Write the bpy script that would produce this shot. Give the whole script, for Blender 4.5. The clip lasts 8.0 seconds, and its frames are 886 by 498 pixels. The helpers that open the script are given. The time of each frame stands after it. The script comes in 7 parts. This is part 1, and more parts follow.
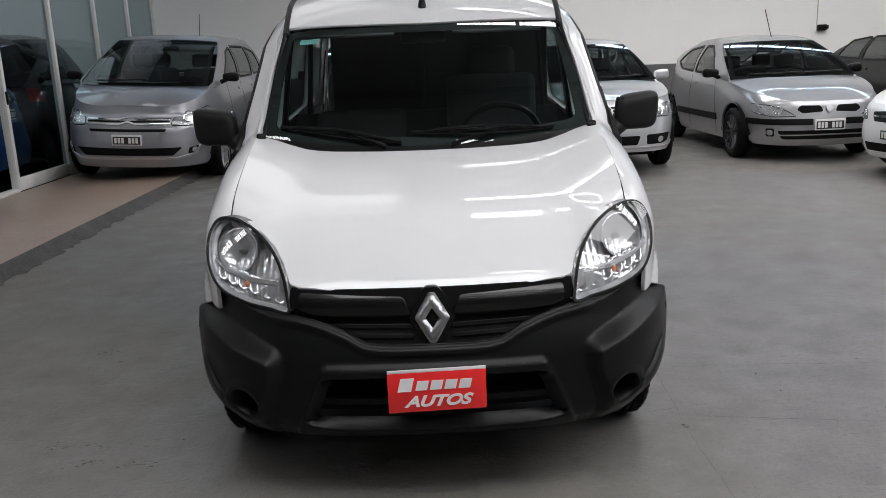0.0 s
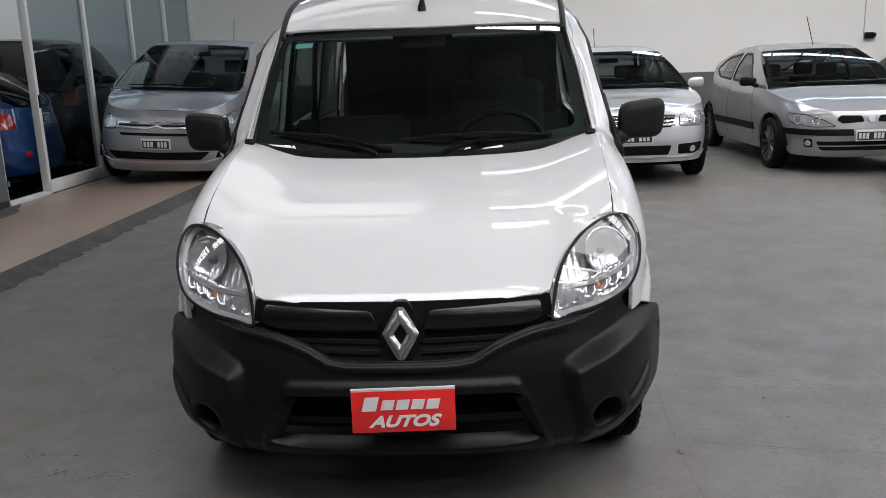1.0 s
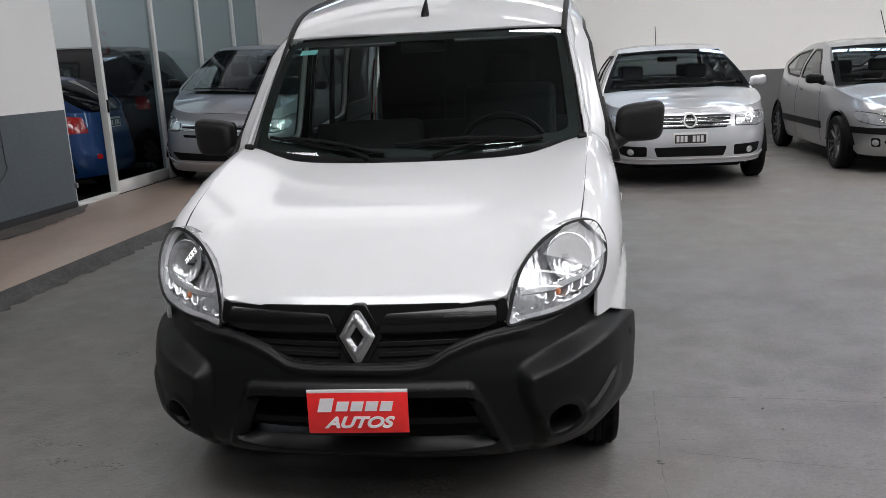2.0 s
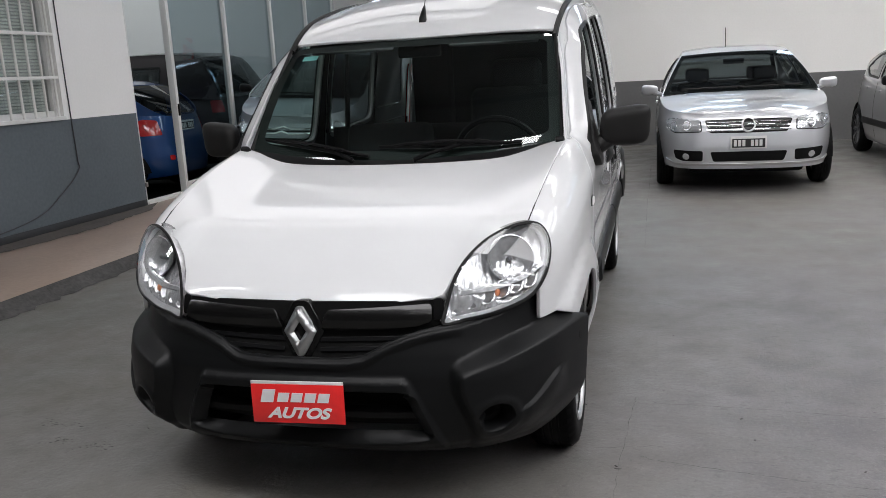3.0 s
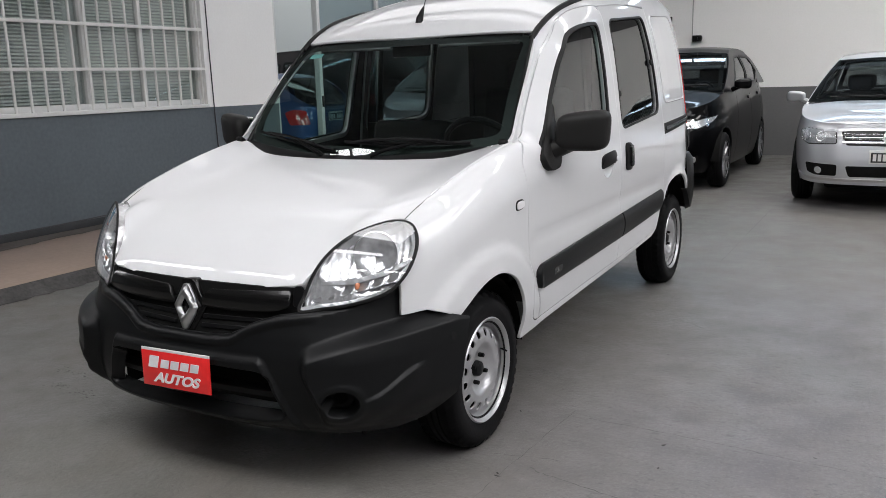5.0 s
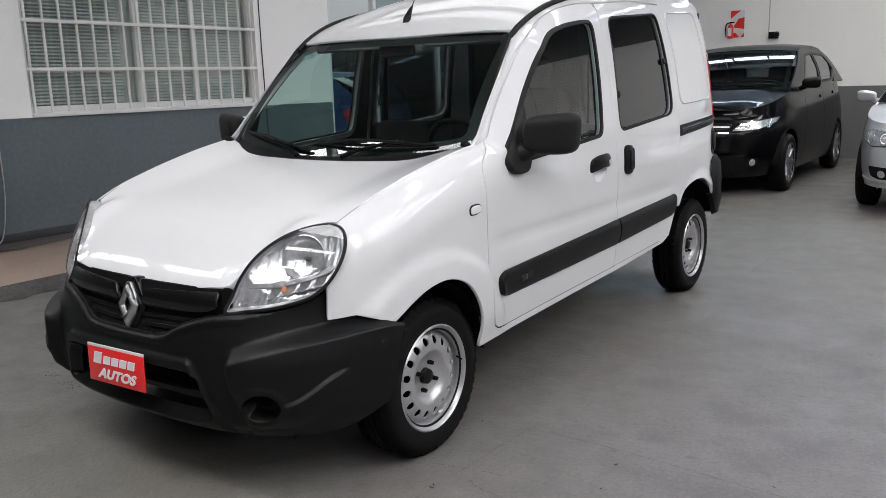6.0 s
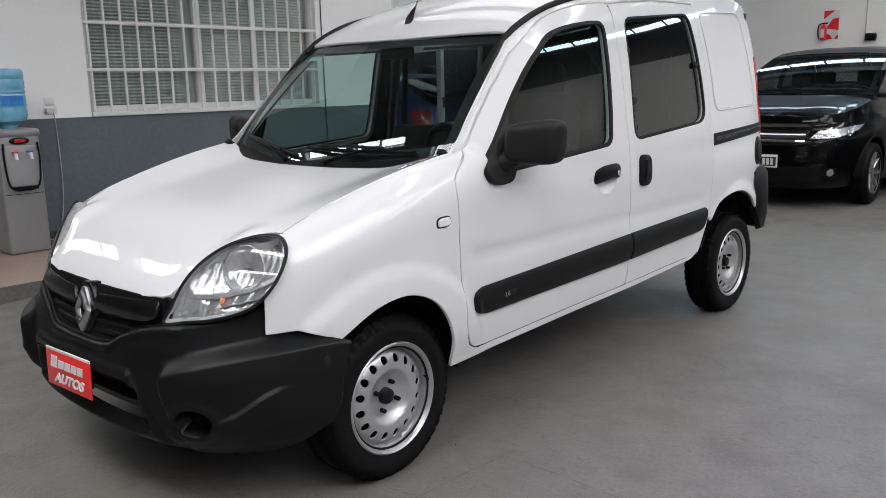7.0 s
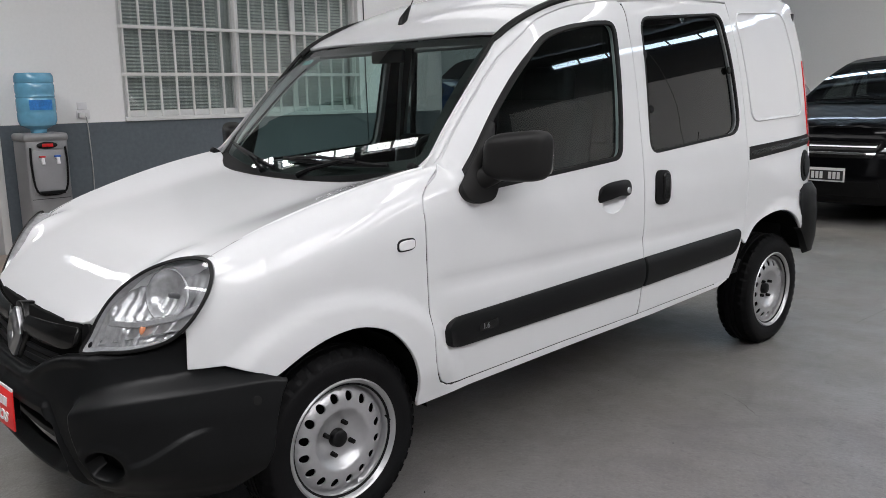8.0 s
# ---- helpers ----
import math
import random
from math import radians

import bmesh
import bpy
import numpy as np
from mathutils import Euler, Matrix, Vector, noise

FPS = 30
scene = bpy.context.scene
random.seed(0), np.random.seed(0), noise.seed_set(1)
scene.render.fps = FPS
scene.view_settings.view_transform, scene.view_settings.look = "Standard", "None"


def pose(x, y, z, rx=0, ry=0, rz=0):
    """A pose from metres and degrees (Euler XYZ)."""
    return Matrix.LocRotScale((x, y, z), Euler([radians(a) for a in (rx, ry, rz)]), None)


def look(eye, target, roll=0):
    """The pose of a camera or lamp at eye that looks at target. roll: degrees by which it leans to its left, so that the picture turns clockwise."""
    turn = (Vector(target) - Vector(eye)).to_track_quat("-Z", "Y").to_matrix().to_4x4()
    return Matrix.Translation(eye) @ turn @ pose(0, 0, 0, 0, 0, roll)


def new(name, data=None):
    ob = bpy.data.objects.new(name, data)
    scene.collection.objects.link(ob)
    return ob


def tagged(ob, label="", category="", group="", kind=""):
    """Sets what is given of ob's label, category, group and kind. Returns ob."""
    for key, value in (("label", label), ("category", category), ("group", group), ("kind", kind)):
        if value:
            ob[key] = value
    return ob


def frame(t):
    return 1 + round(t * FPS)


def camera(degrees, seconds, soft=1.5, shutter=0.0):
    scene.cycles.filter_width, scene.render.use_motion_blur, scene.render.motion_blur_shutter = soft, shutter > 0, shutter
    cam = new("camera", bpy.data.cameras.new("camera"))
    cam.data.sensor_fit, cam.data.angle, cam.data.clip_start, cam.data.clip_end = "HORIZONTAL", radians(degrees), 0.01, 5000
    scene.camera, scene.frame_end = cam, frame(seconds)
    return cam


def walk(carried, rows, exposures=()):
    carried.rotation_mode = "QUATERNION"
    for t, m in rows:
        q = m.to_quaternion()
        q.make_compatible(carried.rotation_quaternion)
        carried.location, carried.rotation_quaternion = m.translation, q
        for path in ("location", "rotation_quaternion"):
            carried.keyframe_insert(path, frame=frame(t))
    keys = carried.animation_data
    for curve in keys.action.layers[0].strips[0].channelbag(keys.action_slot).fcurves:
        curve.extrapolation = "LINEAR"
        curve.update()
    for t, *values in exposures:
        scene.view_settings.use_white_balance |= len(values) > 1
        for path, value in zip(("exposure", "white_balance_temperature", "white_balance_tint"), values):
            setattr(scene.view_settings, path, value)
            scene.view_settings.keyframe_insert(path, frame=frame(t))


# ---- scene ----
cam = camera(56.6, 8.0, soft=0.7)
PATH = [
    (0, (0.023, -2.974, 1.358), (0.037, -1.027, 0.899), -2.3),
    (0.5, (0.098, -2.917, 1.345), (0.068, -0.969, 0.893), -2.3),
    (1, (0.229, -2.853, 1.341), (0.139, -0.904, 0.902), -2.0),
    (1.5, (0.399, -2.852, 1.349), (0.212, -0.91, 0.912), -2.3),
    (3, (1.036, -2.824, 1.332), (0.529, -0.934, 0.918), -3.1),
    (3.5, (1.306, -2.822, 1.321), (0.673, -0.969, 0.911), -2.8),
    (4, (1.554, -2.769, 1.322), (0.813, -0.957, 0.911), -2.9),
    (4.5, (1.773, -2.639, 1.303), (0.898, -0.886, 0.901), -2.5),
    (5, (2.019, -2.508, 1.302), (1.054, -0.803, 0.902), -1.7),
    (6.5, (2.544, -1.989, 1.298), (1.299, -0.475, 0.903), -1.7),
    (7, (2.647, -1.777, 1.299), (1.316, -0.336, 0.909), -1.3),
    (7.5, (2.67, -1.558, 1.286), (1.267, -0.184, 0.905), -1.2),
    (8, (2.664, -1.311, 1.292), (1.207, 0.008, 0.92), -1.0),
]
walk(cam, [(t, look(eye, target, roll)) for t, eye, target, roll in PATH], [(0, -0.22), (1.5, -0.17), (3.5, -0.08), (5, 0.0), (6.5, 0.0), (8, -0.04)])

# ---- world and light: an enclosed hall lit through roof lights ----
from mathutils import geometry

world = bpy.data.worlds.new("World")
scene.world = world
world.use_nodes = True
wn = world.node_tree.nodes
sky = wn.new("ShaderNodeTexSky")
sky.sky_type, sky.sun_disc = "NISHITA", False
sky.sun_elevation, sky.sun_rotation = radians(55), radians(120)
wn["Background"].inputs["Strength"].default_value = 0.1
world.node_tree.links.new(sky.outputs["Color"], wn["Background"].inputs["Color"])

ROOF_Z = 5.0
SKYLIGHT_STRENGTH = 15.0
SOFT_FILL_STRENGTH = 1.5


# ---- materials ----
def material(name, base, rough=0.5, metal=0.0, coat=0.0, spread=0.08, scale=6.0, fine=60.0, bump=0.0, spec=0.5, rand=0.0):
    """A principled surface with variation at two scales and a fine relief."""
    m = bpy.data.materials.new(name)
    m.use_nodes = True
    n, l = m.node_tree.nodes, m.node_tree.links
    p = n["Principled BSDF"]
    p.inputs["Roughness"].default_value, p.inputs["Metallic"].default_value = rough, metal
    p.inputs["Coat Weight"].default_value, p.inputs["Coat Roughness"].default_value = coat, 0.03
    p.inputs["Specular IOR Level"].default_value = spec
    tc = n.new("ShaderNodeTexCoord")
    a, b = n.new("ShaderNodeTexNoise"), n.new("ShaderNodeTexNoise")
    a.inputs["Scale"].default_value, b.inputs["Scale"].default_value = scale, fine
    a.inputs["Detail"].default_value = b.inputs["Detail"].default_value = 4
    for t in (a, b):
        l.new(tc.outputs["Object"], t.inputs["Vector"])
    mix = n.new("ShaderNodeMath")
    mix.operation = "ADD"
    l.new(a.outputs["Fac"], mix.inputs[0]), l.new(b.outputs["Fac"], mix.inputs[1])
    ramp = n.new("ShaderNodeValToRGB")
    lo, hi = [max(0.0, c * (1 - spread)) for c in base], [min(1.0, c * (1 + spread)) for c in base]
    ramp.color_ramp.elements[0].position, ramp.color_ramp.elements[1].position = 0.3, 0.7
    ramp.color_ramp.elements[0].color, ramp.color_ramp.elements[1].color = (*lo, 1), (*hi, 1)
    half = n.new("ShaderNodeMath")
    half.operation = "MULTIPLY"
    half.inputs[1].default_value = 0.5
    l.new(mix.outputs[0], half.inputs[0]), l.new(half.outputs[0], ramp.inputs["Fac"])
    out = ramp.outputs["Color"]
    if rand:
        info, hsv, mr = n.new("ShaderNodeObjectInfo"), n.new("ShaderNodeHueSaturation"), n.new("ShaderNodeMapRange")
        mr.inputs["To Min"].default_value, mr.inputs["To Max"].default_value = 1 - rand, 1 + rand
        l.new(info.outputs["Random"], mr.inputs["Value"]), l.new(mr.outputs[0], hsv.inputs["Value"])
        l.new(out, hsv.inputs["Color"])
        out = hsv.outputs["Color"]
    l.new(out, p.inputs["Base Color"])
    if bump:
        bm = n.new("ShaderNodeBump")
        bm.inputs["Strength"].default_value, bm.inputs["Distance"].default_value = bump, 0.002
        l.new(b.outputs["Fac"], bm.inputs["Height"]), l.new(bm.outputs["Normal"], p.inputs["Normal"])
    return m


def glass(name, tint, rough=0.0, edge=0.92, face=0.075):
    """Thin tinted glass: part clear, part mirror."""
    m = bpy.data.materials.new(name)
    m.use_nodes = True
    n, l = m.node_tree.nodes, m.node_tree.links
    n.remove(n["Principled BSDF"])
    tr, gl, mix, lw = n.new("ShaderNodeBsdfTransparent"), n.new("ShaderNodeBsdfGlossy"), n.new("ShaderNodeMixShader"), n.new("ShaderNodeLayerWeight")
    power, fr = n.new("ShaderNodeMath"), n.new("ShaderNodeMath")
    lw.inputs["Blend"].default_value = 0.5
    power.operation, fr.operation = "POWER", "MULTIPLY_ADD"
    power.inputs[1].default_value = 4.0
    fr.inputs[1].default_value, fr.inputs[2].default_value = edge, face
    l.new(lw.outputs["Facing"], power.inputs[0]), l.new(power.outputs[0], fr.inputs[0])
    tr.inputs["Color"].default_value = (*tint, 1)
    gl.inputs["Roughness"].default_value = rough
    l.new(fr.outputs[0], mix.inputs[0]), l.new(tr.outputs[0], mix.inputs[1]), l.new(gl.outputs[0], mix.inputs[2])
    l.new(mix.outputs[0], n["Material Output"].inputs["Surface"])
    return m


def lamp_surface(name, colour, strength):
    m = bpy.data.materials.new(name)
    m.use_nodes = True
    p = m.node_tree.nodes["Principled BSDF"]
    p.inputs["Base Color"].default_value = (0.8, 0.8, 0.8, 1)
    p.inputs["Emission Color"].default_value = (*colour, 1)
    p.inputs["Emission Strength"].default_value = strength
    return m


def floor_material(name, base, dark, rough):
    """Worn painted concrete: broad patches, scuffs, tyre dust and pits."""
    m = bpy.data.materials.new(name)
    m.use_nodes = True
    n, l = m.node_tree.nodes, m.node_tree.links
    p = n["Principled BSDF"]
    tc = n.new("ShaderNodeTexCoord")

    def tex(scale, detail, lo, hi, stretch=None):
        t, r = n.new("ShaderNodeTexNoise"), n.new("ShaderNodeMapRange")
        t.inputs["Scale"].default_value, t.inputs["Detail"].default_value, t.inputs["Roughness"].default_value = scale, detail, 0.65
        if stretch:
            mp = n.new("ShaderNodeMapping")
            mp.inputs["Scale"].default_value = stretch
            l.new(tc.outputs["Object"], mp.inputs["Vector"]), l.new(mp.outputs[0], t.inputs["Vector"])
        else:
            l.new(tc.outputs["Object"], t.inputs["Vector"])
        r.inputs["From Min"].default_value, r.inputs["From Max"].default_value = lo, hi
        l.new(t.outputs["Fac"], r.inputs["Value"])
        return r.outputs[0]

    sep = n.new("ShaderNodeSeparateXYZ")
    l.new(tc.outputs["Object"], sep.inputs[0])

    def reach(out, lo, hi):
        r = n.new("ShaderNodeMapRange")
        r.interpolation_type = "SMOOTHSTEP"
        r.inputs["From Min"].default_value, r.inputs["From Max"].default_value = lo, hi
        l.new(sep.outputs[out], r.inputs["Value"])
        return r.outputs[0]

    def times(a, b):
        q = n.new("ShaderNodeMath")
        q.operation = "MULTIPLY"
        l.new(a, q.inputs[0]), l.new(b, q.inputs[1])
        return q.outputs[0]
    # the drive lane, where traffic has worn the paint through
    lane = times(reach("X", 0.5, 1.8), reach("Y", 4.0, 0.8))

    def blend(col, fac, to, amount):
        mx, mu = n.new("ShaderNodeMix"), n.new("ShaderNodeMath")
        mx.data_type = "RGBA"
        mu.operation = "MULTIPLY"
        mu.inputs[1].default_value = amount
        l.new(fac, mu.inputs[0]), l.new(mu.outputs[0], mx.inputs[0])
        if isinstance(col, tuple):
            mx.inputs[6].default_value = (*col, 1)
        else:
            l.new(col, mx.inputs[6])
        mx.inputs[7].default_value = (*to, 1)
        return mx.outputs[2]

    light = lambda k: tuple(min(1, v * k) for v in base)
    c = blend(base, tex(0.30, 3, 0.38, 0.62), (base[0] * 0.80, base[1] * 0.86, base[2] * 0.80), 0.9)
    c = blend(c, tex(0.75, 4, 0.42, 0.62), (base[0] * 0.92, base[1] * 0.88, base[2] * 0.78), 0.6)
    c = blend(c, tex(2.2, 6, 0.45, 0.75), light(1.2), 0.5)
    c = blend(c, tex(7, 8, 0.52, 0.74), dark, 0.35)
    c = blend(c, tex(30, 5, 0.60, 0.69), dark, 0.45)
    c = blend(c, tex(22, 8, 0.58, 0.72), light(1.4), 0.35)
    c = blend(c, tex(110, 4, 0.58, 0.68), dark, 0.4)
    c = blend(c, tex(90, 4, 0.57, 0.67), light(1.5), 0.35)
    # scrapes and worn-through dashes in the drive lane
    c = blend(c, times(tex(1.0, 6, 0.54, 0.64, (34, 44, 1)), lane), light(1.4), 0.25)
    c = blend(c, times(tex(1.0, 3, 0.61, 0.64, (16, 42, 1)), lane), dark, 0.8)
    c = blend(c, times(tex(5, 6, 0.50, 0.60), lane), light(1.10), 0.6)
    c = blend(c, times(tex(3.1, 7, 0.50, 0.60), lane), (base[0] * 0.62, base[1] * 0.61, base[2] * 0.65), 0.8)
    c = blend(c, times(tex(60, 5, 0.50, 0.62), lane), dark, 0.38)
    c = blend(c, times(tex(85, 4, 0.54, 0.62), lane), light(1.55), 0.5)
    c = blend(c, times(tex(1.0, 6, 0.58, 0.66, (4.0, 20, 1)), lane), light(1.35), 0.25)
    # the whole lane toned darker and slightly bluer
    c = blend(c, lane, (base[0] * 0.70, base[1] * 0.71, base[2] * 0.80), 0.42)
    # long dark streaks over the whole floor
    c = blend(c, tex(1.0, 6, 0.64, 0.76, (1.0, 22, 1)), dark, 0.2)
    c = blend(c, tex(1.0, 5, 0.58, 0.75, (12, 0.6, 1)), dark, 0.25)
    l.new(c, p.inputs["Base Color"])
    rr = n.new("ShaderNodeMapRange")
    rr.inputs["To Min"].default_value, rr.inputs["To Max"].default_value = rough - 0.12, rough + 0.15
    l.new(tex(3, 5, 0.3, 0.7), rr.inputs["Value"]), l.new(rr.outputs[0], p.inputs["Roughness"])
    bm = n.new("ShaderNodeBump")
    bm.inputs["Strength"].default_value, bm.inputs["Distance"].default_value = 0.30, 0.005
    l.new(tex(45, 6, 0.3, 0.7), bm.inputs["Height"]), l.new(bm.outputs["Normal"], p.inputs["Normal"])
    return m


WHITE_PAINT = material("white_paint", (0.64, 0.645, 0.655), 0.5, coat=1.0, spread=0.012, scale=2, fine=9, spec=0.1)
BUMPER = material("grey_plastic", (0.0054, 0.0058, 0.0062), 0.40, spread=0.18, scale=8, fine=500, bump=0.12, spec=0.18)
BLACK_PLASTIC = material("black_plastic", (0.006, 0.006, 0.0065), 0.38, spread=0.15, scale=10, fine=400, bump=0.1, spec=0.16)
MIRROR_PLASTIC = material("mirror_plastic", (0.011, 0.0107, 0.0105), 0.5, spread=0.12, scale=10, fine=500, bump=0.15, spec=0.22)
GLOSS_BLACK = material("gloss_black", (0.005, 0.005, 0.005), 0.26, coat=0.25, spread=0.1, spec=0.25)
RUBBER = material("rubber", (0.004, 0.004, 0.0045), 0.6, spread=0.25, scale=14, fine=120, bump=0.3, spec=0.14)
SEAL = material("rubber_seal", (0.008, 0.008, 0.008), 0.5, spread=0.1, spec=0.2)
CHROME = material("chrome", (0.78, 0.78, 0.79), 0.08, 1.0, spread=0.02)
SATIN = material("satin_metal", (0.50, 0.50, 0.51), 0.36, 1.0, spread=0.04)
STEEL_RIM = material("silver_rim_paint", (0.40, 0.40, 0.41), 0.33, 0.55, coat=0.3, spread=0.06, scale=9, fine=50)
REFLECTOR = material("reflector", (0.62, 0.62, 0.63), 0.17, 0.6, spread=0.22, scale=40, fine=60, bump=0.7)
CABIN = material("cabin_trim", (0.012, 0.012, 0.013), 0.6, spread=0.15, scale=10, fine=200, bump=0.3)
FABRIC = material("seat_fabric", (0.012, 0.0125, 0.014), 0.85, spread=0.25, scale=20, fine=350, bump=0.5)
LINER = material("grey_liner", (0.12, 0.12, 0.12), 0.8, spread=0.08)
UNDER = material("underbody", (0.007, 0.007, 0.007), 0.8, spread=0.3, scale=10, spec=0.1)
ORANGE = material("amber_plastic", (0.75, 0.27, 0.13), 0.25, coat=0.5, spread=0.05)
RED_LENS = material("red_lens", (0.55, 0.015, 0.015), 0.15, coat=1.0, spread=0.1, scale=20)
PLATE_RED = material("red_plate", (0.78, 0.022, 0.022), 0.35, coat=0.3, spread=0.06, scale=10)
LETTER = material("white_lettering", (0.72, 0.71, 0.72), 0.4, spread=0.04)
PLATE_WHITE = material("plate_white", (0.72, 0.72, 0.70), 0.4, spread=0.05)
PLATE_BLACK = material("plate_black", (0.02, 0.02, 0.02), 0.4, spread=0.1)
WINDSCREEN = glass("windscreen_glass", (0.80, 0.95, 0.915))
TINTED = glass("tinted_glass", (0.62, 0.76, 0.73))
DARK_GLASS = glass("dark_tinted_glass", (0.28, 0.31, 0.31))
CAR_GLASS = glass("car_glass", (0.34, 0.38, 0.38))
CLEAR = glass("clear_lens", (0.93, 0.94, 0.95))
DOOR_GLASS = glass("partition_glass", (0.66, 0.72, 0.74), edge=0.45, face=0.05)
BLUE_WATER = material("blue_bottle", (0.16, 0.42, 0.60), 0.12, coat=0.6, spread=0.12, scale=9, fine=25)
FLOOR = floor_material("painted_concrete", (0.161, 0.152, 0.149), (0.056, 0.053, 0.053), 0.42)
TILE = material("beige_tile", (0.31, 0.235, 0.19), 0.32, spread=0.16, scale=1.6, fine=30, rand=0.06)
GROUT = material("tile_grout", (0.20, 0.165, 0.14), 0.8, spread=0.15)
KERB = material("kerb_stain", (0.055, 0.052, 0.050), 0.75, spread=0.6, scale=5, fine=40, bump=0.6)
WALL_WHITE = material("white_wall_paint", (0.86, 0.855, 0.845), 0.6, spread=0.03, scale=0.8, fine=40, bump=0.1)
WALL_GREY = material("grey_wall_paint", (0.105, 0.125, 0.14), 0.42, spread=0.2, scale=1.2, fine=30, bump=0.12)
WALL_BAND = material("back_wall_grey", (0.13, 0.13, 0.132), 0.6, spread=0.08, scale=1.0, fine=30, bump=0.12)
SHOWROOM = material("showroom_wall", (0.40, 0.44, 0.455), 0.7, spread=0.03, scale=1, fine=30)
ROOFING = material("roof_sheet", (0.24, 0.245, 0.25), 0.55, spread=0.08, scale=1.5, fine=20)
TRUSS = material("painted_steel", (0.12, 0.12, 0.125), 0.5, spread=0.1)
ALUMINIUM = material("white_aluminium", (0.70, 0.70, 0.69), 0.35, spread=0.04, scale=4)
BAR_PAINT = material("bar_paint", (0.74, 0.73, 0.71), 0.45, spread=0.04, scale=6)
WINDOW_GLASS = glass("window_glass", (0.85, 0.88, 0.87))
BLIND_BACK = material("blind_shade", (0.60, 0.62, 0.61), 0.8, spread=0.1)
BLIND = material("blind_slat", (0.80, 0.82, 0.80), 0.5, spread=0.04)
SKYLIGHT = lamp_surface("skylight", (0.985, 0.972, 0.988), SKYLIGHT_STRENGTH)
# glow for unseen fill panels added in the roof, not known sources
SOFT_FILL = lamp_surface("left_fill_light", (0.985, 0.972, 0.988), SOFT_FILL_STRENGTH)
BACK_FILL = lamp_surface("back_fill_light", (1.0, 0.975, 0.955), 14.0)
SIDE_FILL = lamp_surface("side_fill_light", (0.985, 0.972, 0.988), 5.5)
FRONT_FILL = lamp_surface("front_fill_light", (0.985, 0.972, 0.988), 9.0)
GABLE = lamp_surface("gable_glazing", (0.62, 0.80, 1.0), 13.0)
# added glow that brightens the next room from above
ROOM_FILL = lamp_surface("room_fill_light", (0.93, 0.98, 1.0), 1.7)


# ---- mesh helpers ----
def link(name, me, mat, parent=None, label=""):
    me.materials.append(mat)
    ob = new(name, me)
    if parent is not None:
        ob.parent = parent
    if label:
        tagged(ob, label)
    return ob


def part(name, bm, mat, parent, label="", smooth=True):
    """Links a bmesh as one mesh object under a thing or under a part."""
    bmesh.ops.recalc_face_normals(bm, faces=bm.faces[:])
    me = bpy.data.meshes.new(name)
    bm.to_mesh(me)
    bm.free()
    if smooth:
        me.shade_smooth()
        me.set_sharp_from_angle(angle=radians(38))
    return link(name, me, mat, parent, label)


def thing(name, label, category, m=None, group="", kind=""):
    e = new(name)
    e.empty_display_size = 0.2
    if m is not None:
        e.matrix_basis = m
    return tagged(e, label, category, group, kind)


def box(bm, x0, y0, z0, x1, y1, z1, bevel=0.0, seg=2):
    g = bmesh.ops.create_cube(bm, size=1)["verts"]
    for v in g:
        v.co = Vector(((x0 + x1) / 2 + v.co.x * (x1 - x0), (y0 + y1) / 2 + v.co.y * (y1 - y0), (z0 + z1) / 2 + v.co.z * (z1 - z0)))
    if bevel:
        es = list({e for v in g for e in v.link_edges})
        bmesh.ops.bevel(bm, geom=es, offset=bevel, segments=seg, affect="EDGES", profile=0.5)


def boxed(name, dims, mat, parent=None, bevel=0.003, label=""):
    bm = bmesh.new()
    box(bm, *dims, bevel=bevel)
    return part(name, bm, mat, parent, label)


def spline(pts, n=8, closed=False):
    """Catmull-Rom through points of any dimension."""
    p = [np.array(q, float) for q in pts]
    m = len(p)
    out = []
    for i in range(m if closed else m - 1):
        if closed:
            a, b, c, d = p[i - 1], p[i], p[(i + 1) % m], p[(i + 2) % m]
        else:
            b, c = p[i], p[i + 1]
            a = p[i - 1] if i else 2 * b - c
            d = p[i + 2] if i + 2 < m else 2 * c - b
        for k in range(n):
            t = k / n
            out.append(0.5 * (2 * b + (c - a) * t + (2 * a - 5 * b + 4 * c - d) * t * t + (3 * b - a - 3 * c + d) * t ** 3))
    if not closed:
        out.append(p[-1])
    return [tuple(q) for q in out]


def tube(bm, pts, r, seg=8, caps=True):
    """A round bar along a line of points; r may be one radius or one a point."""
    pts = [Vector(q) for q in pts]
    rr = r if isinstance(r, (list, tuple)) else [r] * len(pts)
    rings, up = [], None
    for i, q in enumerate(pts):
        d = (pts[min(i + 1, len(pts) - 1)] - pts[max(i - 1, 0)]).normalized()
        if up is None:
            up = d.orthogonal().normalized()
        up = (up - d * up.dot(d)).normalized()
        side = d.cross(up)
        rings.append([bm.verts.new(q + (up * math.cos(2 * math.pi * k / seg) + side * math.sin(2 * math.pi * k / seg)) * rr[i]) for k in range(seg)])
    for a, b in zip(rings, rings[1:]):
        for k in range(seg):
            bm.faces.new((a[k], a[(k + 1) % seg], b[(k + 1) % seg], b[k]))
    if caps:
        bm.faces.new(rings[0]), bm.faces.new(rings[-1])


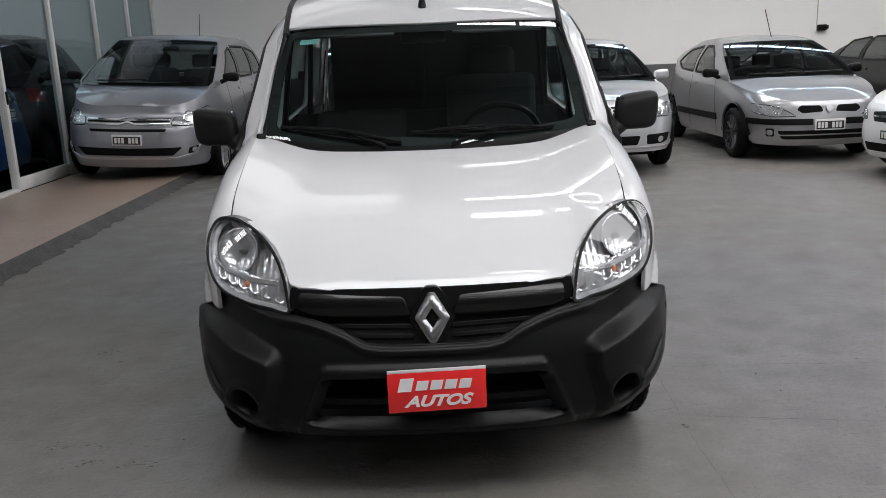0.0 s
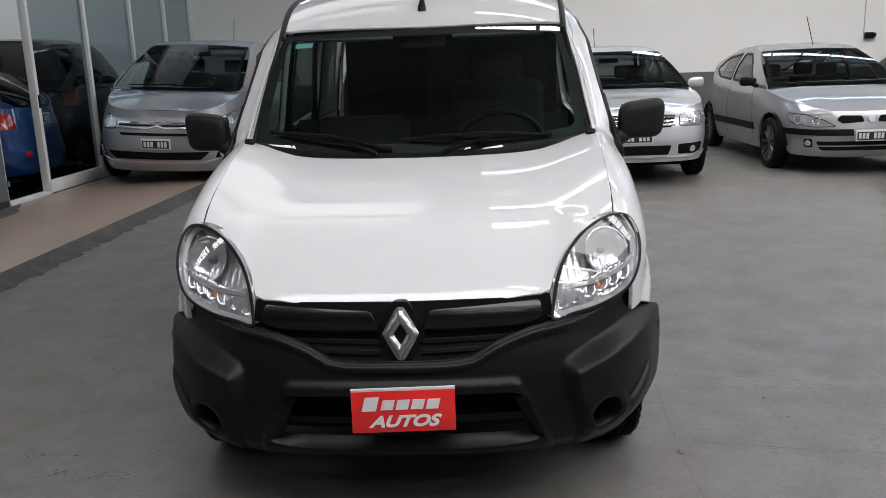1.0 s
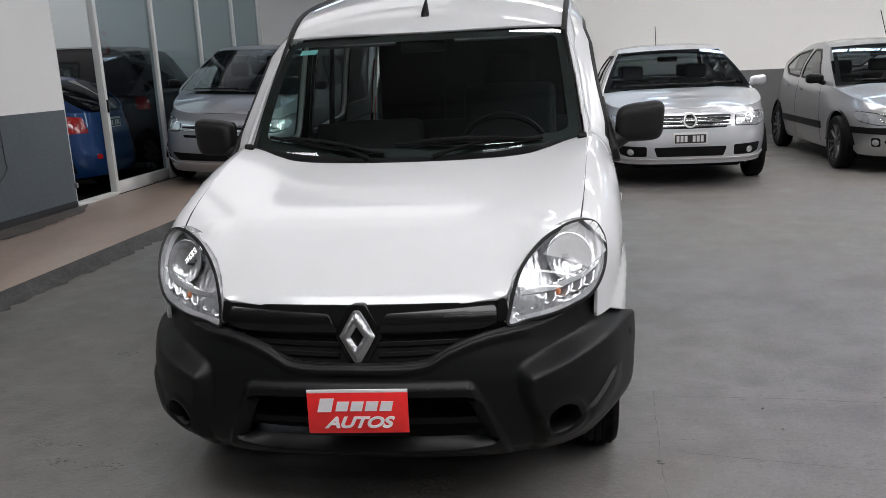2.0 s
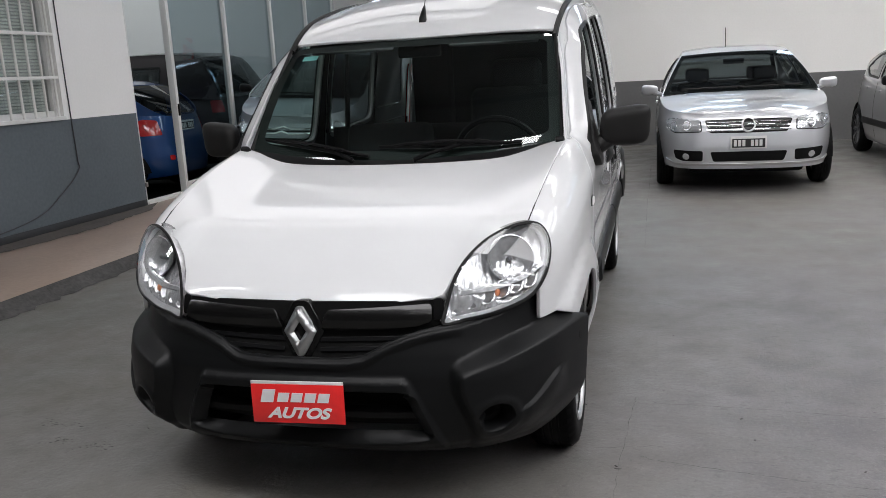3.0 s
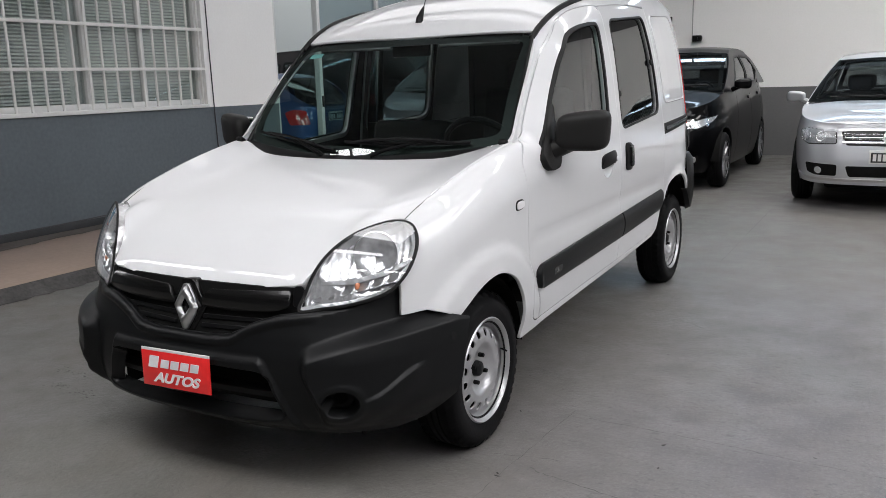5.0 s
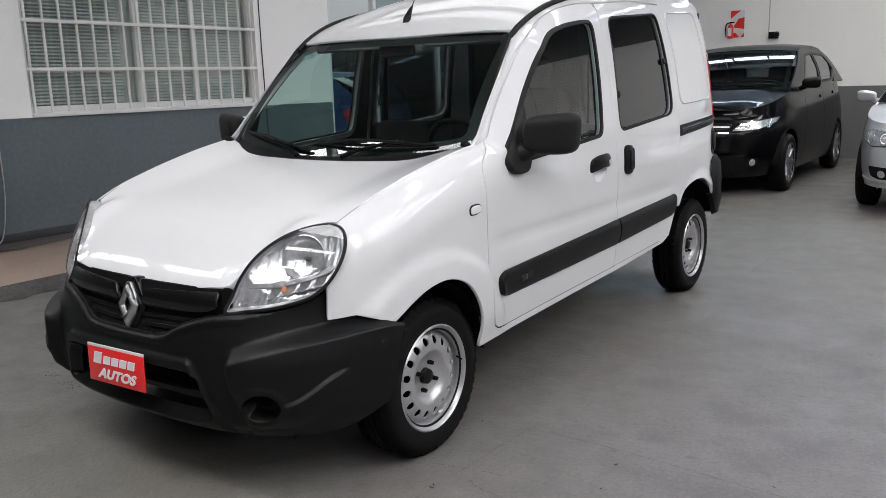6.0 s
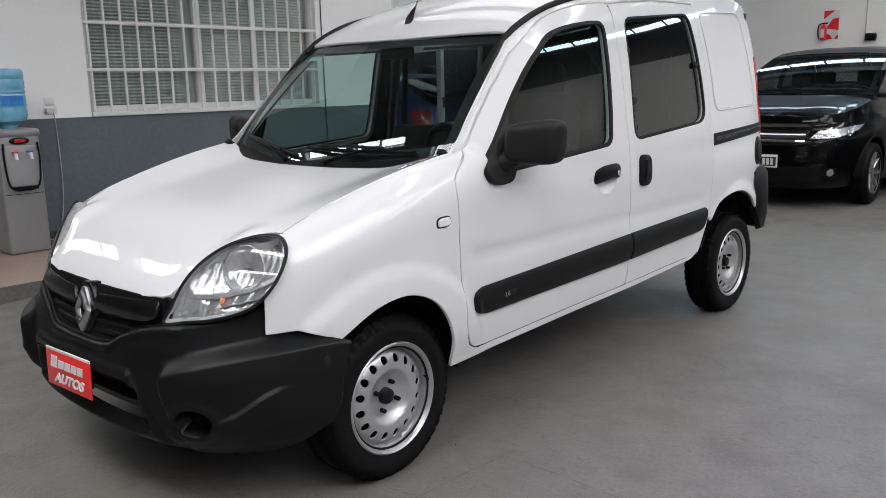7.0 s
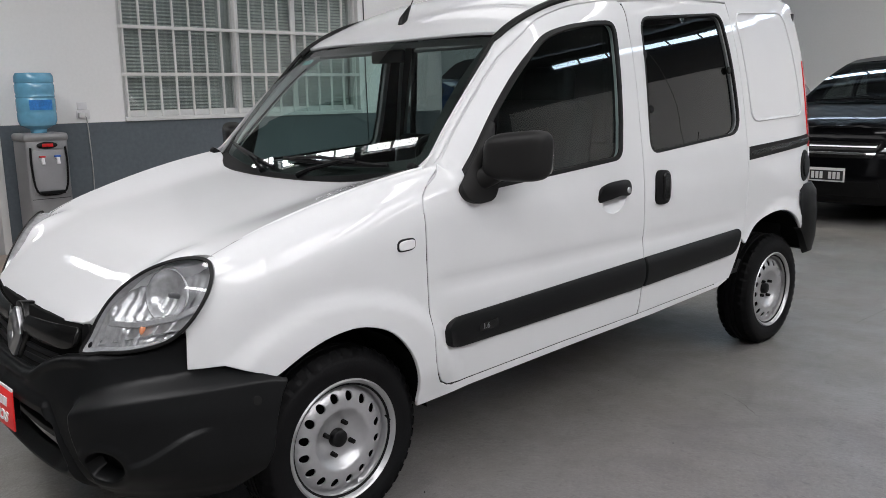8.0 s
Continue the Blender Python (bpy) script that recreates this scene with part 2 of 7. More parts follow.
def lathe(bm, prof, seg=48, m=None, closed=False):
    """Turns a profile of (radius, along) round the x axis."""
    rings = []
    for k in range(seg):
        a = 2 * math.pi * k / seg
        rings.append([bm.verts.new((h, r * math.cos(a), r * math.sin(a))) for r, h in prof])
    n = len(prof)
    for k in range(seg):
        a, b = rings[k], rings[(k + 1) % seg]
        for i in range(n if closed else n - 1):
            j = (i + 1) % n
            if prof[i][0] < 1e-6 and prof[j][0] < 1e-6:
                continue
            bm.faces.new((a[i], b[i], b[j], a[j]))
    bmesh.ops.remove_doubles(bm, verts=bm.verts[:], dist=1e-5)
    if m is not None:
        bmesh.ops.transform(bm, matrix=m, verts=bm.verts[:])


def curve(xs, ys):
    """A smooth function through a few values (monotone cubic)."""
    xs, ys = np.array(xs, float), np.array(ys, float)
    d = np.diff(ys) / np.diff(xs)
    m = np.concatenate(([d[0]], [0 if a * b <= 0 else 2 * a * b / (a + b) for a, b in zip(d, d[1:])], [d[-1]]))

    def f(x):
        i = int(np.clip(np.searchsorted(xs, x) - 1, 0, len(d) - 1))
        h = xs[i + 1] - xs[i]
        t = min(max((x - xs[i]) / h, 0.0), 1.0)
        v = (2 * t ** 3 - 3 * t ** 2 + 1) * ys[i] + (t ** 3 - 2 * t ** 2 + t) * h * m[i] + (3 * t ** 2 - 2 * t ** 3) * ys[i + 1] + (t ** 3 - t ** 2) * h * m[i + 1]
        if x < xs[0]:
            v += (x - xs[0]) * m[0]
        if x > xs[-1]:
            v += (x - xs[-1]) * m[-1]
        return float(v)
    return f


def ramp(a, b, x):
    return min(max((x - a) / (b - a), 0.0), 1.0)


def smooth(a, b, x):
    t = min(max((x - a) / (b - a), 0.0), 1.0)
    return t * t * (3 - 2 * t)


def inside(px, py, poly):
    n, c = len(poly), np.zeros(len(px), bool)
    j = n - 1
    for i in range(n):
        xi, yi, xj, yj = poly[i][0], poly[i][1], poly[j][0], poly[j][1]
        cond = (yi > py) != (yj > py)
        if yi != yj:
            c ^= cond & (px < (xj - xi) * (py - yi) / (yj - yi) + xi)
        j = i
    return c


def resample(poly, step):
    out = []
    for a, b in zip(poly, poly[1:] + poly[:1]):
        d = math.hypot(b[0] - a[0], b[1] - a[1])
        if d < 1e-7:
            continue
        k = max(1, math.ceil(d / step))
        out += [(a[0] + (b[0] - a[0]) * i / k, a[1] + (b[1] - a[1]) * i / k) for i in range(k)]
    return out


def rounded(pts, r, n=5):
    """A closed outline with rounded corners."""
    out, m = [], len(pts)
    for i in range(m):
        a, b, c = (np.array(pts[(i + k) % m], float) for k in (-1, 0, 1))
        u, v = a - b, c - b
        lu, lv = np.linalg.norm(u), np.linalg.norm(v)
        q = min(r if not isinstance(r, (list, tuple)) else r[i], lu * 0.48, lv * 0.48)
        p0, p1 = b + u / lu * q, b + v / lv * q
        for k in range(n + 1):
            t = k / n
            w = (1 - t) ** 2 * p0 + 2 * t * (1 - t) * b + t * t * p1
            out.append((float(w[0]), float(w[1])))
    return out


def shrink(poly, d):
    """An outline moved inwards by d."""
    n = len(poly)
    area = sum(a[0] * b[1] - b[0] * a[1] for a, b in zip(poly, poly[1:] + poly[:1]))
    s = 1 if area > 0 else -1
    out = []
    for i in range(n):
        a, b, c = poly[i - 1], poly[i], poly[(i + 1) % n]
        n1 = np.array((-(b[1] - a[1]), b[0] - a[0])) * s
        n2 = np.array((-(c[1] - b[1]), c[0] - b[0])) * s
        n1, n2 = n1 / (np.linalg.norm(n1) + 1e-9), n2 / (np.linalg.norm(n2) + 1e-9)
        q = n1 + n2
        q = q / max(0.5, float(q @ q) / 2)
        out.append((b[0] + q[0] * d, b[1] + q[1] * d))
    return out


def panel(name, outline, fmap, mat, parent, holes=(), step=0.03, depth=0.014, mirror=False, lift=0.0, label="", edge=0.004, lines=()):
    """A sheet with this outline in the (u, v) of fmap, laid on that surface, its rim turned inwards with a small rounded edge."""
    loops = [resample(list(o), step) for o in (outline, *holes)]
    pts, edges = [], []
    for lp in loops:
        k = len(pts)
        pts += lp
        edges += [(k + i, k + (i + 1) % len(lp)) for i in range(len(lp))]
    for ln in lines:
        k = len(pts)
        run = [q for a, b in zip(ln, ln[1:]) for q in resample([a, b], step * 0.9)[:max(1, math.ceil(math.dist(a, b) / (step * 0.9)))]] + [ln[-1]]
        pts += run
        edges += [(k + i, k + i + 1) for i in range(len(run) - 1)]
    arr = np.array(pts)
    lo, hi = arr.min(0), arr.max(0)
    gx, gy = np.meshgrid(np.arange(lo[0] + step / 2, hi[0], step), np.arange(lo[1] + step / 2, hi[1], step))
    gx, gy = gx.ravel(), gy.ravel()
    keep = inside(gx, gy, loops[0])
    for h in loops[1:]:
        keep &= ~inside(gx, gy, h)
    gx, gy = gx[keep], gy[keep]
    if len(gx):
        near = np.full(len(gx), 9.0)
        for q in arr:
            near = np.minimum(near, (gx - q[0]) ** 2 + (gy - q[1]) ** 2)
        ok = near > (0.55 * step) ** 2
        pts += list(zip(gx[ok].tolist(), gy[ok].tolist()))
    vs, _, fs = geometry.delaunay_2d_cdt([Vector(q) for q in pts], edges, [], 0, 1e-7)[:3]
    cx = np.array([sum(vs[i][0] for i in f) / 3 for f in fs])
    cy = np.array([sum(vs[i][1] for i in f) / 3 for f in fs])
    good = inside(cx, cy, loops[0])
    for h in loops[1:]:
        good &= ~inside(cx, cy, h)
    faces = [tuple(f) for f, g in zip(fs, good) if g]
    e = 1e-3

    def at(u, v):
        p = Vector(fmap(u, v))
        du, dv = Vector(fmap(u + e, v)) - Vector(fmap(u - e, v)), Vector(fmap(u, v + e)) - Vector(fmap(u, v - e))
        nn = du.cross(dv).normalized()
        return p + nn * lift, nn
    co, no = [], []
    for q in vs:
        p, nn = at(q[0], q[1])
        co.append(p), no.append(nn)
    count = {}
    for f in faces:
        for i in range(3):
            a, b = f[i], f[(i + 1) % 3]
            count[(a, b)] = 1
    rim = [(a, b) for a, b in count if (b, a) not in count]
    allf = list(faces)
    if depth:
        ring1, ring2 = {}, {}
        out = {}
        for a, b in rim:
            d = (co[b] - co[a]).normalized()
            o = d.cross(no[a]).normalized()
            for k in (a, b):
                out[k] = out.get(k, Vector((0, 0, 0))) + o
        for k, o in out.items():
            o.normalize()
            ring1[k] = len(co)
            co.append(co[k] + o * edge * 0.7 - no[k] * edge), no.append((no[k] * 0.35 + o).normalized())
            ring2[k] = len(co)
            co.append(co[k] + o * edge * 0.7 - no[k] * depth), no.append(o.copy())
        for a, b in rim:
            allf.append((b, a, ring1[a], ring1[b]))
            allf.append((ring1[b], ring1[a], ring2[a], ring2[b]))
    if mirror:
        co = [Vector((-c.x, c.y, c.z)) for c in co]
        no = [Vector((-c.x, c.y, c.z)) for c in no]
        allf = [tuple(reversed(f)) for f in allf]
    me = bpy.data.meshes.new(name)
    me.from_pydata([tuple(c) for c in co], [], allf)
    me.shade_smooth()
    me.normals_split_custom_set_from_vertices([tuple(c) for c in no])
    return link(name, me, mat, parent, label)


def grid(name, fmap, us, vs, mat, parent, mirror=False, label=""):
    """A rectangular sheet of quads over a mapped surface."""
    co = [Vector(fmap(u, v)) for v in vs for u in us]
    n = len(us)
    fs = [(j * n + i, j * n + i + 1, (j + 1) * n + i + 1, (j + 1) * n + i) for j in range(len(vs) - 1) for i in range(n - 1)]
    if mirror:
        co = [Vector((-c.x, c.y, c.z)) for c in co]
        fs = [tuple(reversed(f)) for f in fs]
    me = bpy.data.meshes.new(name)
    me.from_pydata([tuple(c) for c in co], [], fs)
    me.shade_smooth()
    return link(name, me, mat, parent, label)


# ---- the hall ----
LEFT_X, BACK_Y, RIGHT_X, NEAR_Y = -4.5, 11.4, 10.5, -8.5
BAND_Z, STEP_Z = 1.10, 0.08


def setting(name, dims, mat, label, category, bevel=0.0):
    bm = bmesh.new()
    box(bm, *dims, bevel=bevel)
    return tagged(part(name, bm, mat, None, smooth=bool(bevel)), label, category, kind="structure")


setting("floor", (LEFT_X - 8, NEAR_Y, -0.2, RIGHT_X, BACK_Y, 0.0), FLOOR, "worn grey painted concrete floor with scuffs and stains", "floor")
setting("platform", (LEFT_X, 0.3 - 1.3, 0.002, -2.98, BACK_Y, STEP_Z), TILE, "low beige tiled platform along the side wall", "platform", 0.006)
bm = bmesh.new()
rng = random.Random(4)
prev = None
for i in range(160):
    y = -1.0 + (BACK_Y + 1.0) * i / 159
    w = rng.uniform(-0.02, 0.02)
    row = [bm.verts.new(q) for q in ((-2.979, y, 0.0), (-2.979, y, STEP_Z - 0.002), (-2.945 + w * 0.6, y, STEP_Z - 0.02 + rng.uniform(-0.012, 0.01)), (-2.905 + w, y, 0.03 + rng.uniform(-0.012, 0.015)), (-2.85 + w * 1.6, y, 0.003))]
    if prev:
        for a in range(4):
            bm.faces.new((prev[a], prev[a + 1], row[a + 1], row[a]))
    prev = row
tagged(part("kerb", bm, KERB, None), "dark chipped mortar kerb edging the tiled platform", "kerb", kind="structure")


def wall_x(name, y0, y1, z0=0.0, z1=ROOF_Z, band=WALL_GREY, label="white wall with a grey painted lower band"):
    """A stretch of the side wall: white above, grey below."""
    e = thing(name, label, "wall", kind="structure")
    if z0 < BAND_Z:
        boxed("lower_band", (LEFT_X - 0.2, y0, z0, LEFT_X, y1, min(BAND_Z, z1)), band, e, 0)
    if z1 > BAND_Z:
        boxed("upper_wall", (LEFT_X - 0.2, y0, max(BAND_Z, z0), LEFT_X, y1, z1), WALL_WHITE, e, 0)
    return e


WIN_Y0, WIN_Y1, WIN_Z0, WIN_Z1 = 1.50, 4.03, 1.13, 2.75
wall_x("wall_west_1", 0.5, WIN_Y0)
wall_x("wall_west_2", WIN_Y1, 5.17)
wall_x("wall_west_3", WIN_Y0, WIN_Y1, 0.0, WIN_Z0)
wall_x("wall_west_4", WIN_Y0, WIN_Y1, WIN_Z1, ROOF_Z)
wall_x("wall_west_7", 5.17, BACK_Y, 3.0, ROOF_Z)
wb = thing("wall_north", "white back wall with a grey painted lower band", "wall", kind="structure")
boxed("lower_band", (LEFT_X - 8, BACK_Y, 0, RIGHT_X, BACK_Y + 0.2, 1.06), WALL_BAND, wb, 0)
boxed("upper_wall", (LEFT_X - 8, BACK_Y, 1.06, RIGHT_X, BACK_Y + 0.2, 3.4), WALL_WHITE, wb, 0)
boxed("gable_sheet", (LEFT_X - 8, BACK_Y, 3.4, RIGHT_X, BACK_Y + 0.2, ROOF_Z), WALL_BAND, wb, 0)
setting("wall_east", (RIGHT_X, NEAR_Y, 0, RIGHT_X + 0.2, BACK_Y + 0.2, ROOF_Z), WALL_BAND, "plain grey wall", "wall")
setting("wall_south", (LEFT_X - 8.2, NEAR_Y - 0.2, 0, RIGHT_X + 0.2, NEAR_Y, ROOF_Z), WALL_BAND, "plain grey wall", "wall")
setting("wall_showroom", (LEFT_X - 8.2, NEAR_Y, 0, LEFT_X - 8, BACK_Y + 0.2, ROOF_Z), SHOWROOM, "plain pale grey wall of the next room", "wall")
setting("wall_partition", (LEFT_X - 8, 5.0, 0, LEFT_X - 0.2, 5.14, ROOF_Z), SHOWROOM, "plain pale grey partition wall", "wall")
setting("wall_office", (LEFT_X - 3.0, 0.64, 0, LEFT_X - 2.86, 5.0, ROOF_Z), SHOWROOM, "plain pale office wall behind the window", "wall")
setting("wall_recess", (LEFT_X - 8.0, 0.50, 0, LEFT_X - 0.2, 0.64, ROOF_Z), WALL_WHITE, "plain white end wall of the office", "wall")

# roof sheet with openings for the roof lights
# the first two rows are unseen, added to light the van's front
SKY_ROWS = ((-6.6, 0.5), (-4.8, 0.4), (2.06, 0.32), (4.40, 0.50))
# openings for the added fill panels, kept clear of most reflections
SOFT = ((-4.3, 2.7, -0.4, 6.2), (-11.5, 5.6, -5.6, 10.8), (-0.5, 7.1, 3.0, 8.2), (3.3, 7.1, 10.2, 8.2), (4.2, -3.4, 10.2, -1.1), (4.2, -0.2, 10.2, 1.8), (4.2, 2.7, 10.2, 4.1), (-1.8, -3.6, 3.4, -1.85))
slots = [((x0, y0), (x1, y0), (x1, y0 + w), (x0, y0 + w)) for y0, w in SKY_ROWS for x0, x1 in ((0.35, 3.1), (4.4, 9.6))]
slots += [((x0, y0), (x1, y0), (x1, y1), (x0, y1)) for x0, x1, y0, y1 in ((0.45, 1.15, -1.60, -1.30), (-3.9, -2.5, -1.62, -1.28), (-5.8, -4.1, -1.62, -1.28), (-7.8, -6.0, -1.62, -1.25), (-11.8, -8.2, -1.50, -1.0), (4.4, 9.6, -0.9, -0.5))]
soft_slots = [((x0, y0), (x1, y0), (x1, y1), (x0, y1)) for x0, y0, x1, y1 in SOFT]
tagged(panel("ceiling", [(LEFT_X - 8.2, NEAR_Y - 0.2), (RIGHT_X + 0.2, NEAR_Y - 0.2), (RIGHT_X + 0.2, BACK_Y + 0.2), (LEFT_X - 8.2, BACK_Y + 0.2)],
             lambda u, v: (u, v, ROOF_Z), ROOFING, None, [list(s) for s in slots + soft_slots], step=2.0, depth=0.12, edge=0.0), "grey sheet roof with long roof lights", "ceiling", kind="structure")
for k, s in enumerate(slots):
    (x0, y0), (x1, y1) = s[0], s[2]
    e = thing("skylight_%d" % (k + 1), "bright translucent roof light panel between purlins, the front rows added as fill", "skylight", group="roof lights", kind="structure")
    boxed("glazing", (x0, y0, ROOF_Z + 0.06, x1, y1, ROOF_Z + 0.075), SKYLIGHT, e, 0)
    n = max(1, round((x1 - x0) / 0.75))
    if y1 - y0 > 0.6:
        boxed("glazing_bar", (x0, (y0 + y1) / 2 - 0.012, ROOF_Z - 0.012, x1, (y0 + y1) / 2 + 0.012, ROOF_Z + 0.02), TRUSS, e, 0)
    for i in range(1, n):
        xx = x0 + (x1 - x0) * i / n
        boxed("glazing_bar", (xx - 0.02, y0, ROOF_Z - 0.01, xx + 0.02, y1, ROOF_Z + 0.03), TRUSS, e, 0)
# added fill panels that brighten the walls, floor and van
for k, s in enumerate(soft_slots):
    (x0, y0), (x1, y1) = s[0], s[2]
    setting("roof_sheet_%d" % (k + 1), (x0, y0, ROOF_Z + 0.06, x1, y1, ROOF_Z + 0.075), BACK_FILL if y0 > 6 else ROOM_FILL if x0 < LEFT_X else SIDE_FILL if x0 > 4 else FRONT_FILL if y0 < -3 else SOFT_FILL, "added glowing fill panel set in the roof", "skylight")
for k in range(6):
    y = -7.2 + 3.6 * k
    setting("roof_beam_%d" % (k + 1), (LEFT_X, y - 0.08, ROOF_Z - 0.36, RIGHT_X, y + 0.08, ROOF_Z - 0.08), TRUSS, "dark painted steel roof beam", "beam")


gw = thing("gable_window", "long bright glazed strip high in the gable wall", "window", kind="structure")
boxed("glazing", (3.2, BACK_Y - 0.03, 4.57, 8.9, BACK_Y - 0.012, 4.74), GABLE, gw, 0)
boxed("glazing", (-4.2, BACK_Y - 0.03, 4.24, 2.5, BACK_Y - 0.012, 4.48), GABLE, gw, 0)
for k in range(10):
    boxed("glazing_bar", (-4.21 + 0.74 * k, BACK_Y - 0.05, 4.20, -4.17 + 0.74 * k, BACK_Y - 0.032, 4.52), TRUSS, gw, 0)
for k in range(9):
    boxed("glazing_bar", (3.18 + 0.71 * k, BACK_Y - 0.05, 4.53, 3.22 + 0.71 * k, BACK_Y - 0.032, 4.78), TRUSS, gw, 0)


# ---- the barred window ----
def barred_window():
    x = LEFT_X
    e = thing("window_1", "white barred aluminium window with closed horizontal blinds", "window", kind="structure")
    mid = 2.64
    for nm, d in (("window_frame", (x - 0.14, WIN_Y0, WIN_Z0, x - 0.06, WIN_Y0 + 0.05, WIN_Z1)), ("window_frame", (x - 0.14, WIN_Y1 - 0.05, WIN_Z0, x - 0.06, WIN_Y1, WIN_Z1)),
                  ("window_frame", (x - 0.14, WIN_Y0 + 0.05, WIN_Z0, x - 0.06, WIN_Y1 - 0.05, WIN_Z0 + 0.06)), ("window_frame", (x - 0.14, WIN_Y0 + 0.05, WIN_Z1 - 0.06, x - 0.06, WIN_Y1 - 0.05, WIN_Z1)),
                  ("mullion", (x - 0.13, mid - 0.035, WIN_Z0 + 0.06, x - 0.065, mid + 0.035, WIN_Z1 - 0.06)), ("mullion", (x - 0.125, mid + 0.62, WIN_Z0 + 0.06, x - 0.075, mid + 0.67, WIN_Z1 - 0.06)),
                  ("window_sill", (x - 0.06, WIN_Y0 + 0.002, WIN_Z0 - 0.03, x + 0.025, WIN_Y1 - 0.002, WIN_Z0 + 0.006))):
        boxed(nm, d, ALUMINIUM, e, 0.004)
    for y0, y1 in ((WIN_Y0 + 0.05, mid - 0.035), (mid + 0.035, WIN_Y1 - 0.05)):
        boxed("pane", (x - 0.105, y0, WIN_Z0 + 0.06, x - 0.10, y1, WIN_Z1 - 0.06), WINDOW_GLASS, e, 0).visible_shadow = False
    # blind slats
    rng = random.Random(2)
    for y0, y1, tilt in ((WIN_Y0 + 0.06, mid - 0.17, 0.62), (mid + 0.05, WIN_Y1 - 0.07, 0.85)):
        bm = bmesh.new()
        z = WIN_Z0 + 0.08
        while z < WIN_Z1 - 0.06:
            t = tilt + rng.uniform(-0.06, 0.06)
            dx, dz = 0.0135 * math.cos(t), 0.0135 * math.sin(t)
            vs = [bm.verts.new((x - 0.125 + sx * dx, yy, z - sx * dz + 0.002 * (1 - abs(sx)))) for yy in (y0, y1) for sx in (-1, 0, 1)]
            bm.faces.new((vs[0], vs[1], vs[4], vs[3])), bm.faces.new((vs[1], vs[2], vs[5], vs[4]))
            z += 0.030
        b = tagged(part("blind", bm, BLIND, e, "closed pale horizontal blind slats"), kind="stuff")
    boxed("backing", (x - 0.16, WIN_Y0 + 0.03, WIN_Z0, x - 0.155, WIN_Y1 - 0.03, WIN_Z1), BLIND_BACK, e, 0)
    # security bars
    n = 16
    for i in range(n + 1):
        y = WIN_Y0 + 0.045 + (WIN_Y1 - WIN_Y0 - 0.09) * i / n
        bm = bmesh.new()
        tube(bm, [(x - 0.02, y, WIN_Z0 - 0.02), (x - 0.02, y, WIN_Z1)], 0.012, 8)
        part("bar", bm, BAR_PAINT, e)
    for z in (1.50, 1.90, 2.30):
        boxed("cross_bar", (x - 0.034, WIN_Y0, z - 0.014, x - 0.006, WIN_Y1, z + 0.014), BAR_PAINT, e, 0.002)


barred_window()

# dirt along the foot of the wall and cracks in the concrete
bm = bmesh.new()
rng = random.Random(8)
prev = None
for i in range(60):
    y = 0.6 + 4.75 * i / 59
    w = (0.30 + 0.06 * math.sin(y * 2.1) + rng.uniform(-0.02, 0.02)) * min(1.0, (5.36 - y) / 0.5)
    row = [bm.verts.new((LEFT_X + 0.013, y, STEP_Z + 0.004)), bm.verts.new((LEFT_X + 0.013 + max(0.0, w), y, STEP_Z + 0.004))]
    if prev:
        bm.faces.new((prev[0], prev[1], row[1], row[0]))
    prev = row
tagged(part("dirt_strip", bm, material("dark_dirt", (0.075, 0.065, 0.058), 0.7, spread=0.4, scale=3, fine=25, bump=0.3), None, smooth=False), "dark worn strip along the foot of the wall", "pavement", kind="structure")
CRACK = material("crack_dark", (0.078, 0.074, 0.072), 0.9, spread=0.3)
CRACKS = (((1.02, 0.37), (1.46, 0.355), (1.65, 0.335), (2.15, 0.31), (2.7, 0.30)), ((0.98, -0.11), (1.046, -0.137), (1.34, -0.19), (1.63, -0.229), (2.3, -0.27)),
          ((0.945, 0.42), (0.937, 0.283), (0.905, -0.214), (0.900, -0.75)), ((0.80, -0.07), (1.042, -0.018)), ((0.98, 1.83), (1.06, 1.80), (1.176, 1.713)), ((0.94, 3.3), (0.93, 5.21), (0.938, 6.72), (0.94, 8.5)))
for n, line in enumerate(CRACKS):
    bm = bmesh.new()
    prev = None
    pts = [Vector((x, y, 0.0025)) for x, y in spline(line, 14)]
    wide = (0.0036, 0.0036, 0.0024, 0.0028, 0.0030, 0.0034)[n]
    for i, p in enumerate(pts):
        d = (pts[min(i + 1, len(pts) - 1)] - pts[max(i - 1, 0)]).normalized()
        s = Vector((-d.y, d.x, 0))
        p = p + s * rng.uniform(-0.004, 0.004)
        ww = wide * rng.uniform(0.12, 1.0)
        row = [bm.verts.new(p - s * ww / 2), bm.verts.new(p + s * ww / 2)]
        if prev:
            bm.faces.new((prev[0], prev[1], row[1], row[0]))
        prev = row
    tagged(part("floor_crack_%d" % (n + 1), bm, CRACK, None, smooth=False), "thin dark crack in the concrete floor", "crack", kind="structure")
# smudges of small dark flakes where paint has lifted
for n, (x, y, r) in enumerate(((-1.376, -0.156, 0.07), (-1.25, -0.29, 0.05), (-1.067, -0.318, 0.06), (-1.615, 0.865, 0.06), (-2.0, 1.9, 0.05))):
    bm = bmesh.new()
    for k in range(26):
        cx, cy = x + rng.gauss(0, r * 0.8), y + rng.gauss(0, r * 0.3)
        q = rng.uniform(0.0012, 0.0045)
        bm.faces.new([bm.verts.new((cx + q * 2.2 * f * math.cos(a), cy + q * f * math.sin(a), 0.0024)) for a, f in ((6.283 * i / 7, rng.uniform(0.5, 1.1)) for i in range(7))])
    tagged(part("floor_smudge_%d" % (n + 1), bm, CRACK, None, smooth=False), "patch of dark flaked spots on the concrete floor", "stain", kind="structure")

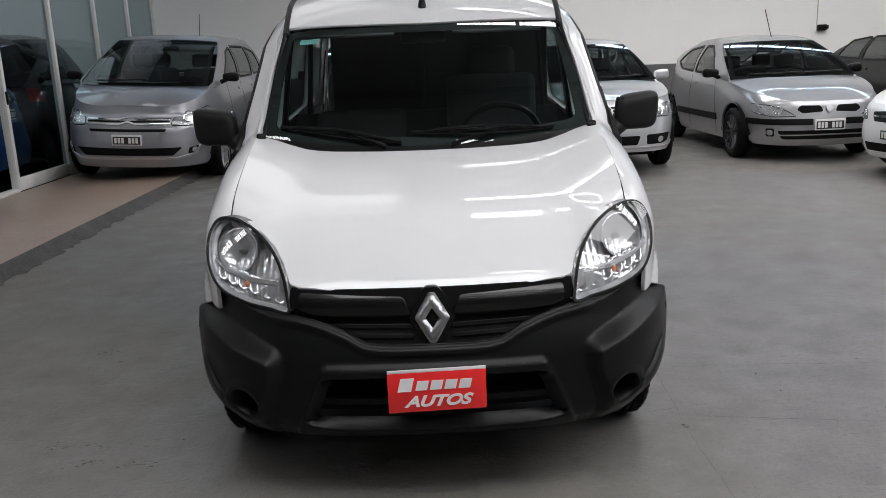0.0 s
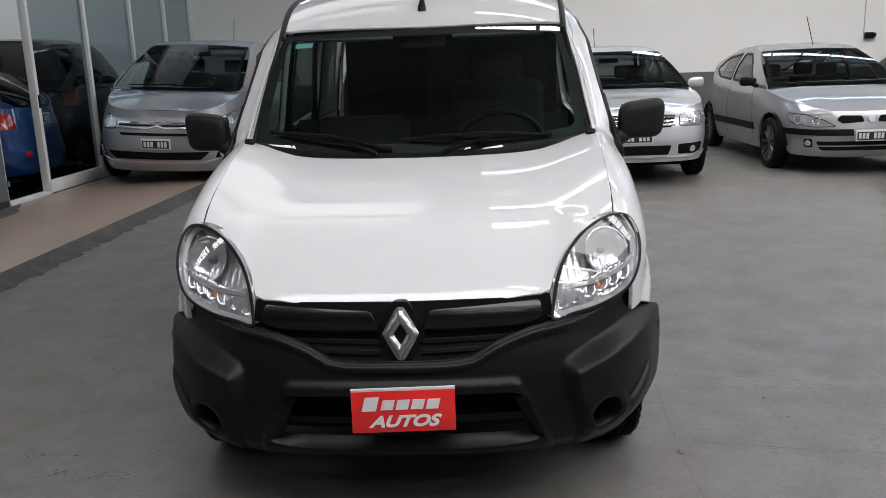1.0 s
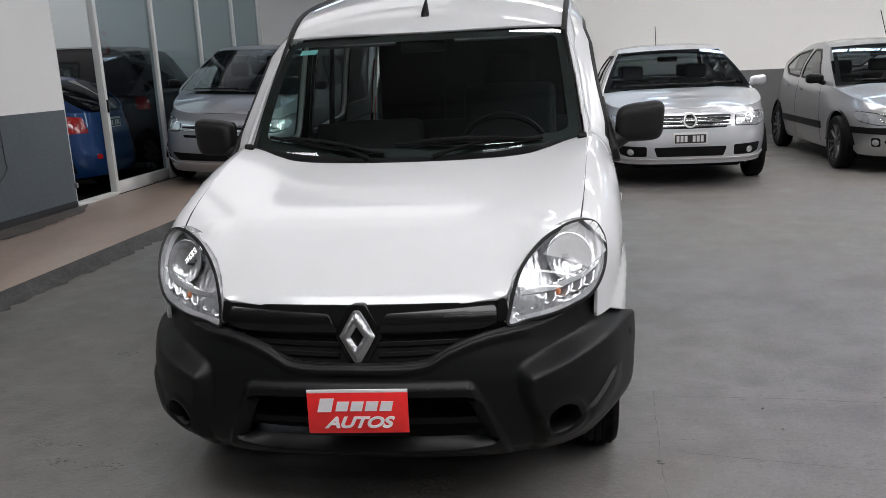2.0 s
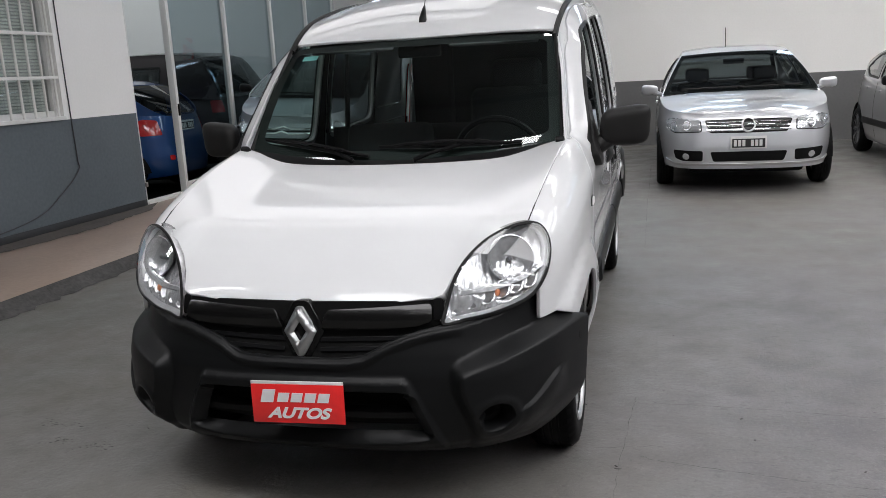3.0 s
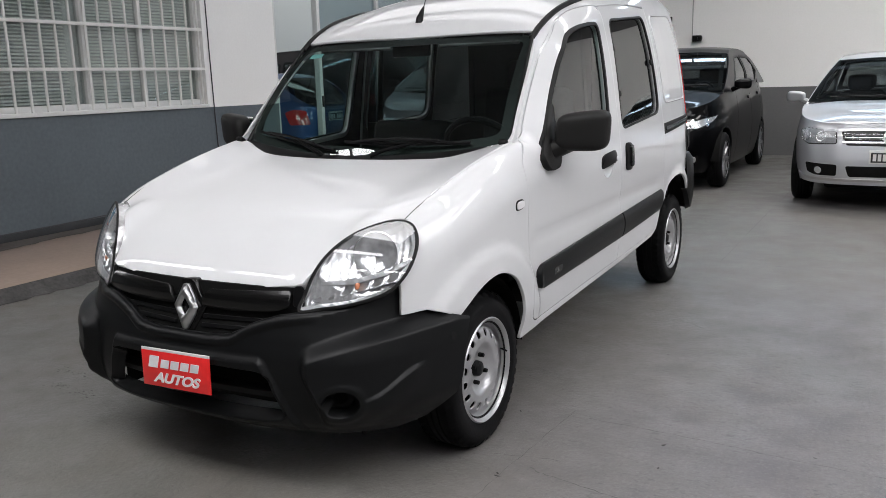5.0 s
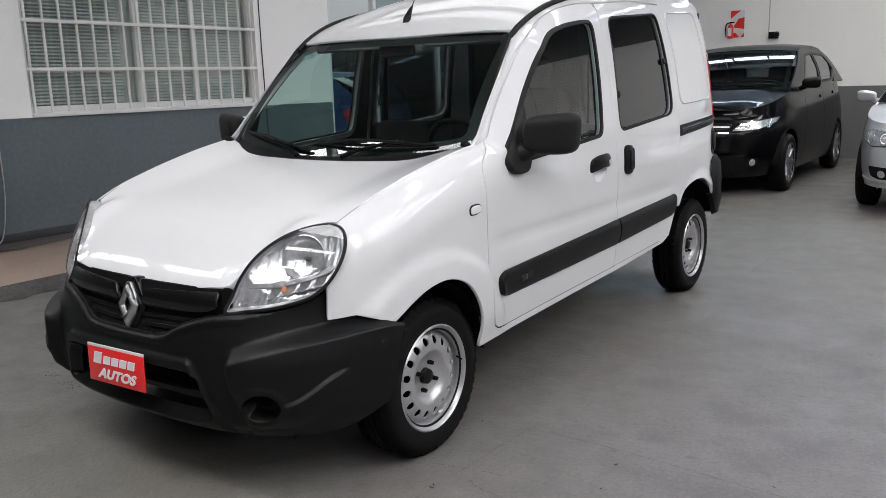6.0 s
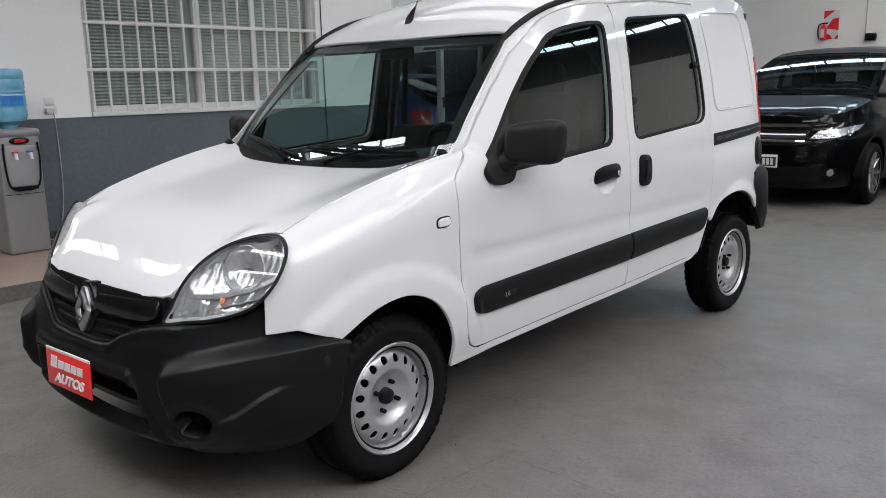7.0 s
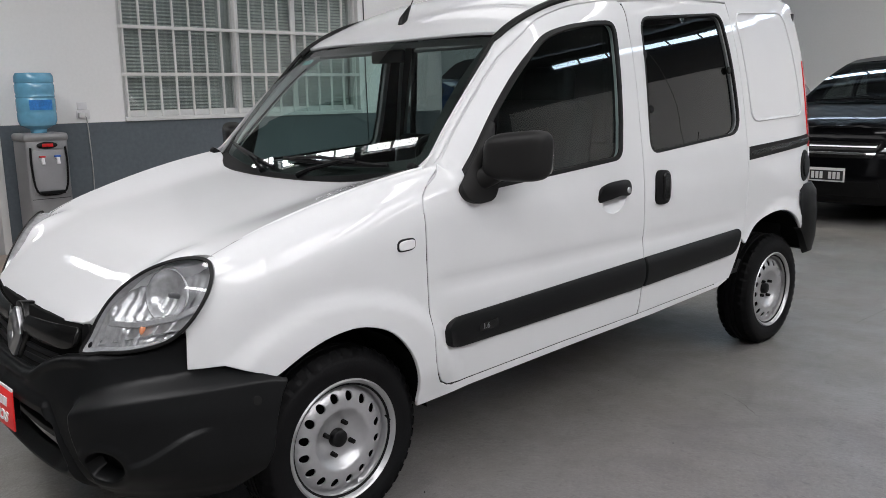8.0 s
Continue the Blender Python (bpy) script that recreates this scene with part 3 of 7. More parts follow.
# ---- glazed sliding partition to the next room ----
POSTS = (5.20, 6.05, 7.40, 8.80, 10.10, 11.30)
gp = thing("glass_partition", "white aluminium glazed partition, its first leaf slid open", "glass partition", kind="structure")
for k, y in enumerate(POSTS):
    w = 0.03 if k else 0.02
    boxed("post", (LEFT_X - 0.10, y - w, STEP_Z, LEFT_X - 0.02, y + w, 3.0), ALUMINIUM, gp, 0.004)
for a, b in zip(POSTS[1:], POSTS[2:]):
    boxed("bottom_rail", (LEFT_X - 0.09, a + 0.03, STEP_Z, LEFT_X - 0.03, b - 0.03, STEP_Z + 0.14), ALUMINIUM, gp, 0.004)
    boxed("pane", (LEFT_X - 0.065, a + 0.03, STEP_Z + 0.14, LEFT_X - 0.058, b - 0.03, 3.0), DOOR_GLASS, gp, 0)
boxed("threshold", (LEFT_X - 0.12, 5.22, STEP_Z - 0.01, LEFT_X - 0.005, 6.02, STEP_Z + 0.03), ALUMINIUM, gp, 0.004)
boxed("latch", (LEFT_X - 0.02, 6.035, 1.02, LEFT_X + 0.0, 6.065, 1.16), BLACK_PLASTIC, gp, 0.003)
boxed("latch", (LEFT_X - 0.02, 5.19, 0.28, LEFT_X + 0.005, 5.225, 0.33), SATIN, gp, 0.003)
setting("door_jamb", (LEFT_X - 0.21, 0.44, 0.0, LEFT_X + 0.012, 0.499, 3.0), ALUMINIUM, "white painted door jamb at the end of the wall", "trim", 0.004)
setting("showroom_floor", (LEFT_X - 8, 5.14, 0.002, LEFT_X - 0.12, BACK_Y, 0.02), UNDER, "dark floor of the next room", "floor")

# ---- the white van ----
W_Z = curve((0.25, 0.33, 0.45, 0.60, 0.85, 1.00, 1.15, 1.30, 1.45, 1.60, 1.72, 1.80), (0.752, 0.772, 0.788, 0.796, 0.797, 0.787, 0.768, 0.748, 0.722, 0.685, 0.645, 0.61))
NOSE = curve((-0.66, -0.55, -0.43, -0.33, -0.22, -0.05, 0.20, 0.45), (0.55, 0.715, 0.865, 0.925, 0.965, 0.988, 1.0, 1.0))
TAIL = curve((2.5, 2.8, 2.95, 3.06), (1.0, 0.992, 0.97, 0.93))
SEAM_X = curve((-0.60, -0.42, -0.33, 0.0, 0.43), (0.42, 0.60, 0.644, 0.668, 0.692))
SEAM_Z = curve((-0.60, -0.42, -0.33, -0.2, -0.1, 0.03, 0.2, 0.43), (0.70, 0.82, 0.872, 0.925, 0.955, 0.990, 1.028, 1.067))
GUT_Z = curve((0.82, 0.95, 1.10, 1.40, 1.80, 2.30, 3.00), (1.485, 1.553, 1.608, 1.672, 1.735, 1.782, 1.782))
GUT_X = curve((0.82, 1.10, 1.50, 2.2, 3.0), (0.612, 0.625, 0.634, 0.612, 0.605))
WS_Y = curve((1.00, 1.06, 1.27, 1.485), (0.37, 0.41, 0.61, 0.835))


def side(y, z):
    """The van's flank: a point for each y and height."""
    x = W_Z(z) * (NOSE(y) if y < 0.45 else TAIL(y) if y > 2.5 else 1.0)
    bulge = 0.0
    for c in (0.0, 2.66):
        r = math.hypot(y - c, z - 0.27)
        bulge = max(bulge, 0.018 * smooth(0.485, 0.425, r) * smooth(0.9, 0.6, z) * smooth(0.30, 0.46, z))
    x += bulge
    x -= 0.006 * math.exp(-((z - 0.70) / 0.03) ** 2) * smooth(0.30, 0.42, y) * smooth(2.3, 2.1, y)
    if z > 0.98:
        d = y - WS_Y(min(z, 1.485))
        pillar = 0.085 * (1 - smooth(0.0, 0.125, d)) * smooth(0.98, 1.06, z)
        roll = max(0.0, W_Z(GUT_Z(y)) - GUT_X(max(y, 0.82))) * (1 - smooth(0.0, 0.11, GUT_Z(y) - z)) * smooth(0.60, 0.90, y)
        x -= math.sqrt(pillar ** 2 + roll ** 2) if pillar * roll == 0 else max(pillar, roll) + 0.15 * min(pillar, roll)
    if 0.2 < y < 0.56 and z > SEAM_Z(y) - 0.17:
        w = smooth(0.56, 0.40, y) * smooth(1.11, 1.05, z)
        if w:
            x += (fender_x(y, z) - x) * w
    return (x, y, z)


def fender_x(y, z):
    """The wing's round shoulder, as x for a height."""
    zs, xs = SEAM_Z(y), SEAM_X(y)
    x0 = W_Z(zs - 0.17)
    a = min(1.0, max(0.0, (z - zs + 0.17) / 0.17))
    return x0 - (x0 - xs) * (1 - math.sqrt(max(0.0, 1 - a * a)))


def fender(y, s):
    """The wing: the flank below, rounding over to the bonnet seam above."""
    zs, xs = SEAM_Z(y), SEAM_X(y)
    z0 = zs - 0.17
    if s <= z0:
        return side(y, s)
    x0 = side(y, z0)[0]
    a = (s - z0) / 0.24 * math.pi / 2
    return (x0 - (x0 - xs) * (1 - math.cos(a)), y, z0 + (zs - z0) * math.sin(a))


BON_C = curve((-0.615, -0.595, -0.56, -0.51, -0.46, -0.41, -0.35, -0.29, -0.1, 0.03, 0.2, 0.35), (0.668, 0.695, 0.726, 0.768, 0.807, 0.839, 0.866, 0.884, 0.922, 0.948, 0.982, 1.010))
BON_D = curve((-0.615, -0.58, -0.5, -0.42, -0.33, -0.2, 0.03, 0.2, 0.35), (0.09, 0.062, 0.034, 0.017, 0.000, -0.025, -0.043, -0.046, -0.042))


def averaged(f, y, w):
    """A curve with its kinks evened out over a width."""
    return sum(f(y + w * k / 6) for k in range(-6, 7)) / 13


def quintic(a, b, x):
    t = min(max((x - a) / (b - a), 0.0), 1.0)
    return t ** 3 * (t * (t * 6 - 15) + 10)


def bonnet(x, y):
    w = min(0.11, 0.45 * max(0.0, y + 0.60) + 0.004)
    d, c = averaged(BON_D, y, w), averaged(BON_C, y, w)
    a = abs(x) / 0.65
    q = abs(x) - 0.455
    rise = (math.sqrt(q * q + 0.004) + q) / 0.4
    k = smooth(-0.02, 0.02, d)
    brow = 0.024 * math.exp(-((abs(x) - 0.53) / 0.06) ** 2) * smooth(-0.26, -0.40, y) * smooth(-0.57, -0.48, y)
    return (x, y, c - d * (k * max(0.0, (a - 0.5) / 0.5) ** 2 + (1 - k) * rise) + brow)


def screen(x, t):
    q = x / 0.66
    b = Vector((x, 0.31 + 0.11 * q * q, 0.985 + 0.055 * q * q))
    w = 0.605 / 0.66
    c = Vector((x * w, 0.815 + 0.025 * q * q, 1.497 - 0.010 * q * q))
    p = b.lerp(c, t)
    n = Vector((0, -0.72, 0.69))
    return tuple(p + n * 0.032 * (1 - (2 * t - 1) ** 2))


ROOF_C = curve((0.815, 0.86, 0.95, 1.10, 1.35, 1.7, 2.2, 3.02), (1.500, 1.548, 1.605, 1.672, 1.742, 1.800, 1.845, 1.84))


def roof(x, y):
    g, zg = GUT_X(max(y, 0.82)) - 0.012, GUT_Z(max(y, 0.82)) + 0.004
    c = ROOF_C(y)
    return (x, y, c - (c - zg) * min(1.0, abs(x) / g) ** 2.6)


# the front in plan: (half width, y) along the bumper line
PLAN = spline([(0, -0.672), (0.18, -0.667), (0.34, -0.650), (0.48, -0.612), (0.585, -0.545), (0.67, -0.435), (0.725, -0.315), (0.762, -0.205), (0.782, -0.10)], 10)
PL_S = [0.0]
for a, b in zip(PLAN, PLAN[1:]):
    PL_S.append(PL_S[-1] + math.dist(a, b))
PL_X, PL_Y = curve(PL_S, [p[0] for p in PLAN]), curve(PL_S, [p[1] for p in PLAN])
S_OF_X = curve([p[0] for p in PLAN], PL_S)
BUMP_D = curve((0.20, 0.24, 0.27, 0.32, 0.40, 0.47, 0.53, 0.58, 0.64, 0.72), (-0.05, -0.022, 0.002, 0.016, 0.026, 0.026, 0.012, -0.006, -0.022, -0.03))
FOG = (0.562, 0.347)
POD_TOP = curve((0.44, 0.49, 0.56, 0.66, 0.80, 0.95, 1.05), (0.502, 0.528, 0.550, 0.569, 0.582, 0.587, 0.57))


CREASE = lambda a: 0.358 + 0.085 * smooth(0.61, 0.80, a)


def front(s, z, flat=False):
    """The bumper skin: s runs round the nose from the centre line, z upwards."""
    a = abs(s)
    x, y = PL_X(a), PL_Y(a)
    e = 0.025
    tx, ty = PL_X(a + e) - PL_X(a - e), PL_Y(a + e) - PL_Y(a - e)
    n = Vector((ty, -tx)).normalized()
    d = BUMP_D(z) * (1 - 0.55 * smooth(0.5, 0.95, a))
    if not flat:
        # corner pods, with a lit upper edge and a scooped front edge
        inner = 0.452 + 0.050 * smooth(0.46, 0.28, z)
        pod = smooth(inner - 0.008, inner + 0.030, a) * (1 - smooth(POD_TOP(a) - 0.044, POD_TOP(a) + 0.006, z)) * (1 - 0.75 * smooth(0.34, 0.22, z))
        d += 0.048 * pod
        # crease that runs from the lamp pocket to the wheel
        zc = CREASE(a)
        d += 0.012 * smooth(0.60, 0.66, a) * smooth(0.84, 0.74, a) * smooth(zc + 0.008, zc - 0.008, z) * smooth(zc - 0.12, zc - 0.02, z)
        # lamp pocket
        r = math.hypot((a - FOG[0]), (z - FOG[1]) * 1.02)
        d += 0.005 * math.exp(-((r - 0.060) / 0.012) ** 2)
        # raised frame round the lower opening, groove below the upper grille
        hw = 0.328 + (0.478 - z) * 0.48
        d += 0.017 * ramp(0.482, 0.462, z) * ramp(hw + 0.004, hw - 0.016, a) * smooth(0.215, 0.25, z)
        top = BUMP_TOP(a)
        d += 0.010 * smooth(top - 0.040, top - 0.018, z) * smooth(0.52, 0.44, a) - 0.012 * smooth(top - 0.014, top, z)
    return (math.copysign(x + n.x * d, s) if s else 0.0, y + n.y * d, z)


BUMP_TOP = curve((0.0, 0.10, 0.19, 0.27, 0.37, 0.438, 0.508, 0.598, 0.663, 0.732, 0.80), (0.530, 0.530, 0.537, 0.575, 0.607, 0.618, 0.624, 0.638, 0.651, 0.669, 0.70))


def lamp_face(x, z):
    """The headlight lens surface."""
    y = -1.182 + 0.551 * x + 0.531 * z
    c = 1 - min(1.0, ((x - 0.585) / 0.17) ** 2 + ((z - 0.755) / 0.16) ** 2)
    y -= 0.022 * c
    return (x + 0.010 * c, y, z)


LAMP = spline([(0.434, 0.624), (0.436, 0.665), (0.446, 0.725), (0.466, 0.775), (0.500, 0.818), (0.548, 0.853), (0.615, 0.876), (0.674, 0.873), (0.705, 0.838), (0.714, 0.785), (0.700, 0.722), (0.660, 0.672), (0.575, 0.642), (0.500, 0.630)], 5, True)

DOOR_TOP = [(0.340, 0.998), (0.361, 1.014), (0.450, 1.072), (0.514, 1.145), (0.595, 1.230), (0.685, 1.318), (0.790, 1.410), (0.912, 1.490), (1.005, 1.547), (1.155, 1.596), (1.310, 1.623), (1.440, 1.634)]
VAN_DOOR = spline([(0.316, 0.95), (0.318, 0.80), (0.325, 0.62), (0.342, 0.46), (0.356, 0.415)], 4) + [(0.372, 0.385), (0.40, 0.368), (0.46, 0.362)] + \
    [(0.7, 0.371), (1.009, 0.382), (1.40, 0.392)] + spline([(1.452, 0.395), (1.462, 0.45), (1.466, 0.60), (1.464, 0.75), (1.463, 0.98), (1.460, 1.31), (1.456, 1.50), (1.456, 1.615)], 4) + \
    spline(list(reversed(DOOR_TOP)), 4) + [(0.325, 0.98)]
DOOR_GLASS_OUT = spline([(0.555, 1.115), (0.637, 1.206), (0.716, 1.288), (0.803, 1.370), (0.890, 1.439), (0.980, 1.492), (1.100, 1.525), (1.250, 1.546)], 4) + rounded([(1.27, 1.548), (1.375, 1.552), (1.370, 1.42)], 0.07)[6:12] + \
    [(1.362, 1.32), (1.350, 1.17)] + rounded([(1.345, 1.12), (1.325, 1.033), (1.22, 1.026)], 0.06)[6:12] + [(0.94, 1.006), (0.60, 0.983), (0.525, 0.978), (0.505, 0.995), (0.500, 1.05)]
SLIDE = [(1.470, 1.632), (1.465, 1.50), (1.468, 1.31), (1.472, 0.98), (1.474, 0.75), (1.475, 0.58), (1.474, 0.45), (1.466, 0.394)] + [(1.80, 0.408), (2.06, 0.418)] + \
    spline([(2.18, 0.425), (2.215, 0.49), (2.262, 0.60), (2.292, 0.76), (2.297, 0.95), (2.290, 1.2), (2.272, 1.45), (2.252, 1.668)], 4)
SLIDE_GLASS = rounded([(1.522, 1.040), (2.245, 1.092), (2.228, 1.33), (2.188, 1.622), (1.548, 1.575), (1.532, 1.33)], (0.06, 0.09, 0.2, 0.06, 0.06, 0.2))


def arch(c, r, z0, a0, a1, n=18):
    return [(c + r * math.cos(radians(a0 + (a1 - a0) * i / n)), z0 + r * 1.02 * math.sin(radians(a0 + (a1 - a0) * i / n))) for i in range(n + 1)]


def wheel(parent, m, rim_mat=STEEL_RIM, radius=0.281, width=0.165, rim=0.181, style="steel"):
    """A wheel about the x axis, its outer face towards +x."""
    e = new("wheel")
    e.parent = parent
    e.matrix_basis = m
    h = width / 2
    bm = bmesh.new()
    prof = [(rim - 0.012, -h * 0.8), (rim + 0.02, -h * 0.98), (radius - 0.05, -h), (radius - 0.02, -h * 0.93), (radius - 0.004, -h * 0.72), (radius, -h * 0.4), (radius, -h * 0.36), (radius - 0.007, -h * 0.34), (radius - 0.007, -h * 0.26), (radius, -h * 0.24),
            (radius, -0.006), (radius - 0.007, -0.004), (radius - 0.007, 0.004), (radius, 0.006), (radius, h * 0.24), (radius - 0.007, h * 0.26), (radius - 0.007, h * 0.34), (radius, h * 0.36), (radius, h * 0.4),
            (radius - 0.004, h * 0.72), (radius - 0.02, h * 0.93), (radius - 0.034, h * 0.985), (radius - 0.037, h), (radius - 0.05, h * 1.01), (rim + 0.034, h * 1.01), (rim + 0.030, h * 0.985), (rim + 0.012, h * 0.97), (rim + 0.002, h * 0.90), (rim - 0.012, h * 0.8)]
    lathe(bm, prof, 56)
    tyre = part("tyre", bm, RUBBER, e, "black rubber tyre")
    if style == "steel":
        bm = bmesh.new()
        lug = 44
        for k in range(lug):
            for sgn in (1, -1):
                a0 = 2 * math.pi * (k + (0.5 if sgn < 0 else 0)) / lug
                q = []
                for r, xx in ((radius + 0.003, h * 0.42), (radius + 0.001, h * 0.72), (radius - 0.017, h * 0.95), (radius - 0.026, h * 0.985)):
                    for da in (-0.042, 0.042):
                        a = a0 + da + 0.05 * (xx / h - 0.4)
                        q.append(bm.verts.new((sgn * xx, r * math.cos(a), r * math.sin(a))))
                for i in range(3):
                    bm.faces.new((q[2 * i], q[2 * i + 1], q[2 * i + 3], q[2 * i + 2]))
        g = bmesh.ops.solidify(bm, geom=bm.faces[:], thickness=0.006)
        tagged(part("tread_lug", bm, RUBBER, tyre), kind="stuff")
        # pressed steel disc with a ring of round holes
        disc = curve((0.0, 0.030, 0.055, 0.075, 0.100, 0.120, 0.150, 0.166, 0.176, rim), (h - 0.050, h - 0.050, h - 0.046, h - 0.036, h - 0.018, h - 0.018, h - 0.030, h - 0.045, h - 0.042, h - 0.010))
        circ = [(rim * math.cos(2 * math.pi * k / 72), rim * math.sin(2 * math.pi * k / 72)) for k in range(72)]
        holes = []
        for k in range(16):
            a = 2 * math.pi * (k + 0.5) / 16
            cy, cz = 0.134 * math.cos(a), 0.134 * math.sin(a)
            holes.append([(cy + 0.0140 * math.cos(b) * math.sin(a) * -1 + 0.0165 * math.sin(b) * math.cos(a), cz + 0.0140 * math.cos(b) * math.cos(a) + 0.0165 * math.sin(b) * math.sin(a)) for b in (2 * math.pi * j / 12 for j in range(12))])
        panel("disc", circ, lambda u, v: (disc(math.hypot(u, v)), u, v), rim_mat, e, holes, step=0.011, depth=0.006, edge=0.001, label="pressed steel disc with round holes")
        bm = bmesh.new()
        lathe(bm, [(rim - 0.006, h - 0.014), (rim - 0.001, h - 0.004), (rim + 0.006, h + 0.001), (rim + 0.011, h - 0.004), (rim + 0.008, h - 0.016), (rim - 0.008, h - 0.03)], 64, closed=True)
        part("rim_flange", bm, rim_mat, e)
        bm = bmesh.new()
        lathe(bm, [(0.0, h - 0.026), (0.020, h - 0.027), (0.026, h - 0.031), (0.029, h - 0.048), (0.029, h - 0.055)], 24)
        part("hub_cap", bm, BLACK_PLASTIC, e, "black plastic hub cap")
        for k in range(4):
            a = radians(45 + 90 * k)
            bm = bmesh.new()
            bmesh.ops.create_cone(bm, cap_ends=True, segments=6, radius1=0.0085, radius2=0.0075, depth=0.020, matrix=Matrix.Translation((h - 0.036, 0.05 * math.cos(a), 0.05 * math.sin(a))) @ Matrix.Rotation(math.pi / 2, 4, "Y"))
            part("bolt", bm, UNDER, e, smooth=False)
        bm = bmesh.new()
        lathe(bm, [(0.0, h - 0.10), (rim - 0.012, h - 0.10), (rim - 0.012, h - 0.07)], 32)
        part("brake_drum", bm, UNDER, e)
        bm = bmesh.new()
        tube(bm, [(h - 0.03, 0.170, -0.035), (h - 0.002, 0.163, -0.038)], 0.0035, 6)
        part("valve", bm, RUBBER, e)
    return e


def van():
    v = thing("panel_van", "white panel van with unpainted dark grey bumpers and mouldings", "van")
    P, B = WHITE_PAINT, BUMPER
    # wings
    seam_s = lambda y: SEAM_Z(y) - 0.17 + 0.24
    wing_s = lambda y, z: z if z < SEAM_Z(y) - 0.17 else SEAM_Z(y) - 0.17 + 0.24 * 2 / math.pi * math.asin(min(1.0, (z - SEAM_Z(y) + 0.17) / 0.17))
    top = [(y, seam_s(y) - 0.003) for y in (0.42, 0.3, 0.2, 0.1, 0.0, -0.1, -0.2, -0.28, -0.335)]
    arch_f = spline([(-0.223, 0.548), (-0.12, 0.604), (-0.028, 0.631), (0.068, 0.632), (0.168, 0.591), (0.245, 0.502), (0.280, 0.400), (0.284, 0.320)], 4)
    wing_out = [(0.42, 0.327), (0.42, 0.355), (0.396, 0.360), (0.364, 0.379), (0.347, 0.412), (0.334, 0.46), (0.316, 0.62), (0.309, 0.80), (0.309, wing_s(0.309, 0.95)), (0.318, wing_s(0.318, 0.985)), (0.334, wing_s(0.334, 1.002)), (0.358, wing_s(0.358, 1.022)), (0.42, wing_s(0.42, 1.058))] + top + \
        [(-0.345, 0.86), (-0.36, 0.80), (-0.395, 0.74), (-0.425, 0.70), (-0.429, 0.594), (-0.345, 0.596)] + arch_f
    for mir in (False, True):
        w = panel("wing", wing_out, fender, P, v, step=0.022, mirror=mir)
        rp = lambda u, z: tuple(Vector(fender(u, z)) + Vector((0.004, 0, 0)))
        c = (0.232, 0.848)
        oval = [(c[0] + 0.033 * math.copysign(abs(math.cos(a)) ** 0.6, math.cos(a)), c[1] + 0.017 * math.copysign(abs(math.sin(a)) ** 0.6, math.sin(a)) + 0.10 * 0.02 * math.cos(a)) for a in (2 * math.pi * k / 24 for k in range(24))]
        s = panel("side_repeater", oval, rp, SEAL, w, step=0.01, depth=0.008, mirror=mir, label="clear side indicator in a black rim")
        panel("lens", shrink(oval, 0.005), rp, LETTER, s, step=0.01, depth=0.006, mirror=mir, lift=0.004)
    # bonnet
    rim = [(0.0, -0.612), (0.15, -0.611), (0.28, -0.605), (0.40, -0.588), (0.424, -0.577), (0.433, -0.556), (0.447, -0.521), (0.477, -0.475), (0.528, -0.427), (0.594, -0.384), (0.640, -0.342)]
    rim += [(SEAM_X(y) - 0.004, y) for y in (-0.3, -0.2, -0.1, 0.0, 0.1, 0.2, 0.3, 0.40)]
    rim += [(0.655, 0.395), (0.60, 0.375), (0.55, 0.345), (0.48, 0.315), (0.36, 0.293), (0.18, 0.275), (0.0, 0.270)]
    outline = rim + [(-x, y) for x, y in reversed(rim[1:-1])]
    panel("bonnet", outline, bonnet, P, v, step=0.03, depth=0.034)
    # roof
    edge = [(GUT_X(max(y, .82)) - 0.016, y) for y in (0.845, 0.95, 1.1, 1.3, 1.6, 2.0, 2.5, 2.98)]
    front_edge = [(0.45, 0.832), (0.3, 0.824), (0.15, 0.82), (0.0, 0.818)]
    outline = edge + [(-x, y) for x, y in reversed(edge)] + [(-x, y) for x, y in front_edge[:-1]] + list(reversed(front_edge))
    panel("roof", outline, roof, P, v, step=0.035)
    for mir in (1, -1):
        bm = bmesh.new()
        ys = [0.80 + 2.2 * k / 40 for k in range(41)]
        pts = [(mir * (GUT_X(max(y, .82)) - 0.004), y, (GUT_Z(y) if y > 0.82 else 1.485 - (0.82 - y) * 1.0) + 0.004) for y in ys]
        tube(bm, pts, 0.013, 8)
        part("roof_gutter", bm, SEAL, v, "black rubber roof gutter strip")
        bm = bmesh.new()
        pts = [(mir * (0.610 + 0.06 * (1 - k / 10)), 0.42 + (0.80 - 0.42) * k / 10, 1.045 + (1.475 - 1.045) * k / 10 + 0.012 * math.sin(math.pi * k / 10)) for k in range(11)]
        tube(bm, pts, 0.008, 6)
        part("screen_seal", bm, SEAL, v)
    # pillar, cant rail and rear quarter in one pressing
    lower = [(y - 0.006, z + 0.007) for y, z in spline(DOOR_TOP, 2)] + [(1.47, 1.642), (1.9, 1.678), (2.262, 1.679)]
    back = [(2.283, 1.45), (2.300, 1.2), (2.307, 0.95), (2.302, 0.76), (2.272, 0.60), (2.30, 0.577)] + spline([(2.303, 0.578), (2.36, 0.635), (2.427, 0.672), (2.52, 0.695), (2.62, 0.700), (2.72, 0.685), (2.81, 0.641), (2.87, 0.58)], 3) + [(2.90, 0.66), (2.93, 0.80), (3.03, 0.80), (3.035, 0.95), (3.02, 1.15), (2.985, 1.45), (2.945, 1.70)]
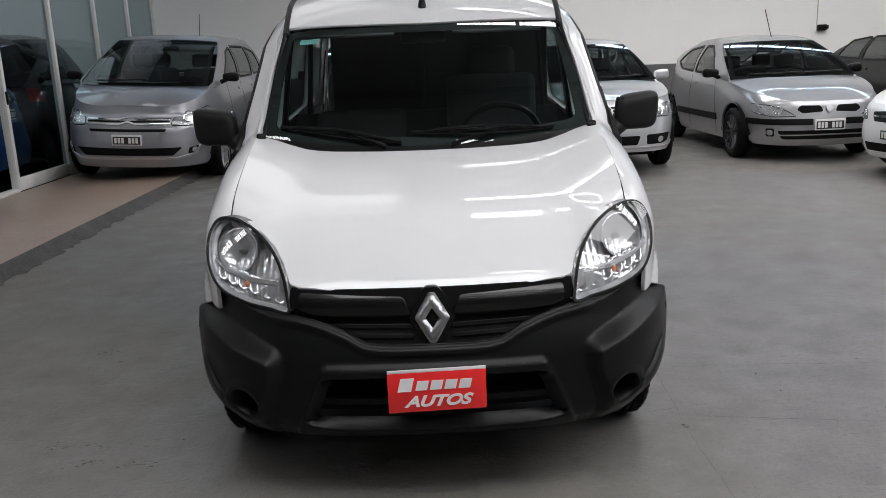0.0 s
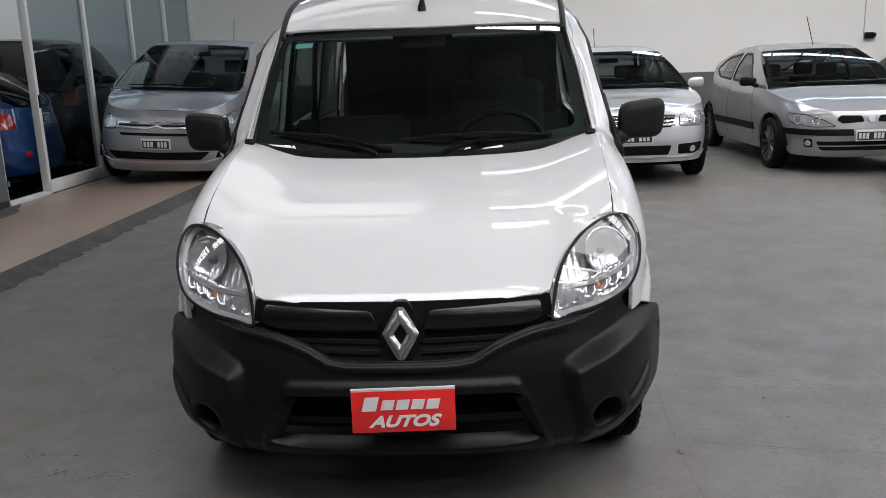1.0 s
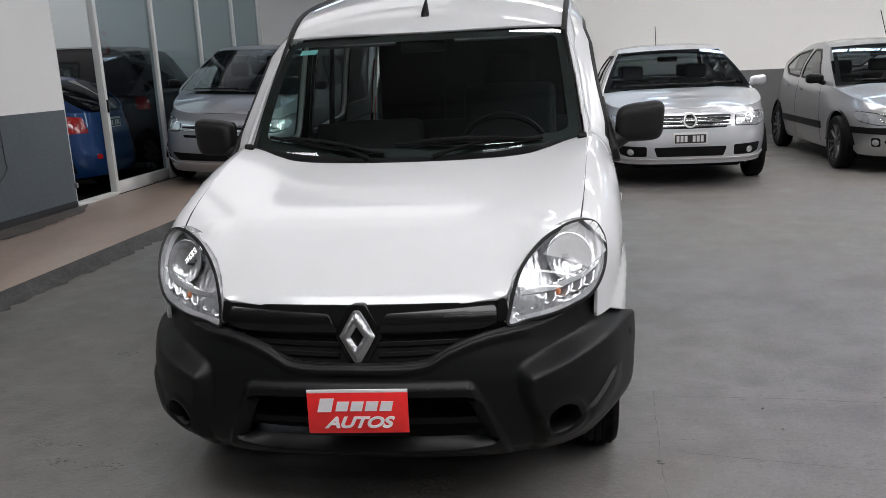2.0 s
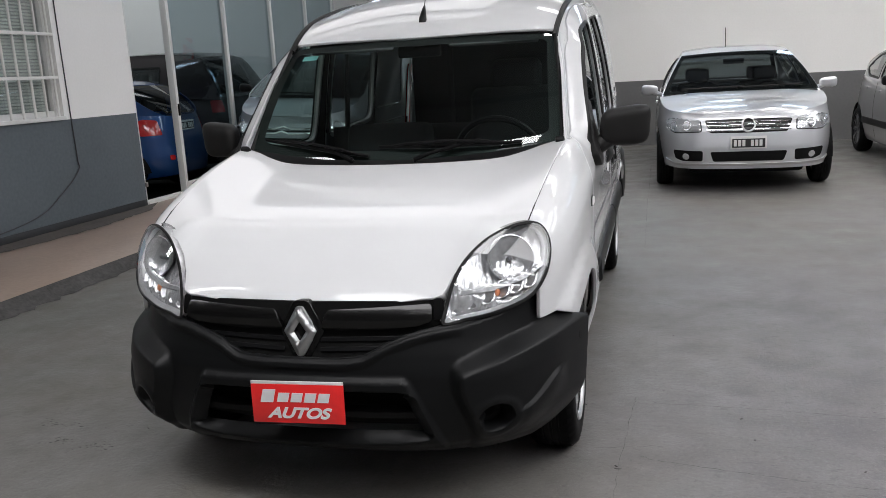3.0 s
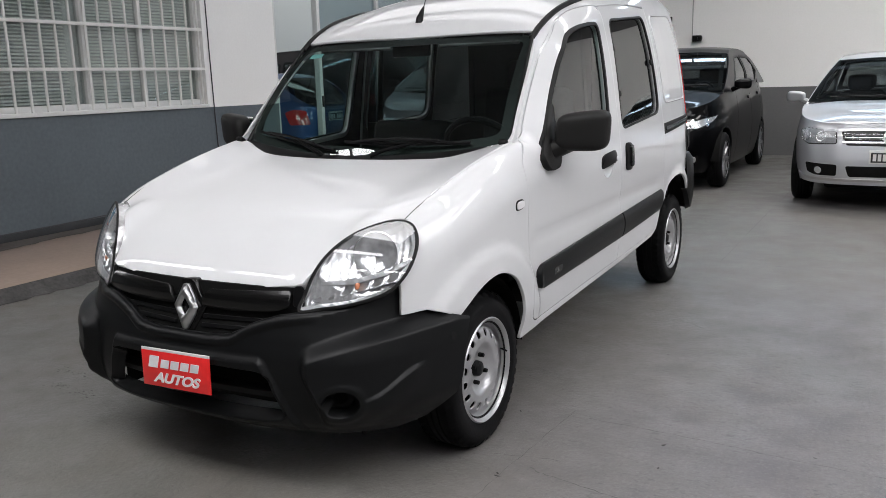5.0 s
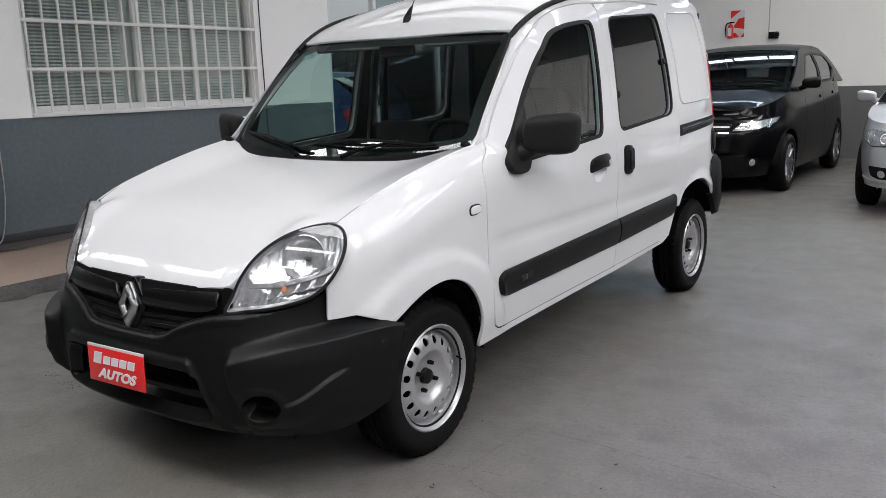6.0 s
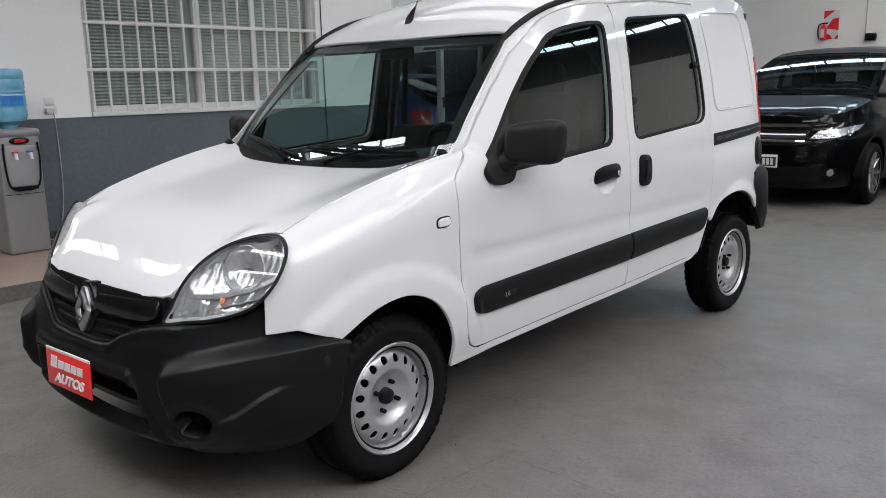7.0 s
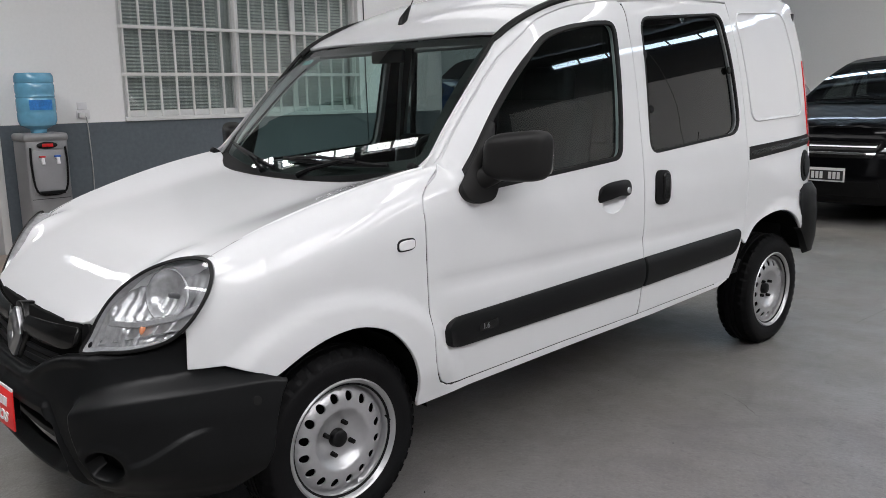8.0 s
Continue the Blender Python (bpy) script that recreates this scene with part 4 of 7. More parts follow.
    upper = [(y, GUT_Z(y) - 0.004) for y in (2.6, 2.2, 1.8, 1.4, 1.2, 1.1, 1.0, 0.9, 0.84)] + [(0.80, 1.462), (0.72, 1.385), (0.62, 1.285), (0.52, 1.185), (0.44, 1.10), (0.40, 1.064), (0.36, 1.045)]
    seam_wing = [(0.313, 0.93), (0.313, 0.80), (0.320, 0.62), (0.338, 0.46), (0.351, 0.414), (0.368, 0.382), (0.398, 0.364), (0.44, 0.3585)]
    seam_mid = [(1.4615, 1.62), (1.461, 1.50), (1.464, 1.31), (1.4675, 0.98), (1.469, 0.75), (1.4705, 0.60), (1.468, 0.45), (1.459, 0.396)]
    seam_low = [(0.44, 0.3585), (0.7, 0.3675), (1.009, 0.3785), (1.40, 0.3885), (1.80, 0.4045), (2.06, 0.4145)]
    for mir in (False, True):
        q = panel("body_side", lower + back + upper, side, P, v, step=0.025, mirror=mir)
        panel("sill", [(0.423, 0.327), (0.518, 0.334), (1.017, 0.353), (1.566, 0.370), (2.098, 0.398), (2.165, 0.42), (2.06, 0.411), (1.80, 0.401), (1.40, 0.385), (1.009, 0.375), (0.7, 0.364), (0.46, 0.355), (0.423, 0.355)], side, P, v, step=0.03, mirror=mir, depth=0.03)
        rec = rounded([(2.36, 1.14), (2.90, 1.155), (2.80, 1.655), (2.31, 1.63)], 0.06)
        for lp in (rec,):
            bm = bmesh.new()
            pts = []
            for a, b in resample(lp, 0.03):
                p = Vector(side(a, b))
                pts.append((-p.x if mir else p.x, p.y, p.z))
            tube(bm, pts + pts[:1], 0.0065, 6)
            part("pressed_ridge", bm, P, q)
        r = panel("slide_rail", [(2.315, 0.965), (2.99, 1.005), (2.99, 1.052), (2.318, 1.022)], side, SEAL, v, step=0.03, lift=0.004, depth=0.016, mirror=mir, label="black sliding door rail")
        panel("rail_slot", [(2.33, 0.985), (2.98, 1.021), (2.98, 1.034), (2.33, 1.003)], side, GLOSS_BLACK, r, step=0.03, lift=0.010, depth=0.004, mirror=mir)
        circ = [(2.92 + 0.062 * math.cos(a), 0.895 + 0.078 * math.sin(a)) for a in (2 * math.pi * k / 28 for k in range(28))]
        if not mir:
            f = panel("fuel_cap", circ, side, SEAL, v, step=0.02, lift=0.005, depth=0.02, label="round black fuel filler cap")
            panel("cap_disc", [(2.92 + 0.042 * math.cos(a), 0.895 + 0.055 * math.sin(a)) for a in (2 * math.pi * k / 24 for k in range(24))], side, B, f, step=0.015, lift=0.014, depth=0.01)
        # rear light
        panel("rear_light", [(2.985, 0.99), (3.03, 0.99), (3.0, 1.42), (2.965, 1.42)], side, RED_LENS, v, step=0.03, lift=0.005, mirror=mir, label="tall red rear light")
        # flange behind the upper door gaps
        ridge_line = spline(DOOR_TOP[1:], 2) + [(1.60, 1.646), (1.9, 1.667), (2.235, 1.675)]
        panel("door_flange", [(a - 0.018, b + 0.026) for a, b in ridge_line] + [(a + 0.016, b - 0.022) for a, b in reversed(ridge_line)], side, P, v, step=0.02, lift=-0.013, depth=0, mirror=mir)
        # dark gaps along the shut lines
        for line, fm, dp in ((seam_wing, fender, 0.010), (seam_mid, side, 0.010), (seam_low, side, 0.010)):
            bm = bmesh.new()
            pts = [Vector(fm(a, b)) - Vector((dp, 0, 0)) for a, b in spline(line, 5)]
            tube(bm, [Vector((-p.x, p.y, p.z)) if mir else p for p in pts], 0.0075, 6)
            part("shut_line", bm, SEAL, v)
        bm = bmesh.new()
        tube(bm, [((-1 if mir else 1) * (SEAM_X(y) - 0.001), y, SEAM_Z(y) - 0.008) for y in (-0.33, -0.25, -0.15, -0.05, 0.05, 0.15, 0.25, 0.33, 0.39)], 0.007, 6)
        part("shut_line", bm, SEAL, v)
    # rear face and rear bumper
    back_face = lambda u, z: (u, 3.05 - 0.13 * max(0.0, z - 1.0) - 0.08 * (abs(u) / 0.78) ** 6, z)
    panel("rear_door", rounded([(0.0, 0.5), (-0.005, 1.70), (-0.56, 1.69), (-0.70, 1.2), (-0.72, 0.5)], 0.05), back_face, P, v, step=0.08)
    panel("rear_door", rounded([(0.005, 0.5), (0.72, 0.5), (0.70, 1.2), (0.56, 1.69), (0.01, 1.70)], 0.05), back_face, P, v, step=0.08)
    rb = spline([(0.80, 2.86), (0.812, 2.95), (0.80, 3.05), (0.74, 3.12), (0.55, 3.15), (0.0, 3.16)], 6)
    rb = rb + [(-x, y) for x, y in reversed(rb[:-1])]
    bm = bmesh.new()
    rows = []
    for x, y in rb:
        k = 0.15 * smooth(2.99, 2.86, y)
        rows.append([bm.verts.new((x * s, 2.9 + (y - 2.9) * q, z + k * max(0.0, (0.66 - z) / 0.235))) for s, q, z in ((0.95, 0.85, 0.425), (0.985, 0.95, 0.44), (1.0, 1.0, 0.52), (1.0, 1.0, 0.66), (0.99, 0.97, 0.76), (0.96, 0.9, 0.80), (0.92, 0.75, 0.80))])
    for a, b in zip(rows, rows[1:]):
        for k in range(6):
            bm.faces.new((a[k], a[k + 1], b[k + 1], b[k]))
    part("rear_bumper", bm, B, v, "dark grey plastic rear bumper")

    # doors
    for mir in (False, True):
        for nm, out, hole, gl in (("front_door", VAN_DOOR, DOOR_GLASS_OUT, TINTED), ("sliding_door", SLIDE, SLIDE_GLASS, DARK_GLASS)):
            cup = spline([(1.185, 0.90), (1.20, 0.845), (1.27, 0.825), (1.335, 0.85), (1.355, 0.90), (1.335, 0.945), (1.26, 0.95), (1.20, 0.94)], 4, True)
            d = panel(nm, out, side, P, v, [hole] + ([shrink(cup, 0.003)] if nm == "front_door" else []), step=0.025, mirror=mir, depth=0.03)
            panel("window_seal", shrink(hole, -0.002), side, SEAL, d, [shrink(hole, 0.010 if nm == "front_door" else 0.005)], step=0.03, lift=0.002, depth=0.012, mirror=mir)
            g = panel("window_glass", shrink(hole, 0.006), lambda y, z: (W_Z(z) - 0.013, y, z), gl, d, step=0.05, lift=-0.004, depth=0, mirror=mir)
            g.visible_shadow = False
            ins = shrink(out, 0.012)
            panel("door_card", ins, side, CABIN if nm == "front_door" else LINER, d, [shrink(hole, -0.022)], step=0.05, lift=-0.028, depth=0.004, mirror=mir)
            if nm == "sliding_door":
                for y, z in ((1.552, 1.215), (1.545, 1.43), (2.19, 1.372)):
                    c = [(y + 0.011 * math.cos(a), z + 0.013 * math.sin(a)) for a in (2 * math.pi * k / 12 for k in range(12))]
                    panel("glass_fixing", c, side, SEAL, d, step=0.01, lift=0.002, depth=0.01, mirror=mir)
            # handles
            if nm == "front_door":
                panel("handle_cup", cup, lambda u, z: tuple(Vector(side(u, z)) + Vector((0.0006 - 0.026 * (1 - min(1, (((u - 1.27) / 0.09) ** 2 + ((z - 0.888) / 0.065) ** 2))), 0, 0))), P, d, step=0.012, depth=0.002, mirror=mir)
                hd = spline([(1.170, 0.880), (1.172, 0.925), (1.205, 0.948), (1.27, 0.955), (1.34, 0.952), (1.358, 0.925), (1.352, 0.893), (1.28, 0.898), (1.21, 0.885)], 4, True)
                hnd = panel("door_handle", hd, lambda u, z: tuple(Vector(side(u, z)) + Vector((0.030 - 0.016 * ((u - 1.265) / 0.1) ** 2 - 0.010 * ((z - 0.925) / 0.035) ** 2, 0, 0))), BLACK_PLASTIC, d, step=0.012, depth=0.03, mirror=mir, label="black pull handle")
                lk = [(1.325 + 0.009 * math.cos(a), 0.913 + 0.010 * math.sin(a)) for a in (2 * math.pi * k / 12 for k in range(12))]
                panel("lock", lk, side, SATIN, hnd, step=0.008, lift=0.030, depth=0.004, mirror=mir)
            else:
                hd = rounded([(1.535, 0.835), (1.635, 0.835), (1.645, 0.965), (1.545, 0.975)], 0.035)
                hnd = panel("door_handle", hd, lambda u, z: tuple(Vector(side(u, z)) + Vector((0.018 - 0.010 * ((u - 1.59) / 0.06) ** 2 - 0.004 * ((z - 0.905) / 0.06) ** 2, 0, 0))), BLACK_PLASTIC, d, step=0.012, depth=0.02, mirror=mir, label="black upright pull handle")
                panel("grip", rounded([(1.57, 0.855), (1.605, 0.855), (1.612, 0.955), (1.578, 0.958)], 0.014), side, GLOSS_BLACK, hnd, step=0.012, lift=0.026, depth=0.012, mirror=mir)
            # rubbing strip
            st = rounded([(0.392, 0.50), (0.44, 0.485), (1.452, 0.508), (1.456, 0.628), (0.42, 0.588), (0.388, 0.565)], (0.02, 0.02, 0.004, 0.004, 0.03, 0.02)) if nm == "front_door" else rounded([(1.470, 0.509), (2.165, 0.545), (2.225, 0.64), (2.215, 0.655), (1.474, 0.629)], (0.004, 0.03, 0.02, 0.01, 0.004))
            mid = lambda u: 0.540 + (u - 0.4) * 0.028
            mo = panel("side_moulding", st, lambda u, z: tuple(Vector(side(u, z)) + Vector((0.026 - 0.014 * abs((z - mid(u)) / 0.06) ** 2.5, 0, 0))), B, d, step=0.018, depth=0.026, mirror=mir, edge=0.006, label="dark grey plastic rubbing strip")
            if nm == "front_door":
                q = panel("badge", rounded([(0.515, 0.525), (0.60, 0.528), (0.60, 0.556), (0.515, 0.552)], 0.008), side, GLOSS_BLACK, mo, step=0.02, lift=0.0275, depth=0.002, mirror=mir, edge=0.0005)
                cu = bpy.data.curves.new("badge_text", "FONT")
                cu.body, cu.size, cu.extrude = "1.6", 0.026, 0.0006
                t = link("lettering", cu, SATIN, q)
                px = side(0.53, 0.53)[0] + 0.0295
                t.matrix_basis = Matrix(((0, 0, 1, px), (1, 0, 0, 0.528), (0, 1, 0, 0.531), (0, 0, 0, 1))) if not mir else Matrix(((0, 0, -1, -px), (-1, 0, 0, 0.585), (0, 1, 0, 0.531), (0, 0, 0, 1)))
        # mirror
        s = -1 if mir else 1
        mr = new("side_mirror")
        mr.parent = v
        tagged(mr, "black plastic door mirror")
        bm = bmesh.new()
        bmesh.ops.create_cube(bm, size=1)
        bmesh.ops.subdivide_edges(bm, edges=bm.edges[:], cuts=9, use_grid_fill=True)
        for q in bm.verts:
            c = q.co * 2
            l6 = (abs(c.x) ** 4.5 + abs(c.y) ** 4.5 + abs(c.z) ** 4.5) ** (1 / 4.5)
            c = c / l6
            taper = 1 - 0.16 * max(0.0, c.y * -1) ** 2
            q.co = Vector((s * (0.905 + 0.098 * c.x * taper + 0.006 * c.z), 0.60 + 0.052 * c.y + 0.03 * c.x, 1.093 + (0.083 - 0.010 * (1 - c.x) * 0.5) * c.z * taper + 0.004 * c.x))
        part("shell", bm, MIRROR_PLASTIC, mr)
        bm = bmesh.new()
        box(bm, -0.078, -0.002, -0.062, 0.078, 0.002, 0.062, bevel=0.02)
        bmesh.ops.transform(bm, matrix=Matrix.Translation((s * 0.905, 0.654, 1.093)) @ Matrix.Rotation(s * 0.3, 4, "Z"), verts=bm.verts[:])
        part("mirror_glass", bm, CHROME, mr)
        foot = rounded([(0.458, 1.005), (0.475, 0.965), (0.520, 0.946), (0.590, 0.952), (0.612, 0.985), (0.625, 1.06), (0.645, 1.205), (0.625, 1.19), (0.540, 1.095)], 0.018)
        panel("sail", foot, lambda u, z: tuple(Vector(side(u, z)) + Vector((0.006 + 0.022 * smooth(1.16, 0.98, z), 0, 0))), MIRROR_PLASTIC, mr, step=0.02, depth=0.03, mirror=mir)
        bm = bmesh.new()
        tube(bm, [(s * 0.76, 0.545, 1.00), (s * 0.80, 0.555, 1.022), (s * 0.85, 0.585, 1.05)], [0.035, 0.036, 0.034], 12)
        part("arm", bm, MIRROR_PLASTIC, mr)

    # windscreen
    sc = [(-0.668, 0.02), (0.668, 0.02), (0.664, 0.5), (0.655, 0.965), (0.62, 0.99), (0.0, 0.99), (-0.62, 0.99), (-0.655, 0.965), (-0.664, 0.5)]
    w = panel("windscreen", sc, screen, WINDSCREEN, v, step=0.06, depth=0)
    w.visible_shadow = False
    inn = rounded([(-0.625, 0.10), (0.625, 0.10), (0.622, 0.93), (-0.622, 0.93)], 0.05)
    panel("screen_border", sc, screen, SEAL, w, [inn], step=0.05, lift=-0.004, depth=0)
    panel("screen_sticker", [(-0.585, 0.845), (-0.505, 0.85), (-0.505, 0.90), (-0.585, 0.895)], screen, material("teal_sticker", (0.16, 0.36, 0.36), 0.5, spread=0.2, scale=40, fine=90), w, step=0.05, lift=-0.006, depth=0)
    # scuttle and wipers
    cowl = lambda u, t: (u, (0.262 + 0.11 * (u / 0.66) ** 2) * (1 - t) + t * (0.345 + 0.105 * (u / 0.66) ** 2), (0.985 + 0.055 * (u / 0.66) ** 2) * (1 - t) + t * (1.012 + 0.05 * (u / 0.66) ** 2))
    panel("scuttle_panel", [(-0.66, 0), (0.66, 0), (0.66, 1), (-0.66, 1)], cowl, BLACK_PLASTIC, v, step=0.06, depth=0.03, label="black plastic scuttle below the windscreen")
    for s in (1, -1):
        bm = bmesh.new()
        box(bm, -0.018, -0.03, -0.012, 0.018, 0.022, 0.012, bevel=0.008)
        bmesh.ops.transform(bm, matrix=Matrix.Translation((s * 0.668, 0.385, 1.055)) @ Matrix.Rotation(-0.6, 4, "X"), verts=bm.verts[:])
        part("scuttle_corner", bm, BLACK_PLASTIC, v)

    def wiper(x0, x1, tz0, tz1, mx0, mx1, m0, m1):
        e = new("wiper")
        e.parent = v
        off = Vector((0, -0.72, 0.69))
        bm = bmesh.new()
        pv = Vector(screen(x0, tz0)) + off * 0.018
        hd = Vector(screen(x1, tz1)) + off * 0.034
        tube(bm, [pv - off * 0.03, pv, pv.lerp(hd, 0.25) + off * 0.008, hd], [0.012, 0.012, 0.008, 0.006], 8)
        part("arm", bm, BLACK_PLASTIC, e)
        bm = bmesh.new()
        pts = [Vector(screen(mx0 + (mx1 - mx0) * k / 14, m0 + (m1 - m0) * k / 14)) + off * (0.012 + 0.006 * math.sin(math.pi * k / 14)) for k in range(15)]
        tube(bm, pts, 0.0075, 6)
        for a, b in ((1, 6), (8, 13)):
            tube(bm, [pts[a], pts[(a + b) // 2] + off * 0.022, pts[b]], 0.0055, 6)
        tube(bm, [pts[3] + off * 0.020, pts[7] + off * 0.034, pts[11] + off * 0.020], 0.0065, 6)
        part("blade", bm, BLACK_PLASTIC, e)
    wiper(0.10, 0.36, 0.02, 0.09, -0.06, 0.52, 0.115, 0.06)
    wiper(-0.17, -0.35, 0.02, 0.09, -0.60, -0.10, 0.11, 0.055)
    # aerial
    bm = bmesh.new()
    b0 = Vector(roof(0.0, 0.90))
    tube(bm, [b0 - Vector((0, 0, 0.01)), b0 + Vector((0, 0.004, 0.012)), b0 + Vector((0, 0.03, 0.05)), b0 + Vector((0, 0.045, 0.068))], [0.020, 0.017, 0.009, 0.004], 10)
    tube(bm, [b0 + Vector((0, 0.045, 0.068)), b0 + Vector((0, 0.26, 0.44))], 0.0022, 6)
    part("aerial", bm, BLACK_PLASTIC, v, "thin black roof aerial")

    # bumper with its lower opening
    tops = [(s, BUMP_TOP(s)) for s in (0.0, 0.06, 0.12, 0.17, 0.20, 0.23, 0.27, 0.32, 0.37, 0.43, 0.49, 0.55, 0.61, 0.67, 0.72, 0.75)]
    sx = S_OF_X(0.681)
    half = tops[:-1] + [(sx - 0.005, 0.682), (sx, 0.674), (sx, 0.598), (sx + 0.06, 0.595), (sx + 0.115, 0.588), (sx + 0.17, 0.566), (sx + 0.235, 0.546)] + [(sx + 0.215, 0.50), (sx + 0.20, 0.44), (sx + 0.19, 0.36), (sx + 0.17, 0.30), (sx + 0.08, 0.235), (0.74, 0.218), (0.60, 0.226), (0.40, 0.226), (0.2, 0.226), (0.0, 0.226)]
    outline = half + [(-a, b) for a, b in reversed(half[1:-1])]
    op = [(0.0, 0.446), (0.315, 0.442), (0.352, 0.424), (0.372, 0.37), (0.402, 0.30), (0.388, 0.277), (0.30, 0.262), (0.0, 0.254)]
    op = op + [(-a, b) for a, b in reversed(op[1:-1])]
    op = rounded(op, 0.02, 3)
    creases = []
    for q in (1, -1):
        creases += [[(q * a, BUMP_TOP(a) - k) for a in (0.004, 0.06, 0.12, 0.16, 0.19, 0.21, 0.23, 0.25, 0.27, 0.30, 0.33, 0.37, 0.41, 0.46)] for k in (0.007, 0.016, 0.029, 0.040)]
        arc = [0.492 + 0.608 * k / 48 for k in range(49)]
        pod_in = lambda z, w: 0.452 + 0.050 * smooth(0.46, 0.28, z) + w
        creases += [[(q * a, POD_TOP(a) + k) for a in arc[:-3]] for k in (0.006, -0.004, -0.012, -0.020, -0.028, -0.036, -0.044)]
        creases += [[(q * pod_in(z, w), z) for z in (0.25, 0.28, 0.31, 0.34, 0.37, 0.40, 0.43, 0.455)] for w in (-0.008, 0.005, 0.017, 0.030)]
        creases += [[(q * a, CREASE(a) + k) for a in [0.625 + 0.0135 * i for i in range(17)]] for k in (0.010, 0.003, -0.004, -0.011)]
        fr = lambda z, w: 0.328 + (0.478 - z) * 0.48 + w
        creases += [[(q * 0.004, z), (q * fr(z, w), z), (q * fr(0.36, w), 0.36), (q * fr(0.25, w), 0.25)] for z, w in ((0.482, 0.004), (0.462, -0.016))]
    bp = panel("front_bumper", outline, front, B, v, [op] + [[(q * FOG[0] + 0.050 * math.cos(2 * math.pi * k / 32), FOG[1] + 0.049 * math.sin(2 * math.pi * k / 32)) for k in range(32)] for q in (1, -1)], step=0.0064, depth=0.05, edge=0.006, lines=creases, label="dark grey grained plastic front bumper")
    flat = lambda s, z: front(s, z, True)
    panel("grille_recess", [(-0.64, 0.215), (0.64, 0.215), (0.62, 0.50), (-0.62, 0.50)], flat, UNDER, bp, step=0.04, lift=-0.100, depth=0)
    for s in (-1, 1):
        boxed("inner_cheek", (s * 0.55 - 0.005, -0.475, 0.190, s * 0.55 + 0.005, -0.20, 0.50), UNDER, bp, 0.002)
    for z in (0.338,):
        panel("lower_slat", [(-0.40, z - 0.008), (0.40, z - 0.008), (0.39, z + 0.010), (-0.39, z + 0.010)], flat, BLACK_PLASTIC, bp, step=0.03, lift=-0.034, depth=0.04)
    for s in (-1, 1):
        c = [(s * FOG[0] + 0.040 * math.cos(a), FOG[1] + 0.040 * math.sin(a)) for a in (2 * math.pi * k / 20 for k in range(20))]
        panel("fog_blank", c, flat, UNDER, bp, step=0.02, lift=-0.025, depth=0.002)
        bm = bmesh.new()
        rings = []
        for q, lf in ((0.050, 0.0), (0.046, -0.012), (0.038, -0.055), (0.02, -0.06)):
            ring = []
            for k in range(32):
                u, z = s * FOG[0] + q * math.cos(2 * math.pi * k / 32), FOG[1] + q * 0.98 * math.sin(2 * math.pi * k / 32)
                p = Vector(front(u, z)) if lf == 0.0 else Vector(front(u, z, True)) + Vector((-s * 0.55, 0.83, 0.0)) * (-lf - 0.034)
                ring.append(bm.verts.new(p))
            rings.append(ring)
        for ra, rb in zip(rings, rings[1:]):
            for k in range(32):
                bm.faces.new((ra[k], ra[(k + 1) % 32], rb[(k + 1) % 32], rb[k]))
        part("fog_pocket", bm, BLACK_PLASTIC, bp)
        c = [(s * (sx + 0.155) + 0.010 * math.cos(a), 0.50 + 0.012 * math.sin(a)) for a in (2 * math.pi * k / 12 for k in range(12))]
        panel("tow_plug", c, front, SEAL, bp, step=0.01, lift=0.002, depth=0.003)
    # upper grille
    gz = lambda s, z: front(s, z, True)
    gr = [(0.0, 0.515), (0.19, 0.520), (0.37, 0.60), (0.432, 0.622), (0.426, 0.688), (0.30, 0.686), (0.0, 0.684)]
    gr = gr + [(-a, b) for a, b in reversed(gr[1:-1])]
    back = lambda s, z: tuple(Vector(front(s, min(z, 0.60), True)) + Vector((0, 0.028 + 0.16 * max(0.0, z - 0.60), z - min(z, 0.60))))
    g = panel("upper_grille", gr, back, UNDER, v, step=0.03, depth=0.02, label="black plastic grille between the headlights")
    for s in (1, -1):
        bar = [(0.062, 0.606), (0.20, 0.606), (0.36, 0.620), (0.405, 0.636), (0.400, 0.682), (0.30, 0.678), (0.085, 0.668)]
        bar = rounded([(s * a, b) for a, b in bar], 0.012)
        panel("grille_wing", bar, lambda a, z: tuple(Vector(back(a, z)) + Vector((0, -0.014 - 0.016 * (1 - ((z - 0.642) / 0.038) ** 2), 0))), GLOSS_BLACK, g, step=0.018, depth=0.02)
        for z0, z1, a1 in ((0.573, 0.582, 0.295), (0.545, 0.554, 0.235)):
            panel("grille_slat", [(s * q, z) for q, z in ((0.06, z0), (a1, z0 + 0.006), (a1 + 0.01, z1 + 0.006), (0.06, z1))], lambda a, z: tuple(Vector(back(a, z)) + Vector((0, -0.008, 0))), BLACK_PLASTIC, g, step=0.025, depth=0.012)
        panel("grille_lug", rounded([(s * 0.405, 0.632), (s * 0.438, 0.632), (s * 0.428, 0.692), (s * 0.405, 0.690)], 0.008), back, BLACK_PLASTIC, g, step=0.02, lift=0.006, depth=0.01)
    # lozenge on the grille: plain shape
    zc, hw, hh = 0.606, 0.053, 0.073
    surr = rounded([(-0.022, zc - hh - 0.012), (0.022, zc - hh - 0.012), (hw + 0.018, zc), (0.022, zc + hh + 0.014), (-0.022, zc + hh + 0.014), (-hw - 0.018, zc)], 0.012)
    badge_map = lambda u, z: (u, -0.648 + 0.14 * (z - zc) - 0.010 * (1 - min(1, (u / 0.07) ** 2)), z)
